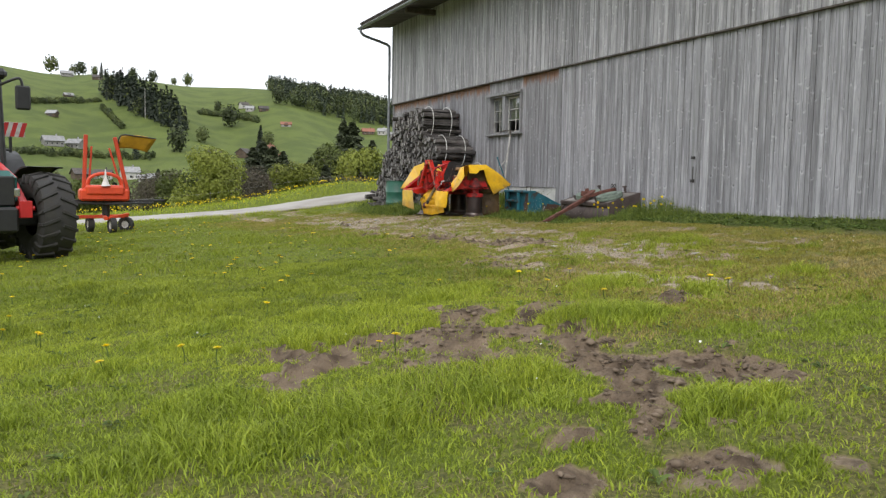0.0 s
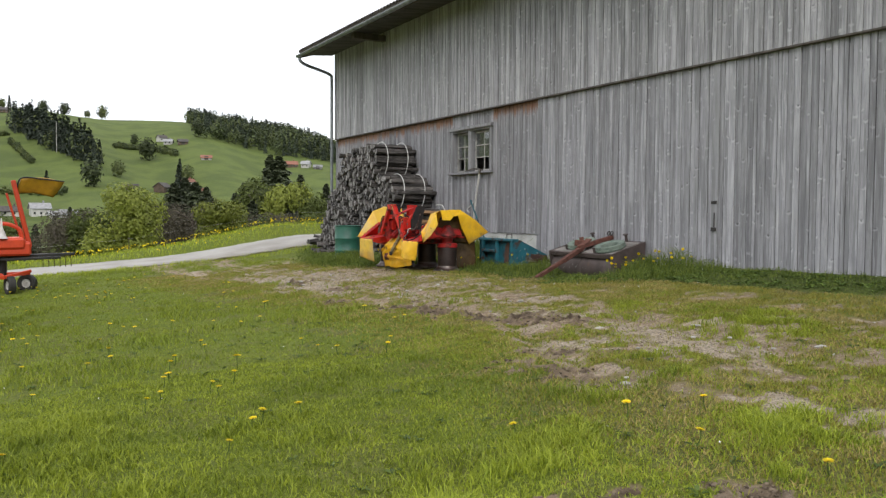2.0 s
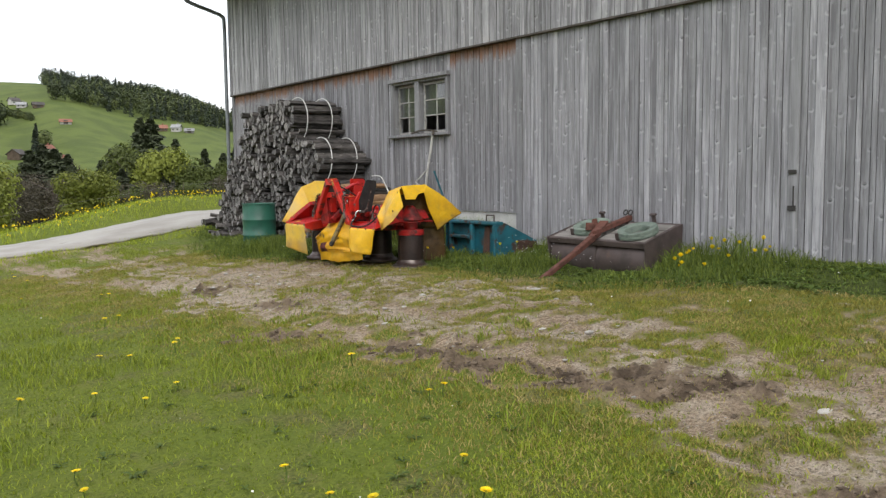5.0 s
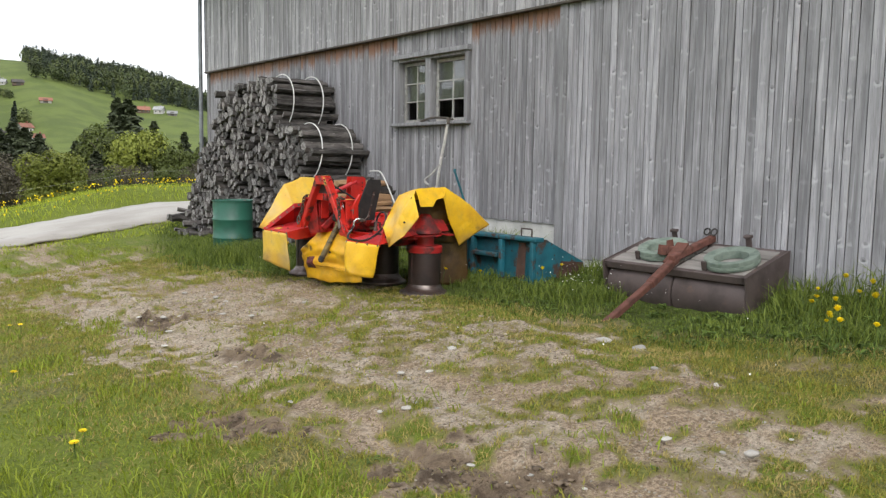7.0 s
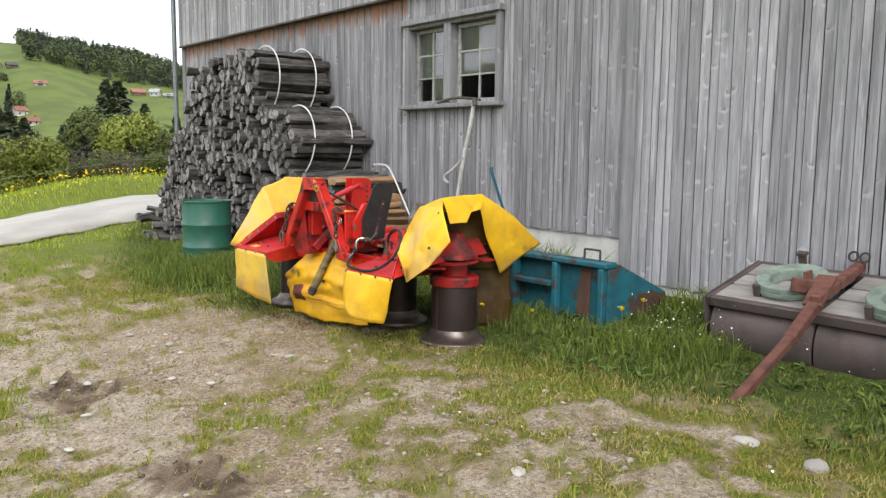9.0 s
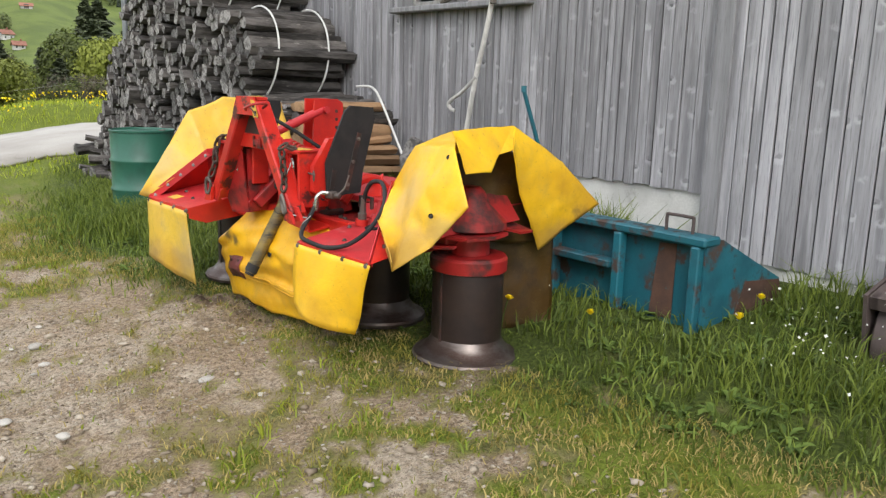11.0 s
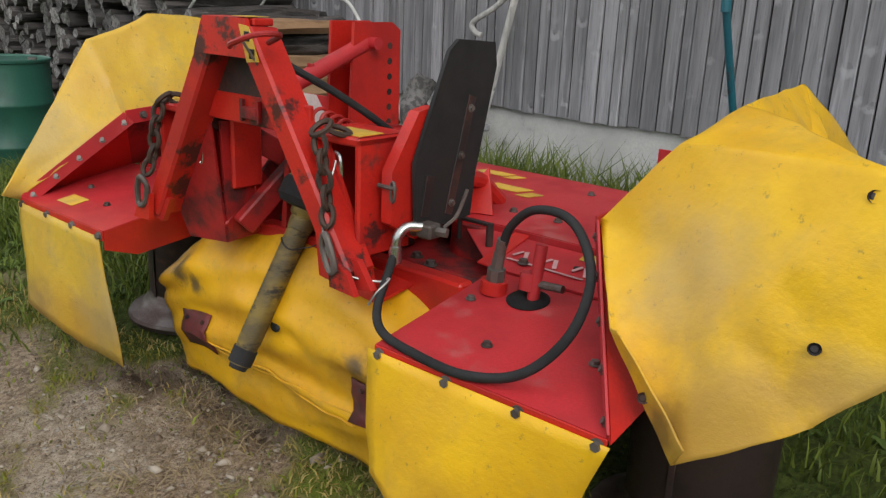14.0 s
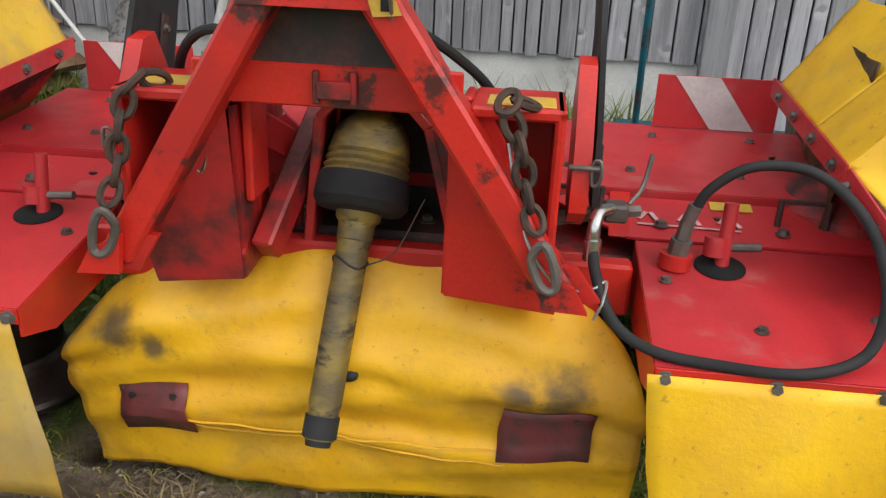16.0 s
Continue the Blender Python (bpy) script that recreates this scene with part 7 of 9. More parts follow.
for kind, az, el, r, wd in (
        ("bright", 7.9, 1.8, 60, 1.3), ("round", 13.7, 0.95, 57, 1.25), ("dark2", 10.6, 2.1, 92, 1.1), ("dark", 11.3, 2.5, 95, 1.2), ("dark2", 11.9, 2.2, 90, 1.2), ("dark", 12.6, 1.9, 92, 1.2), ("dark2", 12.3, 1.2, 84, 1.2),
        ("dark", 15.0, 2.2, 102, 0.9), ("mid", 15.6, 2.5, 100, 1.0), ("mid", 15.9, 2.0, 96, 1.0), ("dark", 16.7, 4.1, 100, 1.0), ("dark2", 17.3, 4.0, 101, 1.1), ("dark2", 17.0, 3.0, 97, 1.2), ("dark2", 15.5, 1.0, 86, 1.2),
        ("round", 17.9, 2.0, 93, 1.0), ("dark", 18.7, 2.8, 98, 1.0), ("mid", 19.3, 1.5, 92, 1.1), ("dark", 20.4, 2.2, 98, 1.0), ("dark2", 21.5, 1.9, 96, 1.0), ("dark2", 22.3, 2.2, 98, 1.1), ("dark", 23.1, 2.8, 100, 1.0)):
    set_tree(kind, az, el, r, wd * (1.7 if kind in ("dark", "dark2") else 0.78))
rng = random.Random(87)
for k in range(44):
    az = -4.5 + 36 * (k + rng.random()) / 44
    crest = float(np.interp(az, (-5, 6, 9, 11, 13.3, 15, 17, 18.5, 21, 24, 31), (0.5, 0.6, 1.1, 1.8, 1.3, 2.1, 2.6, 2.1, 1.5, 1.7, 1.5)))
    kind = rng.choice(("dark", "dark2", "bud", "mid", "bud", "mid"))
    set_tree(kind, az, crest - rng.uniform(0.0, 1.2), rng.uniform(88, 104), rng.uniform(0.85, 1.1) * (1.5 if kind in ("dark", "dark2") else 0.8))
rng = random.Random(88)
for k in range(64):
    az = 3.5 + 26 * (k + rng.random()) / 64
    if abs(az - 7.9) < 1.1 or abs(az - 13.7) < 0.9:
        continue
    set_tree(rng.choice(("bud", "bud", "bud", "mid", "bud", "dark2")) if not 9 < az < 13 else rng.choice(("dark2", "bud", "bud")), az, rng.uniform(-0.5, 0.6) + (0.7 if 9.5 < az < 13 else 0), rng.uniform(70, 84), rng.uniform(0.95, 1.3))


# far woods and hedges, each one body of many crowns
def far_woods(name, label, spots, seed, cards=95, fine=1.0):
    q = np.random.RandomState(seed)
    pv, pt, count = {"n": [], "l": [], "b": []}, {"n": [], "l": [], "b": []}, {"n": 0, "l": 0, "b": 0}
    for x, y, h, conifer in spots:
        z = float(ground_h(x, y)) - 0.5
        key = "n" if conifer else ("l" if q.uniform() < 0.6 else "b")
        if conifer:
            c = np.array(spruce_points(q, cards, h, h * 0.42))
            v, t = leaf_cards(c, h * 0.052 * fine, q.randint(1 << 30), 0.5, c * np.array([1, 1, 0]) + np.array([0, 0, h * 0.05]))
        else:
            d = q.normal(size=(cards, 3))
            d /= np.linalg.norm(d, axis=1, keepdims=True)
            c = d * (h * 0.34) * q.uniform(0.35, 1.1, size=(cards, 1)) * np.array([1, 1, 1.25]) + np.array([0, 0, h * 0.47])
            v, t = leaf_cards(c, h * 0.06 * fine, q.randint(1 << 30), 0.7, d + np.array([0, 0, 0.3]))
        pv[key].append(v + np.array([x, y, z]))
        pt[key].append(t + count[key])
        count[key] += len(v)
    woods = thing(name, label, "woods", kind="stuff")
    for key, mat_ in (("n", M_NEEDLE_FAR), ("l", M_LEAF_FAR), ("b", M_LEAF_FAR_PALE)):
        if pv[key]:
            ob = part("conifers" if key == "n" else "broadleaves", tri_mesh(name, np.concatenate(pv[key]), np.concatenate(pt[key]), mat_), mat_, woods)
            tagged(ob, kind="stuff")


# needles lean towards blue: distance haze put into their colour
M_NEEDLE_FAR = leaf_mat("far_spruce_haze", (0.040, 0.054, 0.034), (0.022, 0.032, 0.021), through_light=0.0)
M_LEAF_FAR_PALE = leaf_mat("far_pale_leaves", (0.115, 0.135, 0.042), (0.065, 0.085, 0.028), through_light=0.1)
M_LEAF_FAR = leaf_mat("far_leaves", (0.066, 0.086, 0.030), (0.036, 0.05, 0.02), through_light=0.1)
rng = random.Random(31)


def polar(az, r):
    r, az = r * 1.85, az + 0.4
    return r * math.sin(radians(az)), r * math.cos(radians(az))


def on_slope(az, el):
    """Distance at which the hillside is seen at this height over the horizon."""
    r = 190.0
    while r < 525 and float(ground_h(*polar(az, r))) < 1.5 + 1.85 * r * math.tan(radians(el)):
        r += 3
    return r


spots = []
while len(spots) < 1900:
    az, r = rng.uniform(11.5, 31), rng.uniform(380, 532)
    x, y = polar(az, r)
    low = float(np.interp(az, [11.5, 12.3, 16.7, 18.3, 20.2, 22.8, 31], [6.0, 5.1, 4.05, 3.75, 3.6, 3.15, 2.0])) + rng.gauss(0, 0.06)
    if math.degrees(math.atan2(float(ground_h(x, y)) - 1.5, r * 1.85)) > low:
        spots.append((x, y, rng.uniform(10, 18), rng.random() < (0.75 if float(fbm(np.array(x * 0.012), np.array(y * 0.012), 7)) > 0.47 else 0.3)))
far_woods("hill_forest", "dense mixed forest along the ridge of the hill", spots, 1)
spots = []
for _ in range(230):
    t = rng.random()
    az = 1.3 + 4.6 * t + rng.gauss(0, 0.26)
    x, y = polar(az, on_slope(az, 5.15 - 2.1 * t + rng.gauss(0, 0.12)))
    spots.append((x, y, rng.uniform(13, 26) * (1 - 0.25 * abs(t - 0.4)), rng.random() < 0.93))
far_woods("spruce_belt", "dark belt of spruces running down the hillside", spots, 2)
spots = []
for az, r, h, con in ((-1.9, 520, 17, False), (-0.2, 520, 14, False), (-0.6, 524, 11, False), (0.6, 522, 10, False), (1.0, 520, 12, True), (4.1, 522, 13, False), (5.4, 522, 8, False), (6.3, 523, 14, False), (2.9, 520, 13, False)):
    spots.append((*polar(az, r), h * 1.3, con))
for az, el, h, con in ((9.0, 3.3, 14, False), (5.6, 1.6, 13, False), (11.0, 2.0, 11, True), (11.5, 2.0, 9, False), (12.2, 5.0, 12, False), (7.2, 2.2, 9, False), (3.0, 1.0, 10, True), (8.2, 4.4, 7, False), (10.9, 1.4, 12, True)):
    spots.append((*polar(az, on_slope(az, el)), h * 1.4, con))
far_woods("lone_trees", "scattered small trees on the green hillside and along its ridge", spots, 4, 420, 0.95)
spots = []
for az0, el0, az1, el1 in ((7.0, 4.15, 9.4, 3.9), (9.6, 3.95, 10.8, 3.75), (1.0, 4.2, 2.2, 2.9), (-3.5, 4.3, 0.9, 4.6), (-4.5, 1.2, 4.0, 1.0)):
    for k in range(60):
        t = k / 59
        az = az0 + (az1 - az0) * t + rng.gauss(0, 0.04)
        spots.append((*polar(az, on_slope(az, el0 + (el1 - el0) * t + rng.gauss(0, 0.03))), rng.uniform(3.0, 6.5), False))
far_woods("hedgerow", "hedges and single trees on the hillside", spots, 3, 150, 1.4)

# ---- farmhouses on the hill ----
M_HOUSE = surface("white_render", (0.50, 0.49, 0.47), (0.38, 0.37, 0.35), 0.85, stain=0.5, bump=0)
M_HOUSE_WOOD = surface("brown_house_wood", (0.12, 0.085, 0.06), (0.075, 0.055, 0.042), 0.85, stain=0.6, bump=0)
M_HOUSE_GREY = surface("grey_house_wood", (0.25, 0.245, 0.235), (0.17, 0.165, 0.16), 0.85, stain=0.6, bump=0)
M_ROOF_RED = surface("red_roof_tiles", (0.26, 0.11, 0.075), (0.18, 0.085, 0.06), 0.85, stain=0.8, bump=0)
M_ROOF_GREY = surface("grey_roof", (0.30, 0.30, 0.305), (0.21, 0.21, 0.215), 0.8, stain=0.8, bump=0)
M_ROOF_DARK = surface("dark_roof", (0.085, 0.075, 0.07), (0.055, 0.05, 0.048), 0.85, stain=0.8, bump=0)
M_PANE_DARK = plain("dark_window_pane", (0.03, 0.033, 0.037), 0.15)


def house(label, az, el, w, d, h, turn, wall, roof, windows=True):
    r = 215.0
    while r < 560 and float(ground_h(*polar(az, r))) < 1.5 + 1.85 * r * math.tan(radians(el - 0.15)):
        r += 2
    x, y = polar(az, r)
    w, d, h = w * 0.70, d * 0.70, h * 0.72
    hs = thing("farmhouse", label, "house", x, y, float(ground_h(x, y)) - 0.6, -az + turn, group="farms on the hill")
    part("wall", Shape().box((-w / 2, -d / 2, 0), (w / 2, d / 2, h), 0.05).plate([(-w / 2, -d / 2, h), (-w / 2, d / 2, h), (-w / 2, 0, h + d * 0.36)], 0.2).plate([(w / 2, -d / 2, h), (w / 2, d / 2, h), (w / 2, 0, h + d * 0.36)], 0.2), wall, hs)
    o = 0.7
    for s in (1, -1):
        part("roof", Shape().plate([(-w / 2 - o, s * (d / 2 + o), h - o * 0.72), (w / 2 + o, s * (d / 2 + o), h - o * 0.72), (w / 2 + o, 0, h + d * 0.36 + 0.1), (-w / 2 - o, 0, h + d * 0.36 + 0.1)], 0.25), roof, hs)
    if windows:
        n = max(2, int(w / 2.6))
        for row in range(1 if h < 4.5 else 2):
            for k in range(n):
                u = -w / 2 + (k + 0.5) * w / n
                wn = part("window", Shape().box((u - 0.55, -d / 2 - 0.06, 1.1 + row * 2.7), (u + 0.55, -d / 2 + 0.02, 2.4 + row * 2.7), 0.02), M_HOUSE, hs)
                part("pane", Shape().box((u - 0.45, -d / 2 - 0.09, 1.2 + row * 2.7), (u + 0.45, -d / 2 - 0.05, 2.3 + row * 2.7), 0.0), M_PANE_DARK, wn)
        part("chimney", Shape().box((w * 0.15, -0.35, h + d * 0.2), (w * 0.15 + 0.7, 0.35, h + d * 0.36 + 1.2), 0.03), roof, hs)
    else:
        part("door", Shape().box((-1.4, -d / 2 - 0.08, 0.2), (1.4, -d / 2 + 0.02, 3.0), 0.02), M_ROOF_DARK, hs)


for row in (("small grey hay barn on the meadow", -0.95, 5.0, 9, 6, 3, 20, M_HOUSE_WOOD, M_ROOF_GREY, False), ("small grey hay barn with pale roof", -1.9, 3.75, 9, 7, 4, -30, M_HOUSE_WOOD, M_ROOF_GREY, False),
            ("large farm with pale grey roofs", -1.9, 1.9, 15, 10, 5, 15, M_HOUSE_GREY, M_ROOF_GREY, True), ("farm building with grey roof", -0.6, 1.8, 12, 9, 5, -35, M_HOUSE_GREY, M_ROOF_GREY, True),
            ("ridge farmhouse with grey roof among trees", -1.0, 6.3, 15, 9, 5, 10, M_HOUSE_GREY, M_ROOF_GREY, True), ("ridge house with dark roof", 0.75, 6.2, 11, 8, 4, -10, M_HOUSE_WOOD, M_ROOF_DARK, True),
            ("farmhouse with dark roof on the slope", 9.9, 4.8, 10, 8, 5, 30, M_HOUSE, M_ROOF_DARK, True), ("white farmhouse on the slope", 10.3, 4.6, 9, 7, 4, -15, M_HOUSE, M_ROOF_GREY, True), ("dark wooden barn on the slope", 11.2, 4.65, 10, 7, 4, 10, M_HOUSE_WOOD, M_ROOF_DARK, False)):
    house(*row)
for row in (("shed with red roof and pale front", 12.7, 3.7, 10, 6, 3, 0, M_HOUSE, M_ROOF_RED, False), ("white farmhouse with red roof", 11.5, 1.85, 10, 8, 5, 35, M_HOUSE, M_ROOF_RED, True), ("dark wooden barn with steep dark roof", 9.9, 1.5, 12, 10, 5, 60, M_HOUSE_WOOD, M_ROOF_DARK, False),
            ("low barn with brown roof", 7.9, 1.6, 12, 8, 3, 5, M_HOUSE_WOOD, M_ROOF_DARK, False), ("farmhouse with red tiled roof by the forest", 18.3, 3.3, 13, 9, 4, 10, M_HOUSE_WOOD, M_ROOF_RED, True), ("white farmhouse by the forest", 19.3, 3.25, 9, 8, 5, -20, M_HOUSE, M_ROOF_GREY, True), ("shed with grey roof by the forest", 20.1, 3.2, 9, 6, 3, 0, M_HOUSE_GREY, M_ROOF_GREY, False), ("white house with red roof above the trees", 12.2, 1.3, 8, 7, 4, 10, M_HOUSE, M_ROOF_RED, True),
            ("white farmhouse at the foot of the hill", 2.6, -0.1, 12, 9, 6, 10, M_HOUSE, M_ROOF_GREY, True), ("white house with grey roof in the valley", 1.0, -0.1, 11, 8, 4, -10, M_HOUSE, M_ROOF_DARK, True), ("grey flat shed in the valley", 4.3, -0.15, 12, 7, 3, 5, M_HOUSE_GREY, M_ROOF_GREY, False), ("white shed in the valley", 3.5, -0.2, 8, 6, 3, 0, M_HOUSE, M_ROOF_GREY, False), ("dark barn in the valley", -0.3, -0.2, 11, 9, 5, 20, M_HOUSE_WOOD, M_ROOF_DARK, False)):
    house(*row)
px, py = polar(3.6, on_slope(3.6, 3.7))
pole = part("utility_pole", Shape().cyl((px, py, float(ground_h(px, py)) - 0.5), (px, py, float(ground_h(px, py)) + 21), 0.24, 0.18, 8), M_HOUSE)
tagged(pole, "tall pale utility pole on the hillside", "pole")

# ---- fence along the road ----
fence = thing("pasture_fence", "thin pasture fence of wooden stakes and wire along the road", "fence")
fl = [(-16 + k * 7.0, float(road_y(-16 + k * 7.0)) + 4.4) for k in range(7)]
tops = []
for x, y in fl:
    z = float(ground_h(x, y))
    part("post", Shape().cyl((x, y, z - 0.3), (x + 0.02, y, z + 0.6), 0.014, 0.012, 8), M_DARKWOOD, fence)
    tops.append((x, y, z + 0.52))
part("wire", Shape().tube(tops, 0.0025, 5, steps=2), M_WIRE, fence)

# ---- tractor ----
M_TYRE = surface("tyre_rubber", (0.030, 0.029, 0.028), (0.05, 0.046, 0.040), 0.8, stain=6, bump=0.2)
M_TEAL = plain("teal_tractor_paint", (0.020, 0.115, 0.10), 0.3)
M_CARRED = plain("loader_red_paint", (0.50, 0.022, 0.024), 0.35)
M_ORANGE = surface("orange_red_paint", (0.60, 0.060, 0.018), (0.48, 0.045, 0.016), 0.4, stain=4, bump=0.05)
M_MUSTARD = surface("mustard_plate", (0.46, 0.25, 0.02), (0.33, 0.18, 0.02), 0.45, stain=5, bump=0.05)
M_DKPLASTIC = plain("black_plastic", (0.018, 0.018, 0.019), 0.5)
M_CABGLASS, cg_nt, cg_b = nodes("tinted_cab_glass")
cg_b.inputs["Base Color"].default_value = (0.55, 0.62, 0.62, 1)
cg_b.inputs["Roughness"].default_value = 0.03
cg_b.inputs["Transmission Weight"].default_value = 0.9


def ag_wheel(parent, x, y, r, w, rim_mat, steer=0.0, lugs=20):
    """A tractor wheel: tyre with slanted lugs, dished rim, hub; axle along local x."""
    m = pose(x, y, r, 0, 0, steer)
    wh = part("wheel", Shape().lathe([(r * 0.42, -w * 0.36), (r * 0.55, -w * 0.46), (r * 0.80, -w * 0.5), (r * 0.92, -w * 0.44), (r * 0.95, 0), (r * 0.92, w * 0.44), (r * 0.80, w * 0.5), (r * 0.55, w * 0.46), (r * 0.42, w * 0.36)], 44, m @ pose(0, 0, 0, 0, 90, 0)), M_TYRE, parent, "worn black tractor tyre")
    sh = Shape()
    for k in range(lugs):
        for s in (1, -1):
            a = 2 * math.pi * (k + (0.5 if s > 0 else 0)) / lugs
            b = a + 0.16
            p = m @ Vector((s * w * 0.03, r * 0.965 * math.cos(a), r * 0.965 * math.sin(a)))
            q = m @ Vector((s * w * 0.49, r * 0.90 * math.cos(b), r * 0.90 * math.sin(b)))
            out = (m.to_3x3() @ Vector((0, math.cos(a), math.sin(a)))).normalized()
            sh.beam(p, q, w * 0.10, r * 0.085, 0.008, up=out)
            e = m @ Vector((s * w * 0.525, r * 0.74 * math.cos(b + 0.03), r * 0.74 * math.sin(b + 0.03)))
            sh.beam(q, e, w * 0.09, r * 0.06, 0.008, up=m.to_3x3() @ Vector((s, 0, 0)))
    part("tread", sh, M_TYRE, wh)
    part("rim", Shape().lathe([(0.0, w * 0.02), (r * 0.16, w * 0.02), (r * 0.20, w * 0.12), (r * 0.34, w * 0.05), (r * 0.40, w * 0.30), (r * 0.45, w * 0.38), (r * 0.45, w * 0.34)], 32, m @ pose(0, 0, 0, 0, 90, 0)), rim_mat, wh, "painted steel rim", thick=0.01)
    return wh


def tractor():
    t = thing("tractor", "teal tractor with red front loader parked on the grass", "tractor", -1.50, 15.35, float(ground_h(-1.3, 15.3)), 20)
    for s in (1, -1):
        ag_wheel(t, s * 0.98, 0.0, 0.77, 0.58, M_CARRED, 3)
        ag_wheel(t, s * 1.0, 2.75, 0.90, 0.62, M_CARRED)
        part("mudguard", Shape().lathe([(0.84, -0.30), (0.87, -0.30), (0.87, 0.30), (0.84, 0.30)], 16, pose(s * 0.98, 0.02, 0.76, 0, 0, 3) @ pose(0, 0, 0, 0, 90, 0), 112, 186), M_DKPLASTIC, t, "black front mudguard")
        part("fender", Shape().lathe([(1.0, -0.33), (1.05, -0.33), (1.05, 0.33), (1.0, 0.33)], 20, pose(s * 0.98, 2.75, 0.90, 0, 90, 0), 120, 260), M_DKPLASTIC, t, "black rear fender")
        bd = part("warning_board", Shape().box((s * 1.12 - 0.24, 2.15, 2.20), (s * 1.12 + 0.24, 2.18, 2.48), 0.004), M_WHITE, t, "white and red striped warning board")
        for q in (-0.2, -0.04, 0.12):
            part("stripe", Shape().plate([(s * 1.12 + q, 2.145, 2.205), (s * 1.12 + q + 0.08, 2.145, 2.205), (s * 1.12 + q + 0.16, 2.145, 2.475), (s * 1.12 + q + 0.08, 2.145, 2.475)], 0.004), M_CARRED, bd)
        part("board_stay", Shape().cyl((s * 1.1, 2.17, 1.9), (s * 1.1, 2.17, 2.21), 0.03, n=8).cyl((s * 0.8, 2.17, 1.95), (s * 1.1, 2.17, 1.95), 0.025, n=8), M_DKPLASTIC, t)
        # loader arm
        arm = part("loader_arm", Shape().beam((s * 0.52, 1.45, 1.75), (s * 0.56, 0.2, 1.35), 0.13, 0.20, 0.02).beam((s * 0.54, 0.26, 1.36), (s * 0.50, -0.55, 0.92), 0.13, 0.19, 0.02), M_CARRED, t, "red front loader arm")
        part("bracket", Shape().box((s * 0.50 - 0.10, -0.64, 0.78), (s * 0.50 + 0.10, -0.50, 1.06), 0.01).cyl((s * 0.50 - 0.14, -0.58, 0.94), (s * 0.50 + 0.14, -0.58, 0.94), 0.04, n=12), M_CARRED, arm)
        part("ram", Shape().cyl((s * 0.54, 1.1, 1.0), (s * 0.56, 0.3, 1.2), 0.045, n=12), M_DKPLASTIC, arm)
        # mirrors
        mr = part("mirror", Shape().box((s * 1.06 - 0.13, 1.20, 2.66), (s * 1.06 + 0.13, 1.28, 3.10), 0.03), M_DKPLASTIC, t, "black wing mirror on a bent arm")
        part("mirror_arm", Shape().tube([(s * 0.74, 1.45, 3.10), (s * 0.92, 1.30, 3.20), (s * 1.02, 1.25, 3.22), (s * 1.06, 1.24, 3.08)], 0.025, 8), M_DKPLASTIC, mr)
        # cab side
        part("pillar", Shape().beam((s * 0.80, 1.50, 1.05), (s * 0.74, 1.55, 3.22), 0.09, 0.09, 0.02).beam((s * 0.86, 2.85, 1.55), (s * 0.76, 2.80, 3.22), 0.09, 0.09, 0.02), M_DKPLASTIC, t)
        part("door_frame", Shape().beam((s * 0.83, 1.62, 1.0), (s * 0.78, 1.66, 3.1), 0.05, 0.07, 0.01).beam((s * 0.84, 1.62, 1.02), (s * 0.88, 2.7, 1.5), 0.05, 0.07, 0.01), M_TEAL, t)
        sg = part("side_glass", Shape().plate([(s * 0.82, 1.64, 1.1), (s * 0.86, 2.75, 1.6), (s * 0.77, 2.72, 3.18), (s * 0.77, 1.62, 3.18)], 0.006), M_CABGLASS, t)
        sg.visible_shadow = False
        part("step", Shape().box((s * 0.72, 1.2, 0.40), (s * 1.0, 1.5, 0.46), 0.01).box((s * 0.72, 1.2, 0.72), (s * 0.98, 1.5, 0.78), 0.01), M_DKPLASTIC, t)
        part("headlight", Shape().box((s * 0.30 - 0.12, -0.63, 1.12), (s * 0.30 + 0.12, -0.60, 1.26), 0.02), M_CHROME, t)
    part("bonnet", Shape().box((-0.42, -0.60, 0.95), (0.42, 1.5, 1.55), 0.12), M_TEAL, t, "teal bonnet")
    part("grille", Shape().box((-0.34, -0.64, 0.98), (0.34, -0.59, 1.46), 0.03), M_DKPLASTIC, t)
    part("chassis", Shape().box((-0.36, -0.75, 0.55), (0.36, 3.1, 0.96), 0.04).box((-0.9, -0.12, 0.62), (0.9, 0.12, 0.84), 0.04).box((-0.9, 2.6, 0.75), (0.9, 2.9, 1.05), 0.05), M_DKPLASTIC, t)
    part("cab_roof", Shape().box((-0.86, 1.35, 3.20), (0.86, 3.05, 3.40), 0.07), M_DKPLASTIC, t, "dark cab roof")
    wsg = part("windscreen", Shape().plate([(-0.78, 1.50, 1.5), (0.78, 1.50, 1.5), (0.72, 1.56, 3.2), (-0.72, 1.56, 3.2)], 0.006), M_CABGLASS, t)
    wsg.visible_shadow = False
    part("seat", Shape().box((-0.25, 2.2, 1.3), (0.25, 2.65, 1.45), 0.05).box((-0.25, 2.6, 1.4), (0.25, 2.75, 2.05), 0.06), M_DKPLASTIC, t)
    part("cab_floor", Shape().box((-0.8, 1.5, 0.96), (0.8, 2.9, 1.06), 0.02), M_DKPLASTIC, t)
    part("exhaust", Shape().cyl((-0.62, 1.36, 1.2), (-0.62, 1.36, 3.2), 0.06, n=14), M_DKPLASTIC, t)


tractor()


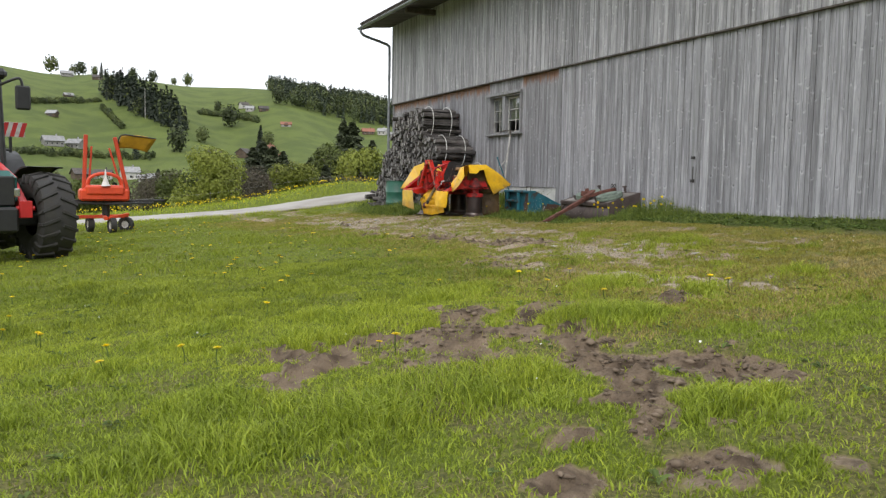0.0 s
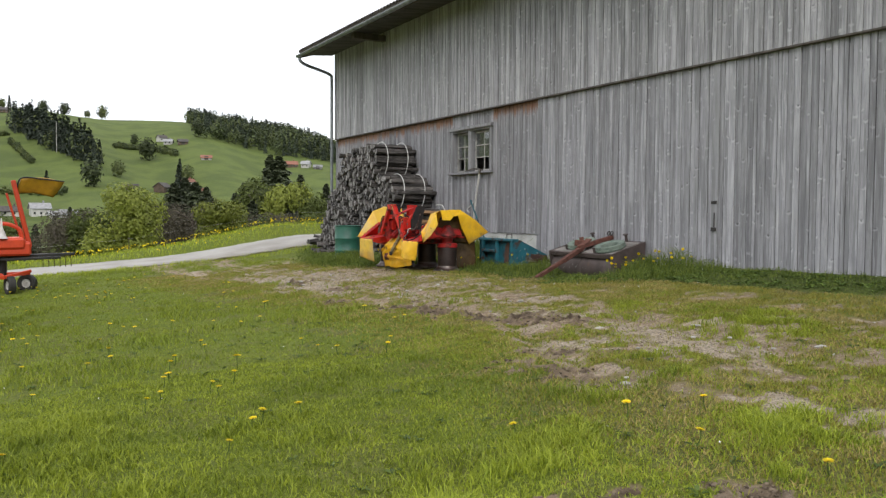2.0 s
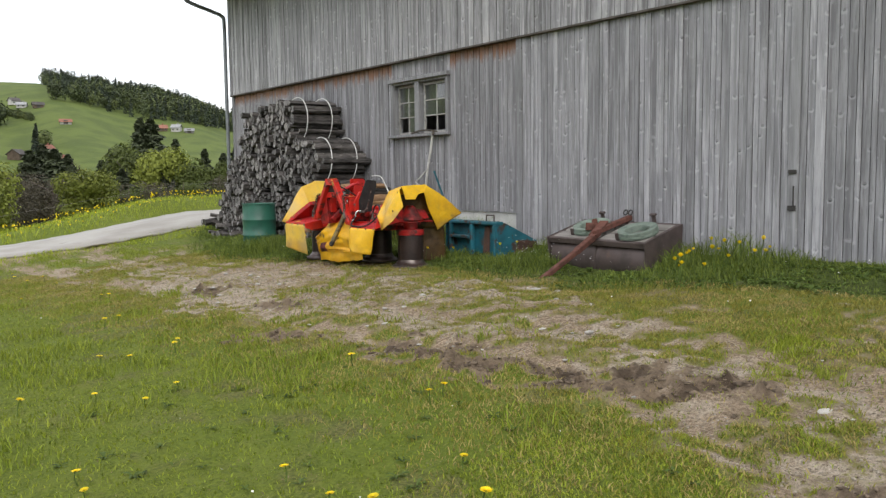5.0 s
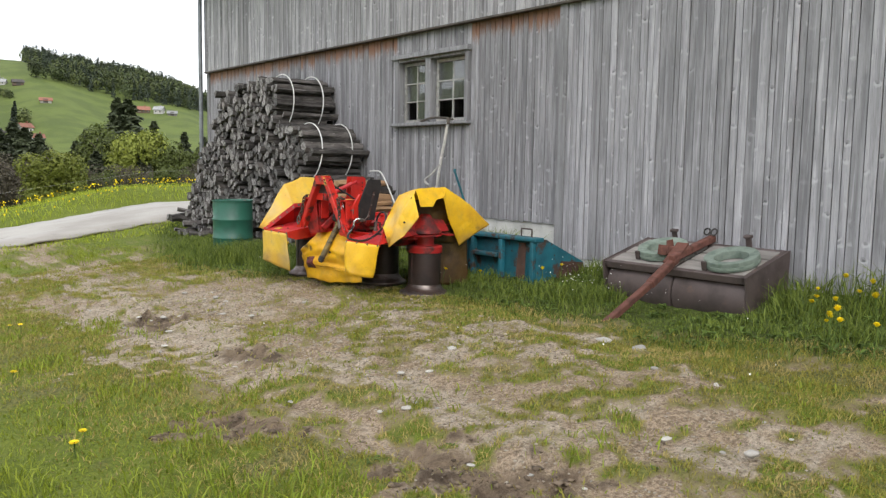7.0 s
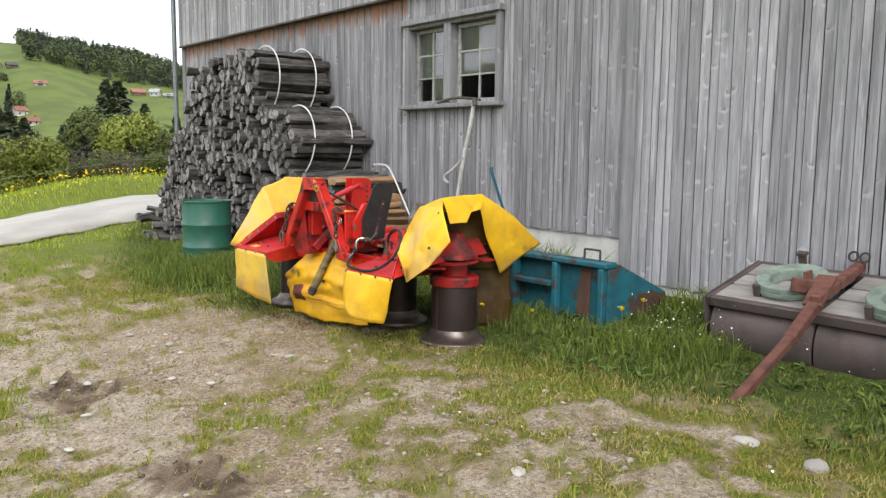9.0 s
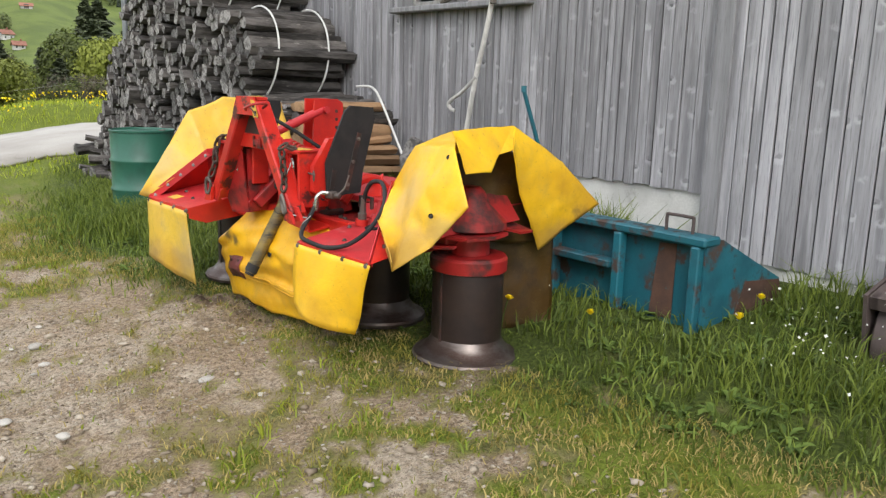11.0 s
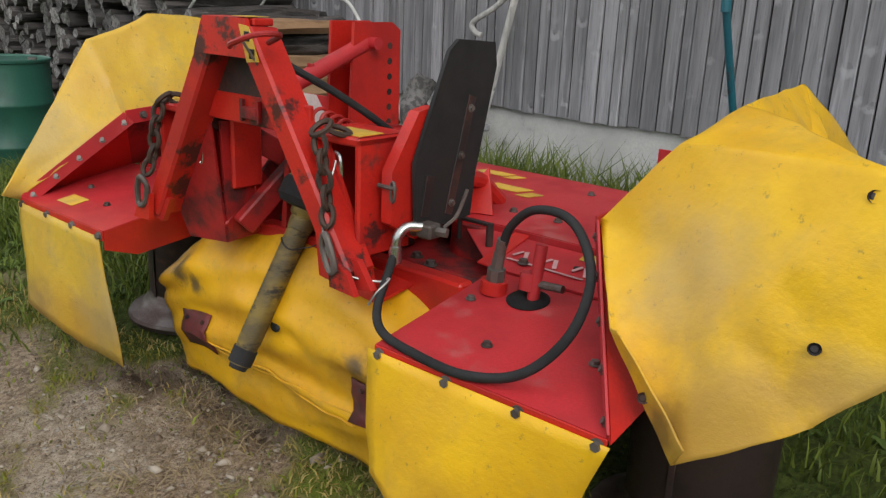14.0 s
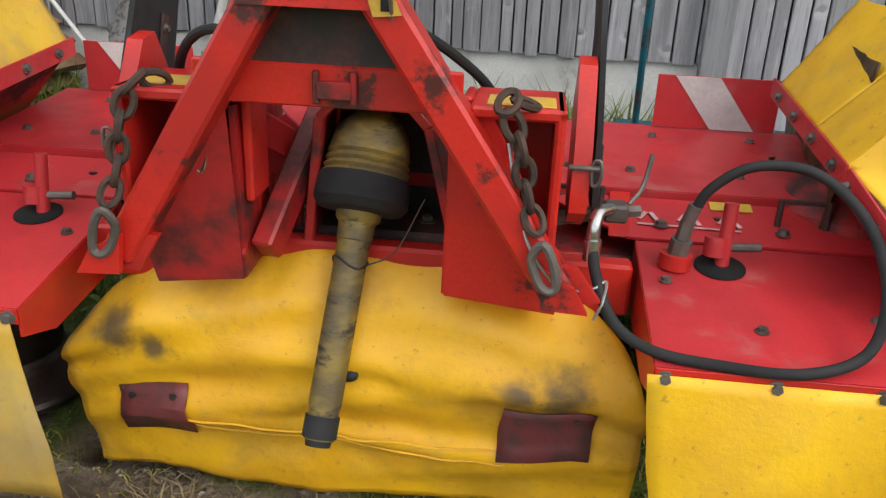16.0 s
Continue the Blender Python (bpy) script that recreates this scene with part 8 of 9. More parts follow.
# ---- hay tedder ----
def tedder():
    t = thing("hay_tedder", "orange-red hay tedder with folded arms and tines on small wheels", "tedder", 0.58, 24.0, float(ground_h(0.6, 24.0)), 4)
    part("hub_box", Shape().box((-0.62, -0.35, 0.86), (0.62, 0.35, 1.18), 0.05).box((-0.48, -0.40, 1.0), (0.50, 0.40, 1.28), 0.06), M_ORANGE, t, "orange-red central housing")
    part("hoop", Shape().tube([(-0.42, -0.1, 1.25), (-0.36, -0.1, 1.46), (-0.12, -0.1, 1.58), (0.16, -0.1, 1.58), (0.40, -0.1, 1.46), (0.46, -0.1, 1.25)], 0.045, 10), M_ORANGE, t)
    part("cone", Shape().lathe([(0.0, 1.72), (0.015, 1.70), (0.03, 1.5), (0.10, 1.30), (0.13, 1.26)], 20, Matrix.Translation((0.02, -0.35, 0))), M_WHITE, t, "white plastic cone")
    for s, x0, x1, top in ((-1, -0.50, -0.42, 2.62), (1, 0.62, 0.30, 2.58)):
        part("arm", Shape().beam((x0, 0.0, 1.05), (x1, 0.0, top), 0.12, 0.10, 0.015).beam((x0 - 0.12 * s, 0.02, 1.05), (x1 - 0.14 * s, 0.02, top - 0.3), 0.05, 0.05, 0.01), M_ORANGE, t, "upright folded orange-red arm")
    gd = Shape().patch((0.34, 0.1, 2.28), (0.46, -0.1, 2.62), (1.36, -0.1, 2.56), (1.14, 0.1, 2.20), 10, 6, lambda p, s, q: Vector((0, 0, 0.06 * math.sin(math.pi * q) - 0.05 * s * (1 - s))))
    part("guard_plate", gd, M_MUSTARD, t, "mustard-yellow curved guard plate", thick=0.02)
    part("guard_edge", Shape().tube([(0.36, 0.0, 2.32), (0.46, -0.1, 2.63), (0.9, -0.1, 2.62), (1.36, -0.1, 2.57)], 0.018, 6), M_DKPLASTIC, t)
    for s in (-1, 1):
        part("tine_arm", Shape().beam((0.0, 0.0, 0.83), (s * 1.55, -0.2, 0.88), 0.14, 0.07, 0.015).beam((0.0, -0.2, 0.78), (s * 1.2, -0.55, 0.82), 0.10, 0.06, 0.012).beam((0.0, 0.2, 0.80), (s * 0.95, 0.5, 0.84), 0.10, 0.06, 0.012), M_DKPLASTIC, t, "dark tine arm")
        for k in range(6):
            x = s * (0.85 + 0.12 * k)
            part("tine", Shape().tube([(x, -0.2, 0.90), (x + 0.02, -0.18, 0.7), (x + 0.03 * s, -0.12, 0.58)], 0.008, 5), M_CHAIN, t)
    part("post", Shape().cyl((0.05, 0, 0.4), (0.05, 0, 0.9), 0.10, n=16), M_DKPLASTIC, t)
    part("wheel_frame", Shape().beam((-0.85, 0.0, 0.42), (0.62, 0.0, 0.44), 0.09, 0.09, 0.01).beam((0.0, -0.55, 0.40), (0.0, 0.5, 0.44), 0.09, 0.09, 0.01).beam((0.05, -0.5, 0.40), (0.62, -0.1, 0.5), 0.07, 0.07, 0.01), M_ORANGE, t)
    for x, y, turn in ((0.56, 0.02, 55), (0.16, -0.45, 12), (-0.34, 0.2, 10), (-0.82, -0.25, 12)):
        m = pose(x, y, 0.21, 0, 0, turn) @ pose(0, 0, 0, 0, 90, 0)
        w = part("wheel", Shape().lathe([(0.10, -0.06), (0.17, -0.085), (0.205, -0.07), (0.21, 0.0), (0.205, 0.07), (0.17, 0.085), (0.10, 0.06)], 28, m), M_TYRE, t, "small black tyre")
        part("rim", Shape().lathe([(0.0, 0.05), (0.04, 0.055), (0.05, 0.03), (0.09, 0.035), (0.105, 0.06)], 24, m).lathe([(0.0, -0.05), (0.04, -0.055), (0.05, -0.03), (0.09, -0.035), (0.105, -0.06)], 24, m), M_WHITE, w, "pale steel rim")
        part("fork", Shape().beam((x, y, 0.21), (x, y + 0.02, 0.44), 0.03, 0.06, 0.005), M_ORANGE, t)


tedder()

# ---- grass, weeds and flowers ----
M_GRASS = leaf_mat("grass_blades", (0.365, 0.420, 0.044), (0.20, 0.25, 0.025), 0.5, 0.3)
M_GRASS_DEEP = leaf_mat("deep_grass_blades", (0.26, 0.325, 0.034), (0.13, 0.172, 0.018), 0.5, 0.3)
M_GRASS_TRACK = leaf_mat("track_tuft_blades", (0.30, 0.27, 0.055), (0.185, 0.17, 0.034), 0.55, 0.3)
M_GRASS_DRY = leaf_mat("worn_grass_blades", (0.38, 0.30, 0.105), (0.22, 0.18, 0.058), 0.6, 0.2)
M_GRASS_TALL = leaf_mat("tall_grass_blades", (0.180, 0.228, 0.040), (0.060, 0.090, 0.017), 0.5, 0.3)
M_WEED = leaf_mat("broad_weed_leaves", (0.135, 0.195, 0.042), (0.06, 0.095, 0.022), 0.6, 0.25)
M_STRAW = leaf_mat("dry_straw", (0.30, 0.238, 0.138), (0.165, 0.124, 0.07), 0.8, 0.0)
M_DANDELION = leaf_mat("dandelion_yellow", (0.86, 0.68, 0.012), (0.80, 0.60, 0.010), 0.6, 0.1)
M_DAISY = plain("daisy_white", (0.78, 0.78, 0.76), 0.6)
GQ = np.random.RandomState(12)
HEAP = (7.93, 18.92)


def top_z(x, y):
    """Height of the ground sheet, bumps included."""
    i = np.clip(np.searchsorted(gx, x) - 1, 0, len(gx) - 2)
    j = np.clip(np.searchsorted(gy, y) - 1, 0, len(gy) - 2)
    u, v = (x - gx[i]) / (gx[i + 1] - gx[i]), (y - gy[j]) / (gy[j + 1] - gy[j])
    return (GZ[j, i] * (1 - u) + GZ[j, i + 1] * u) * (1 - v) + (GZ[j + 1, i] * (1 - u) + GZ[j + 1, i + 1] * u) * v


def blades(name, label, x, y, height, width, lean, material):
    """Bent tapering blades standing on the ground, as one mesh."""
    n = len(x)
    z = top_z(x, y) - 0.008
    a, b = GQ.uniform(0, 2 * np.pi, n), GQ.uniform(0, 2 * np.pi, n)
    h = height * GQ.uniform(0.55, 1.25, n)
    w = width * GQ.uniform(0.7, 1.3, n)
    l = h * lean * GQ.uniform(0.2, 1.3, n)
    base = np.stack([x, y, z], -1)
    side = np.stack([np.cos(a), np.sin(a), 0 * a], -1) * w[:, None]
    out = np.stack([np.cos(b), np.sin(b), 0 * b], -1) * l[:, None]
    up = np.stack([0 * h, 0 * h, h], -1)
    v = np.stack([base - side, base + side, base + out * 0.35 + up * 0.6 - side * 0.8, base + out * 0.35 + up * 0.6 + side * 0.8, base + out + up * np.sqrt(np.clip(1 - 0.35 * lean, 0.4, 1))], 1).reshape(-1, 3)
    k = np.arange(n) * 5
    tri = np.stack([np.stack([k, k + 1, k + 3], -1), np.stack([k, k + 3, k + 2], -1), np.stack([k + 2, k + 3, k + 4], -1)], 1).reshape(-1, 3)
    ob = new(name, tri_mesh(name, v, tri, material))
    return tagged(ob, label, "grass", kind="stuff")


def scatter(n, x0, x1, y0, y1, keep):
    x, y = GQ.uniform(x0, x1, n), GQ.uniform(y0, y1, n)
    k = GQ.uniform(0, 1, n) < keep(x, y)
    return x[k], y[k]


def under_things(x, y):
    """True where a machine or the drum presses the grass down."""
    m = (np.hypot(x - 8.97, y - 23.68) < 0.36) | ((x > 10.0) & (x < 10.8) & (y > 14.1) & (y < 15.9)) | ((x > 9.75) & (y > 16.6) & (y < 18.6)) | ((x > 9.55) & (y > 21.3) & (y < 27.6))
    for u in (1.16, 0.40, -0.48, -1.22):
        cx, cy = 7.728 + 0.72 + 0.05 * u, 18.535 - 1.05 * u + 0.04
        m |= np.hypot(x - cx, y - cy) < 0.3
    return m


def lawn_keep(x, y):
    return (1 - 0.95 * smooth(0.10, 0.40, bareness(x, y) - 0.25 * (fbm(x * 9, y * 9, 38) > 0.56))) * (x < weed_edge(y)) * (1 - 0.6 * thinness(x, y)) * (road_dist(x, y) > 2.3)


LUSH = [(1.55, 3.62, 0.55), (2.0, 3.75, 0.45), (1.1, 3.45, 0.45), (3.3, 4.7, 0.6)]


def tall_tufts(x, y):
    t = smooth(0.48, 0.72, fbm(x * 1.5, y * 1.5, 50)) * (1 - thinness(x, y))
    for lx, ly, lr in LUSH:
        t = np.maximum(t, 1.25 * smooth(lr, lr * 0.4, np.hypot(x - lx, y - ly)))
    return t


LAWN = "short fresh green meadow grass beside the track"
for n, x0, x1, y0, y1, wide in ((230000, -2.0, 6.0, 1.6, 6.5, 0.0030), (170000, -2.0, 7.5, 6.5, 10.5, 0.0032), (170000, -4.5, 8.0, 10.5, 29.0, 0.0042)):
    x, y = scatter(n, x0, x1, y0, y1, lawn_keep)
    fresh = 0.55 * fbm(x * 0.8, y * 0.8, 51) + 0.45 * fbm(x * 3.4, y * 3.4, 52) + GQ.uniform(-0.12, 0.12, len(x)) > 0.49
    for pick, mat_ in ((fresh, M_GRASS), (~fresh, M_GRASS_DEEP)):
        blades("lawn_grass", LAWN, x[pick], y[pick], 0.036 + 0.075 * tall_tufts(x[pick], y[pick]), wide, 0.95, mat_)
x, y = scatter(90000, -7.0, -2.0, 1.0, 10.5, lambda x, y: lawn_keep(x, y) * smooth(-6.5, -2.4, x + 1.6 * (fbm(x * 0.9, y * 0.9, 54) - 0.5)))
blades("lawn_grass", LAWN, x, y, 0.036 + 0.06 * tall_tufts(x, y), 0.0040, 0.95, M_GRASS)
x, y = scatter(60000, -2.0, 7.5, 1.6, 15, lambda x, y: (0.10 + 0.9 * thinness(x, y)) * (bareness(x, y) < 0.35) * (x < weed_edge(y)))
blades("dead_grass", "dead straw-coloured thatch in the sparse meadow patches", x, y, 0.022, 0.0026, 2.2, M_STRAW)


def worn_keep(x, y):
    b = bareness(x, y)
    lane = smooth(3.4, 1.6, line_dist(x, y, TRACK))
    return lane * (0.05 + 0.95 * smooth(0.42, 0.12, b)) * (x < weed_edge(y) + 0.3)


x, y = scatter(330000, 2.0, 9.0, 4.0, 24.0, worn_keep)
pick = fbm(x * 2.9, y * 2.9, 53) > 0.47
blades("worn_grass", "thin yellowish trodden grass on the track", x[pick], y[pick], 0.046, 0.0030, 1.1, M_GRASS_DRY)
blades("worn_grass", "small green tufts of trodden grass on the track", x[~pick], y[~pick], 0.050, 0.0030, 1.0, M_GRASS_TRACK)


def tall_keep(x, y):
    e = weed_edge(y)
    return smooth(-0.45, 0.60, x - e) * (1 - 0.65 * smooth(11.9, 10.7, y)) * (0.15 + 1.1 * fbm(x * 1.7, y * 1.7, 60)) * ~under_things(x, y)


x, y = scatter(120000, 7.0, 10.76, 5.0, 29.0, tall_keep)
grow = 0.4 + 0.9 * fbm(x * 1.3, y * 1.3, 61) + 0.45 * smooth(10.1, 10.7, x) - 0.35 * smooth(0.9, 0.1, x - weed_edge(y))
grow = grow * (1 + 1.3 * smooth(1.5, 0.5, np.hypot((x - 8.5) * 1.1, y - 22.5))) * (1 + 1.1 * smooth(0.75, 0.25, np.hypot(x - 10.3, y - 13.2))) * np.where((x < 8.9) & (y > 16.9) & (y < 19.9), 0.30, 1.0) * np.where((x > 9.3) & (x < 10.2) & (y > 13.9) & (y < 15.4), 0.28, 1.0) * (1 + 0.7 * (np.hypot(x - 9.55, y - 15.75) < 0.4)) * (1 - 0.6 * smooth(12.6, 11.8, y))
blades("tall_grass", "tall uncut green grass along the barn wall", x, y, 0.165 * grow * (1 - 0.65 * ((x < 9.6) & (y > 14.2) & (y < 15.15))), 0.0046, 0.75, M_GRASS_TALL)
cx, cy = GQ.normal(0, 1, 2600), GQ.normal(0, 1, 2600)
spot = GQ.randint(0, 5, 2600)
tx, ty = np.array([10.28, 10.42, 10.35, 10.45, 10.4])[spot] + cx * 0.12, np.array([18.05, 18.7, 19.35, 19.9, 21.0])[spot] + cy * 0.2
blades("tall_grass", "tall tufts of grass against the plinth", np.minimum(tx, 10.72), ty, 0.48, 0.0062, 0.5, M_GRASS_TALL)
x, y = scatter(60000, -14, 26, 31.5, 46.0, lambda x, y: (road_dist(x, y) > 2.2) * (y > road_y(x)) * (y < road_y(x) + 5.5) * 1.0)
blades("verge_grass", "tall verge grass beyond the farm road", x, y, 0.17, 0.008, 0.8, M_GRASS)
x, y = scatter(9000, -12, 10.2, 27.5, 31.0, lambda x, y: (road_dist(x, y) > 2.1) * (1 - bareness(x, y)) * 1.0)
blades("verge_grass", "grass along the near edge of the farm road", x, y, 0.12, 0.007, 0.8, M_GRASS)

# broad leaves of docks and dandelions among the grass
def rosettes(name, label, x, y, size, material, per=7):
    n = len(x)
    cx, cy = np.repeat(x, per), np.repeat(y, per)
    z = top_z(cx, cy)
    m = n * per
    a = GQ.uniform(0, 2 * np.pi, m)
    s = np.repeat(size * GQ.uniform(0.6, 1.4, n), per) * GQ.uniform(0.7, 1.2, m)
    d = np.stack([np.cos(a), np.sin(a), 0 * a], -1)
    p = np.stack([-np.sin(a), np.cos(a), 0 * a], -1)
    c = np.stack([cx, cy, z], -1)
    up = np.array([0, 0, 1.0])
    rise = GQ.uniform(0.25, 1.0, m)[:, None]
    S = s[:, None]
    v = np.stack([c, c + d * S * 0.45 + p * S * 0.17 + up * S * 0.5 * rise, c + d * S * 0.5 + up * S * 0.42 * rise, c + d * S * 0.45 - p * S * 0.17 + up * S * 0.5 * rise, c + d * S * 0.85 + p * S * 0.14 + up * S * 0.55 * rise, c + d * S * 0.85 - p * S * 0.14 + up * S * 0.55 * rise, c + d * S * 1.05 + up * S * 0.40 * rise], 1).reshape(-1, 3)
    k = np.arange(m) * 7
    tri = np.stack([np.stack([k + i for i in t], -1) for t in ((0, 1, 2), (0, 2, 3), (1, 4, 2), (2, 5, 3), (2, 4, 6), (2, 6, 5))], 1).reshape(-1, 3)
    return tagged(new(name, tri_mesh(name, v, tri, material)), label, "weeds", kind="stuff")


x, y = scatter(2300, 7.6, 10.6, 6.0, 24.0, lambda x, y: smooth(-0.1, 0.4, x - weed_edge(y)) * ~under_things(x, y) * np.where((x < 8.9) & (y > 16.6) & (y < 20.2), 0.1, 0.75) * np.where((x < 9.4) & (y > 14.4) & (y < 15.6), 0.15, 1.0))
rosettes("broadleaf_weeds", "broad-leaved docks and dandelion leaves by the wall", x, y, 0.072, M_WEED)
x, y = scatter(520, -1.5, 6.5, 2.0, 14.0, lambda x, y: (bareness(x, y) < 0.3) * 0.8)
rosettes("broadleaf_weeds", "small dandelion and clover leaves in the meadow", x, y, 0.045, M_WEED)
x, y = scatter(24000, 3.8, 8.6, 5.0, 21.0, lambda x, y: smooth(0.2, 0.5, bareness(x, y)) * smooth(0.45, 0.62, fbm(x * 1.4, y * 1.4, 70)))
blades("straw_litter", "dry straw and dead grass scattered on the track", x, y, 0.022, 0.003, 4.0, M_STRAW)


# pale seed heads over the tall grass beside the roller
x, y = 9.55 + GQ.normal(0, 0.22, 60), 15.8 + GQ.normal(0, 0.28, 60)
c = np.stack([x, y, top_z(x, y) + GQ.uniform(0.18, 0.42, 60)], -1)
v, tri = leaf_cards(c, 0.0075, 5, 1.0)
tagged(new("seed_heads", tri_mesh("seed_heads", v, tri, M_DAISY)), "pale seed heads over the tall grass beside the roller", "grass", kind="stuff")


# dandelions in flower
def dandelion():
    d = thing("dandelion", "yellow dandelion flower standing in the grass", "flower", group="dandelions in the meadow")
    part("stem", Shape().tube([(0, 0, 0), (0.008, 0.004, 0.06), (0.004, 0.0, 0.12)], 0.0028, 5, steps=2), M_WEED, d)
    q = np.random.RandomState(3)
    sh = Shape()
    for ring, (r, z, tip, n) in enumerate(((0.004, 0.128, 0.010, 8), (0.007, 0.126, 0.016, 13), (0.010, 0.122, 0.020, 17))):
        for i in range(n):
            a = 2 * math.pi * i / n + ring
            c, s = math.cos(a), math.sin(a)
            sh.add([(r * c * 0.4 - 0.003 * s, r * s * 0.4 + 0.003 * c, z - 0.006), (r * c * 0.4 + 0.003 * s, r * s * 0.4 - 0.003 * c, z - 0.006), (tip * c + 0.002 * s, tip * s - 0.002 * c, z + 0.003), (tip * c - 0.002 * s, tip * s + 0.002 * c, z + 0.003)], [[0, 1, 2, 3]])
    part("flower_head", sh, M_DANDELION, d, "yellow dandelion flower head")
    return d


first = dandelion()
places = [(1.914, 8.308), (1.35, 6.6), (8.92, 16.83), (2.3, 10.3), (2.38, 10.58)]
rng = random.Random(14)
while len(places) < 170:
    x, y = rng.uniform(-1.0, 5.2), rng.uniform(4.5, 24)
    if float(bareness(x, y)) < 0.12 and rng.random() < float(fbm(np.array(x * 0.5), np.array(y * 0.5), 80)) * 1.6 - 0.45 + (0.35 if y > 9 else 0):
        places.append((x, y))
for k in range(34):
    places.append((rng.uniform(8.6, 10.3), rng.choice((rng.uniform(12.3, 13.5), rng.uniform(15.9, 26)))))
for k, (x, y) in enumerate(places):
    near_wall = x > 7.5
    z = float(top_z(np.array([x]), np.array([y]))[0])
    s = rng.uniform(1.15, 1.6)
    m = pose(x, y, z, rng.uniform(-10, 10), rng.uniform(-10, 10), rng.uniform(0, 360))
    ob = copy_thing(first, m) if k else first
    ob.matrix_world = m @ Matrix.Diagonal((s, s, s * (rng.uniform(1.3, 2.1) if near_wall else rng.uniform(0.5, 0.75)), 1))
# yellow flowers on the far verge, past counting
x, y = scatter(11000, -14, 26, 31.5, 46, lambda x, y: (road_dist(x, y) > 2.5) * (y > road_y(x)) * (y < road_y(x) + 5) * (0.3 + fbm(x * 0.5, y * 0.5, 90)))
c = np.stack([x, y, ground_h(x, y) + 0.18 + GQ.uniform(0, 0.1, len(x))], -1)
v, tri = leaf_cards(c, 0.030, 5, 0.9)
tagged(new("verge_flowers", tri_mesh("verge_flowers", v, tri, M_DANDELION)), "yellow dandelions crowding the road verge", "flowers", kind="stuff")
x, y = scatter(420, -1.5, 10.4, 2.0, 22.0, lambda x, y: (bareness(x, y) < 0.2) * (0.25 + 0.75 * (x > weed_edge(y))))
c = np.stack([x, y, top_z(x, y) + np.where(x > weed_edge(y), 0.22, 0.055)], -1)
v, tri = leaf_cards(c, 0.008, 6, 1.0)
tagged(new("daisies", tri_mesh("daisies", v, tri, M_DAISY)), "tiny white daisies in the grass", "flowers", kind="stuff")


# gravel and clods, past counting
def pebbles(name, label, x, y, size, material):
    n = len(x)
    base = np.array([[1, 0, 0], [0, 1, 0], [-1, 0, 0], [0, -1, 0], [0, 0, 1], [0, 0, -1], [0.6, 0.6, 0.45], [-0.6, 0.6, 0.4], [-0.6, -0.6, 0.45], [0.6, -0.6, 0.4]])
    a = GQ.uniform(0, 2 * np.pi, n)
    r = size * GQ.uniform(0.5, 1.5, n)
    p = base[None] * GQ.uniform(0.55, 1.4, (n, 10, 1)) * np.stack([r * 1.3, r, r * 0.62], -1)[:, None]
    q = np.stack([p[..., 0] * np.cos(a)[:, None] - p[..., 1] * np.sin(a)[:, None], p[..., 0] * np.sin(a)[:, None] + p[..., 1] * np.cos(a)[:, None], p[..., 2]], -1)
    v = (q + np.stack([x, y, top_z(x, y) + r * 0.15], -1)[:, None]).reshape(-1, 3)
    faces = np.array([[0, 6, 4], [6, 1, 4], [1, 7, 4], [7, 2, 4], [2, 8, 4], [8, 3, 4], [3, 9, 4], [9, 0, 4], [6, 0, 5], [1, 6, 5], [7, 1, 5], [2, 7, 5], [8, 2, 5], [3, 8, 5], [9, 3, 5], [0, 9, 5]])
    tri = (faces[None] + (np.arange(n) * 10)[:, None, None]).reshape(-1, 3)
    return tagged(new(name, tri_mesh(name, v, tri, material)), label, "gravel", kind="stuff")


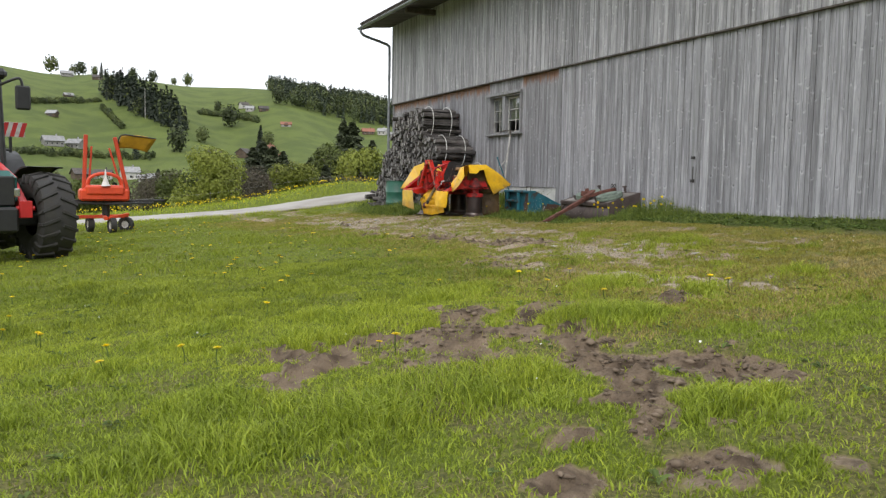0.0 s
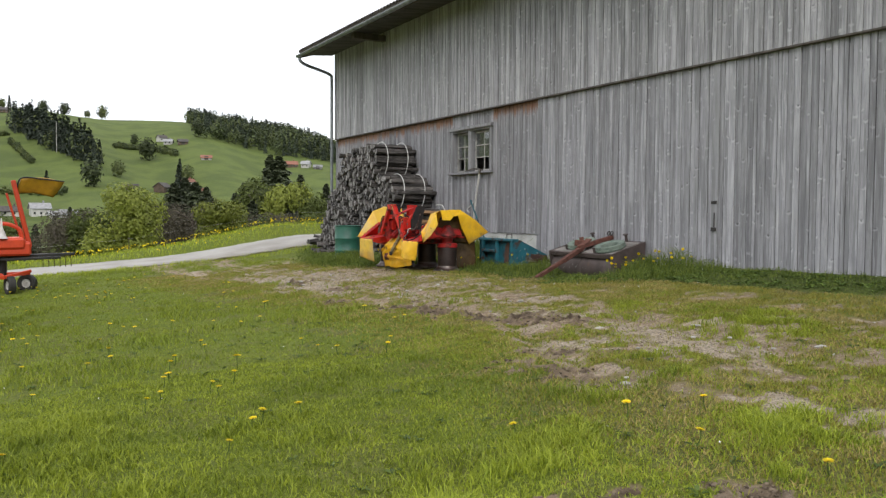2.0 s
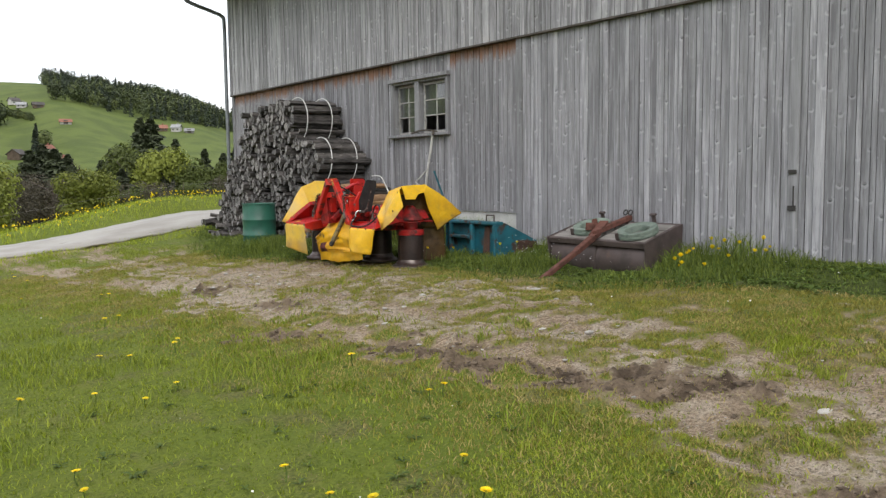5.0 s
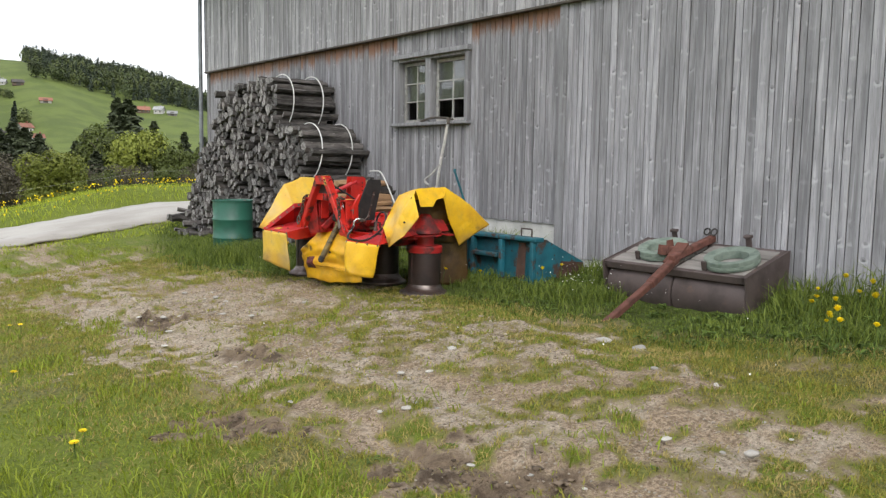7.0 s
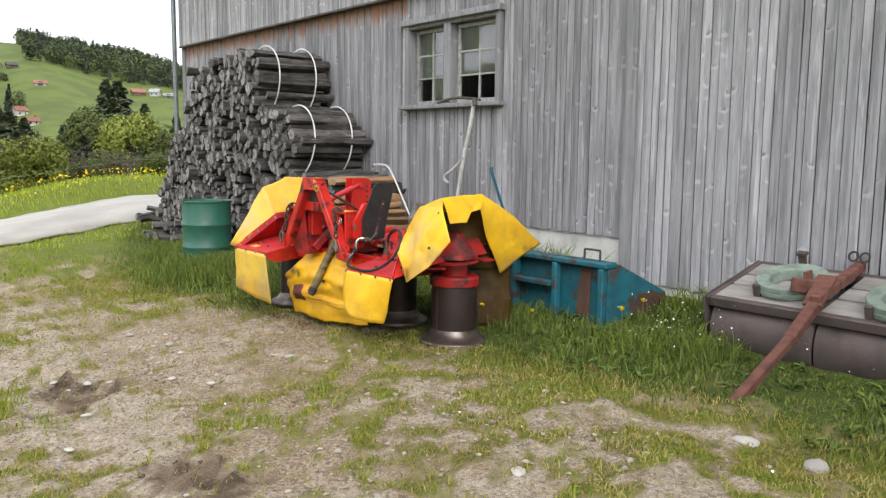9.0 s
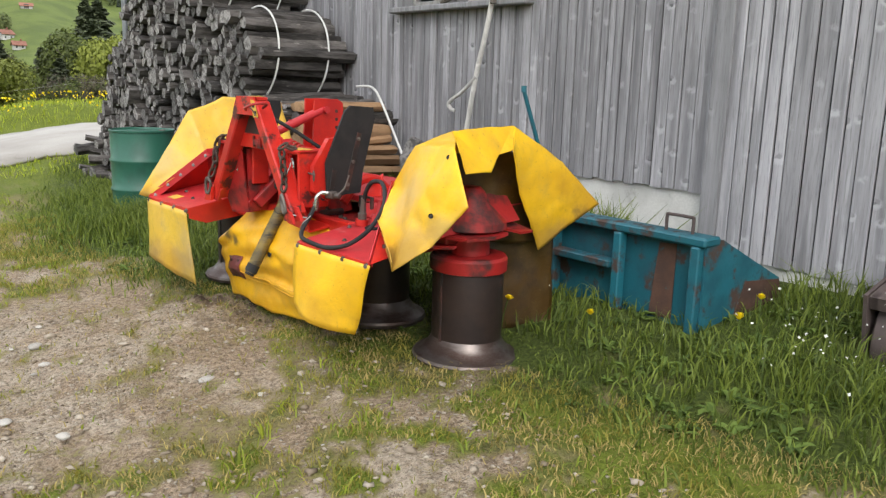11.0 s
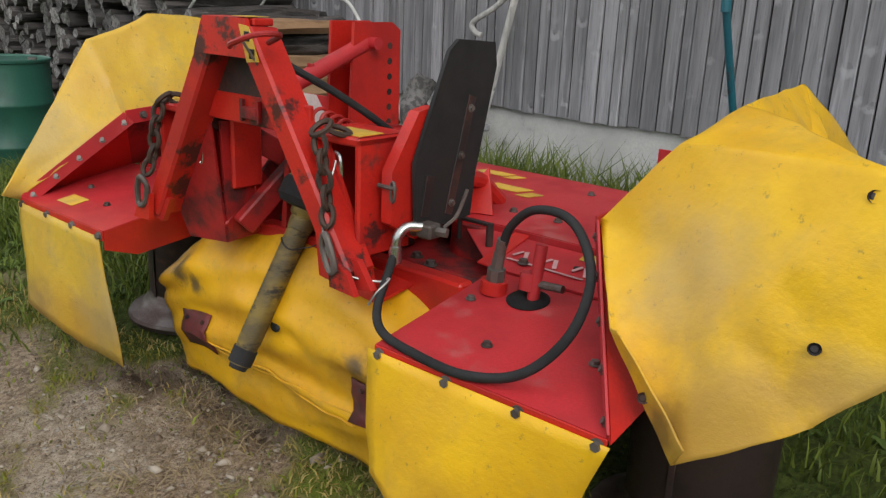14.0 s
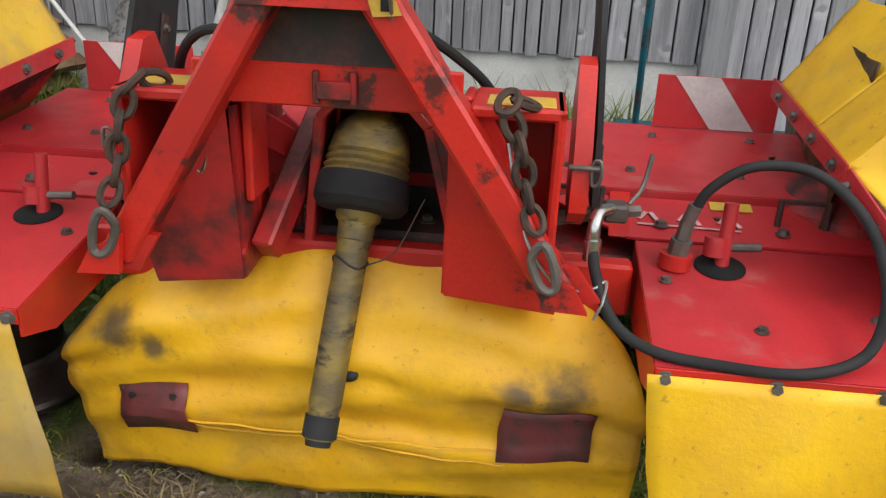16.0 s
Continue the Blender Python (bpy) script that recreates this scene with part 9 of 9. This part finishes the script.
M_GRAVEL = leaf_mat("loose_gravel", (0.46, 0.405, 0.33), (0.22, 0.175, 0.128), 0.9, 0.0)
M_CLOD = leaf_mat("earth_clods", (0.205, 0.158, 0.115), (0.085, 0.064, 0.046), 0.95, 0.0)
x, y = scatter(52000, 3.6, 8.9, 4.5, 24.0, lambda x, y: smooth(0.22, 0.45, bareness(x, y)) * (1 - 0.8 * muddiness(x, y)) * np.maximum(smooth(0.44, 0.62, fbm(x * 1.2, y * 1.2, 72)), paleness(x, y)))
pebbles("gravel", "loose pale gravel on the worn track", x, y, 0.0075, M_GRAVEL)
x, y = scatter(60000, 0.6, 8.6, 2.2, 22.0, lambda x, y: np.maximum(muddiness(x, y) * 0.95, 0.07 * smooth(0.4, 0.8, bareness(x, y))) * smooth(0.35, 0.6, fbm(x * 2.3, y * 2.3, 73)))
pebbles("earth_clods", "dark crumbled earth clods in the muddy patches", x, y, np.where(GQ.uniform(0, 1, len(x)) < 0.08, 0.024, 0.013) * (0.35 + 0.65 * muddiness(x, y)), M_CLOD)
x, y = scatter(9000, 6.3, 8.2, 14.6, 19.8, lambda x, y: (x < weed_edge(y)) * smooth(0.42, 0.6, fbm(x * 2.2, y * 2.2, 75)))
blades("straw_litter", "dry straw and grass stalks trodden into the track", x, y, 0.03, 0.0022, 3.6, M_STRAW)
x, y = scatter(1500, 6.0, 8.2, 14.6, 19.8, lambda x, y: (x < weed_edge(y)) * 0.8)
pebbles("gravel", "pale gravel stones trodden into the track", x, y, 0.008 + 0.014 * GQ.uniform(0, 1, len(x)) ** 4, M_GRAVEL)
x, y = HEAP[0] + GQ.normal(0, 0.10, 320), HEAP[1] + GQ.normal(0, 0.14, 320)
blades("straw_litter", "small heap of dry cut grass beside the mower", x, y, 0.05, 0.0026, 2.6, M_STRAW)
x, y = scatter(1400, 7.1, 7.8, 17.9, 19.4, lambda x, y: smooth(0.4, 0.1, np.hypot(x - 7.62, y - 18.6) * 0.8) * 1.0)
blades("straw_litter", "dry straw litter under the mower", x, y, 0.03, 0.003, 4.0, M_STRAW)
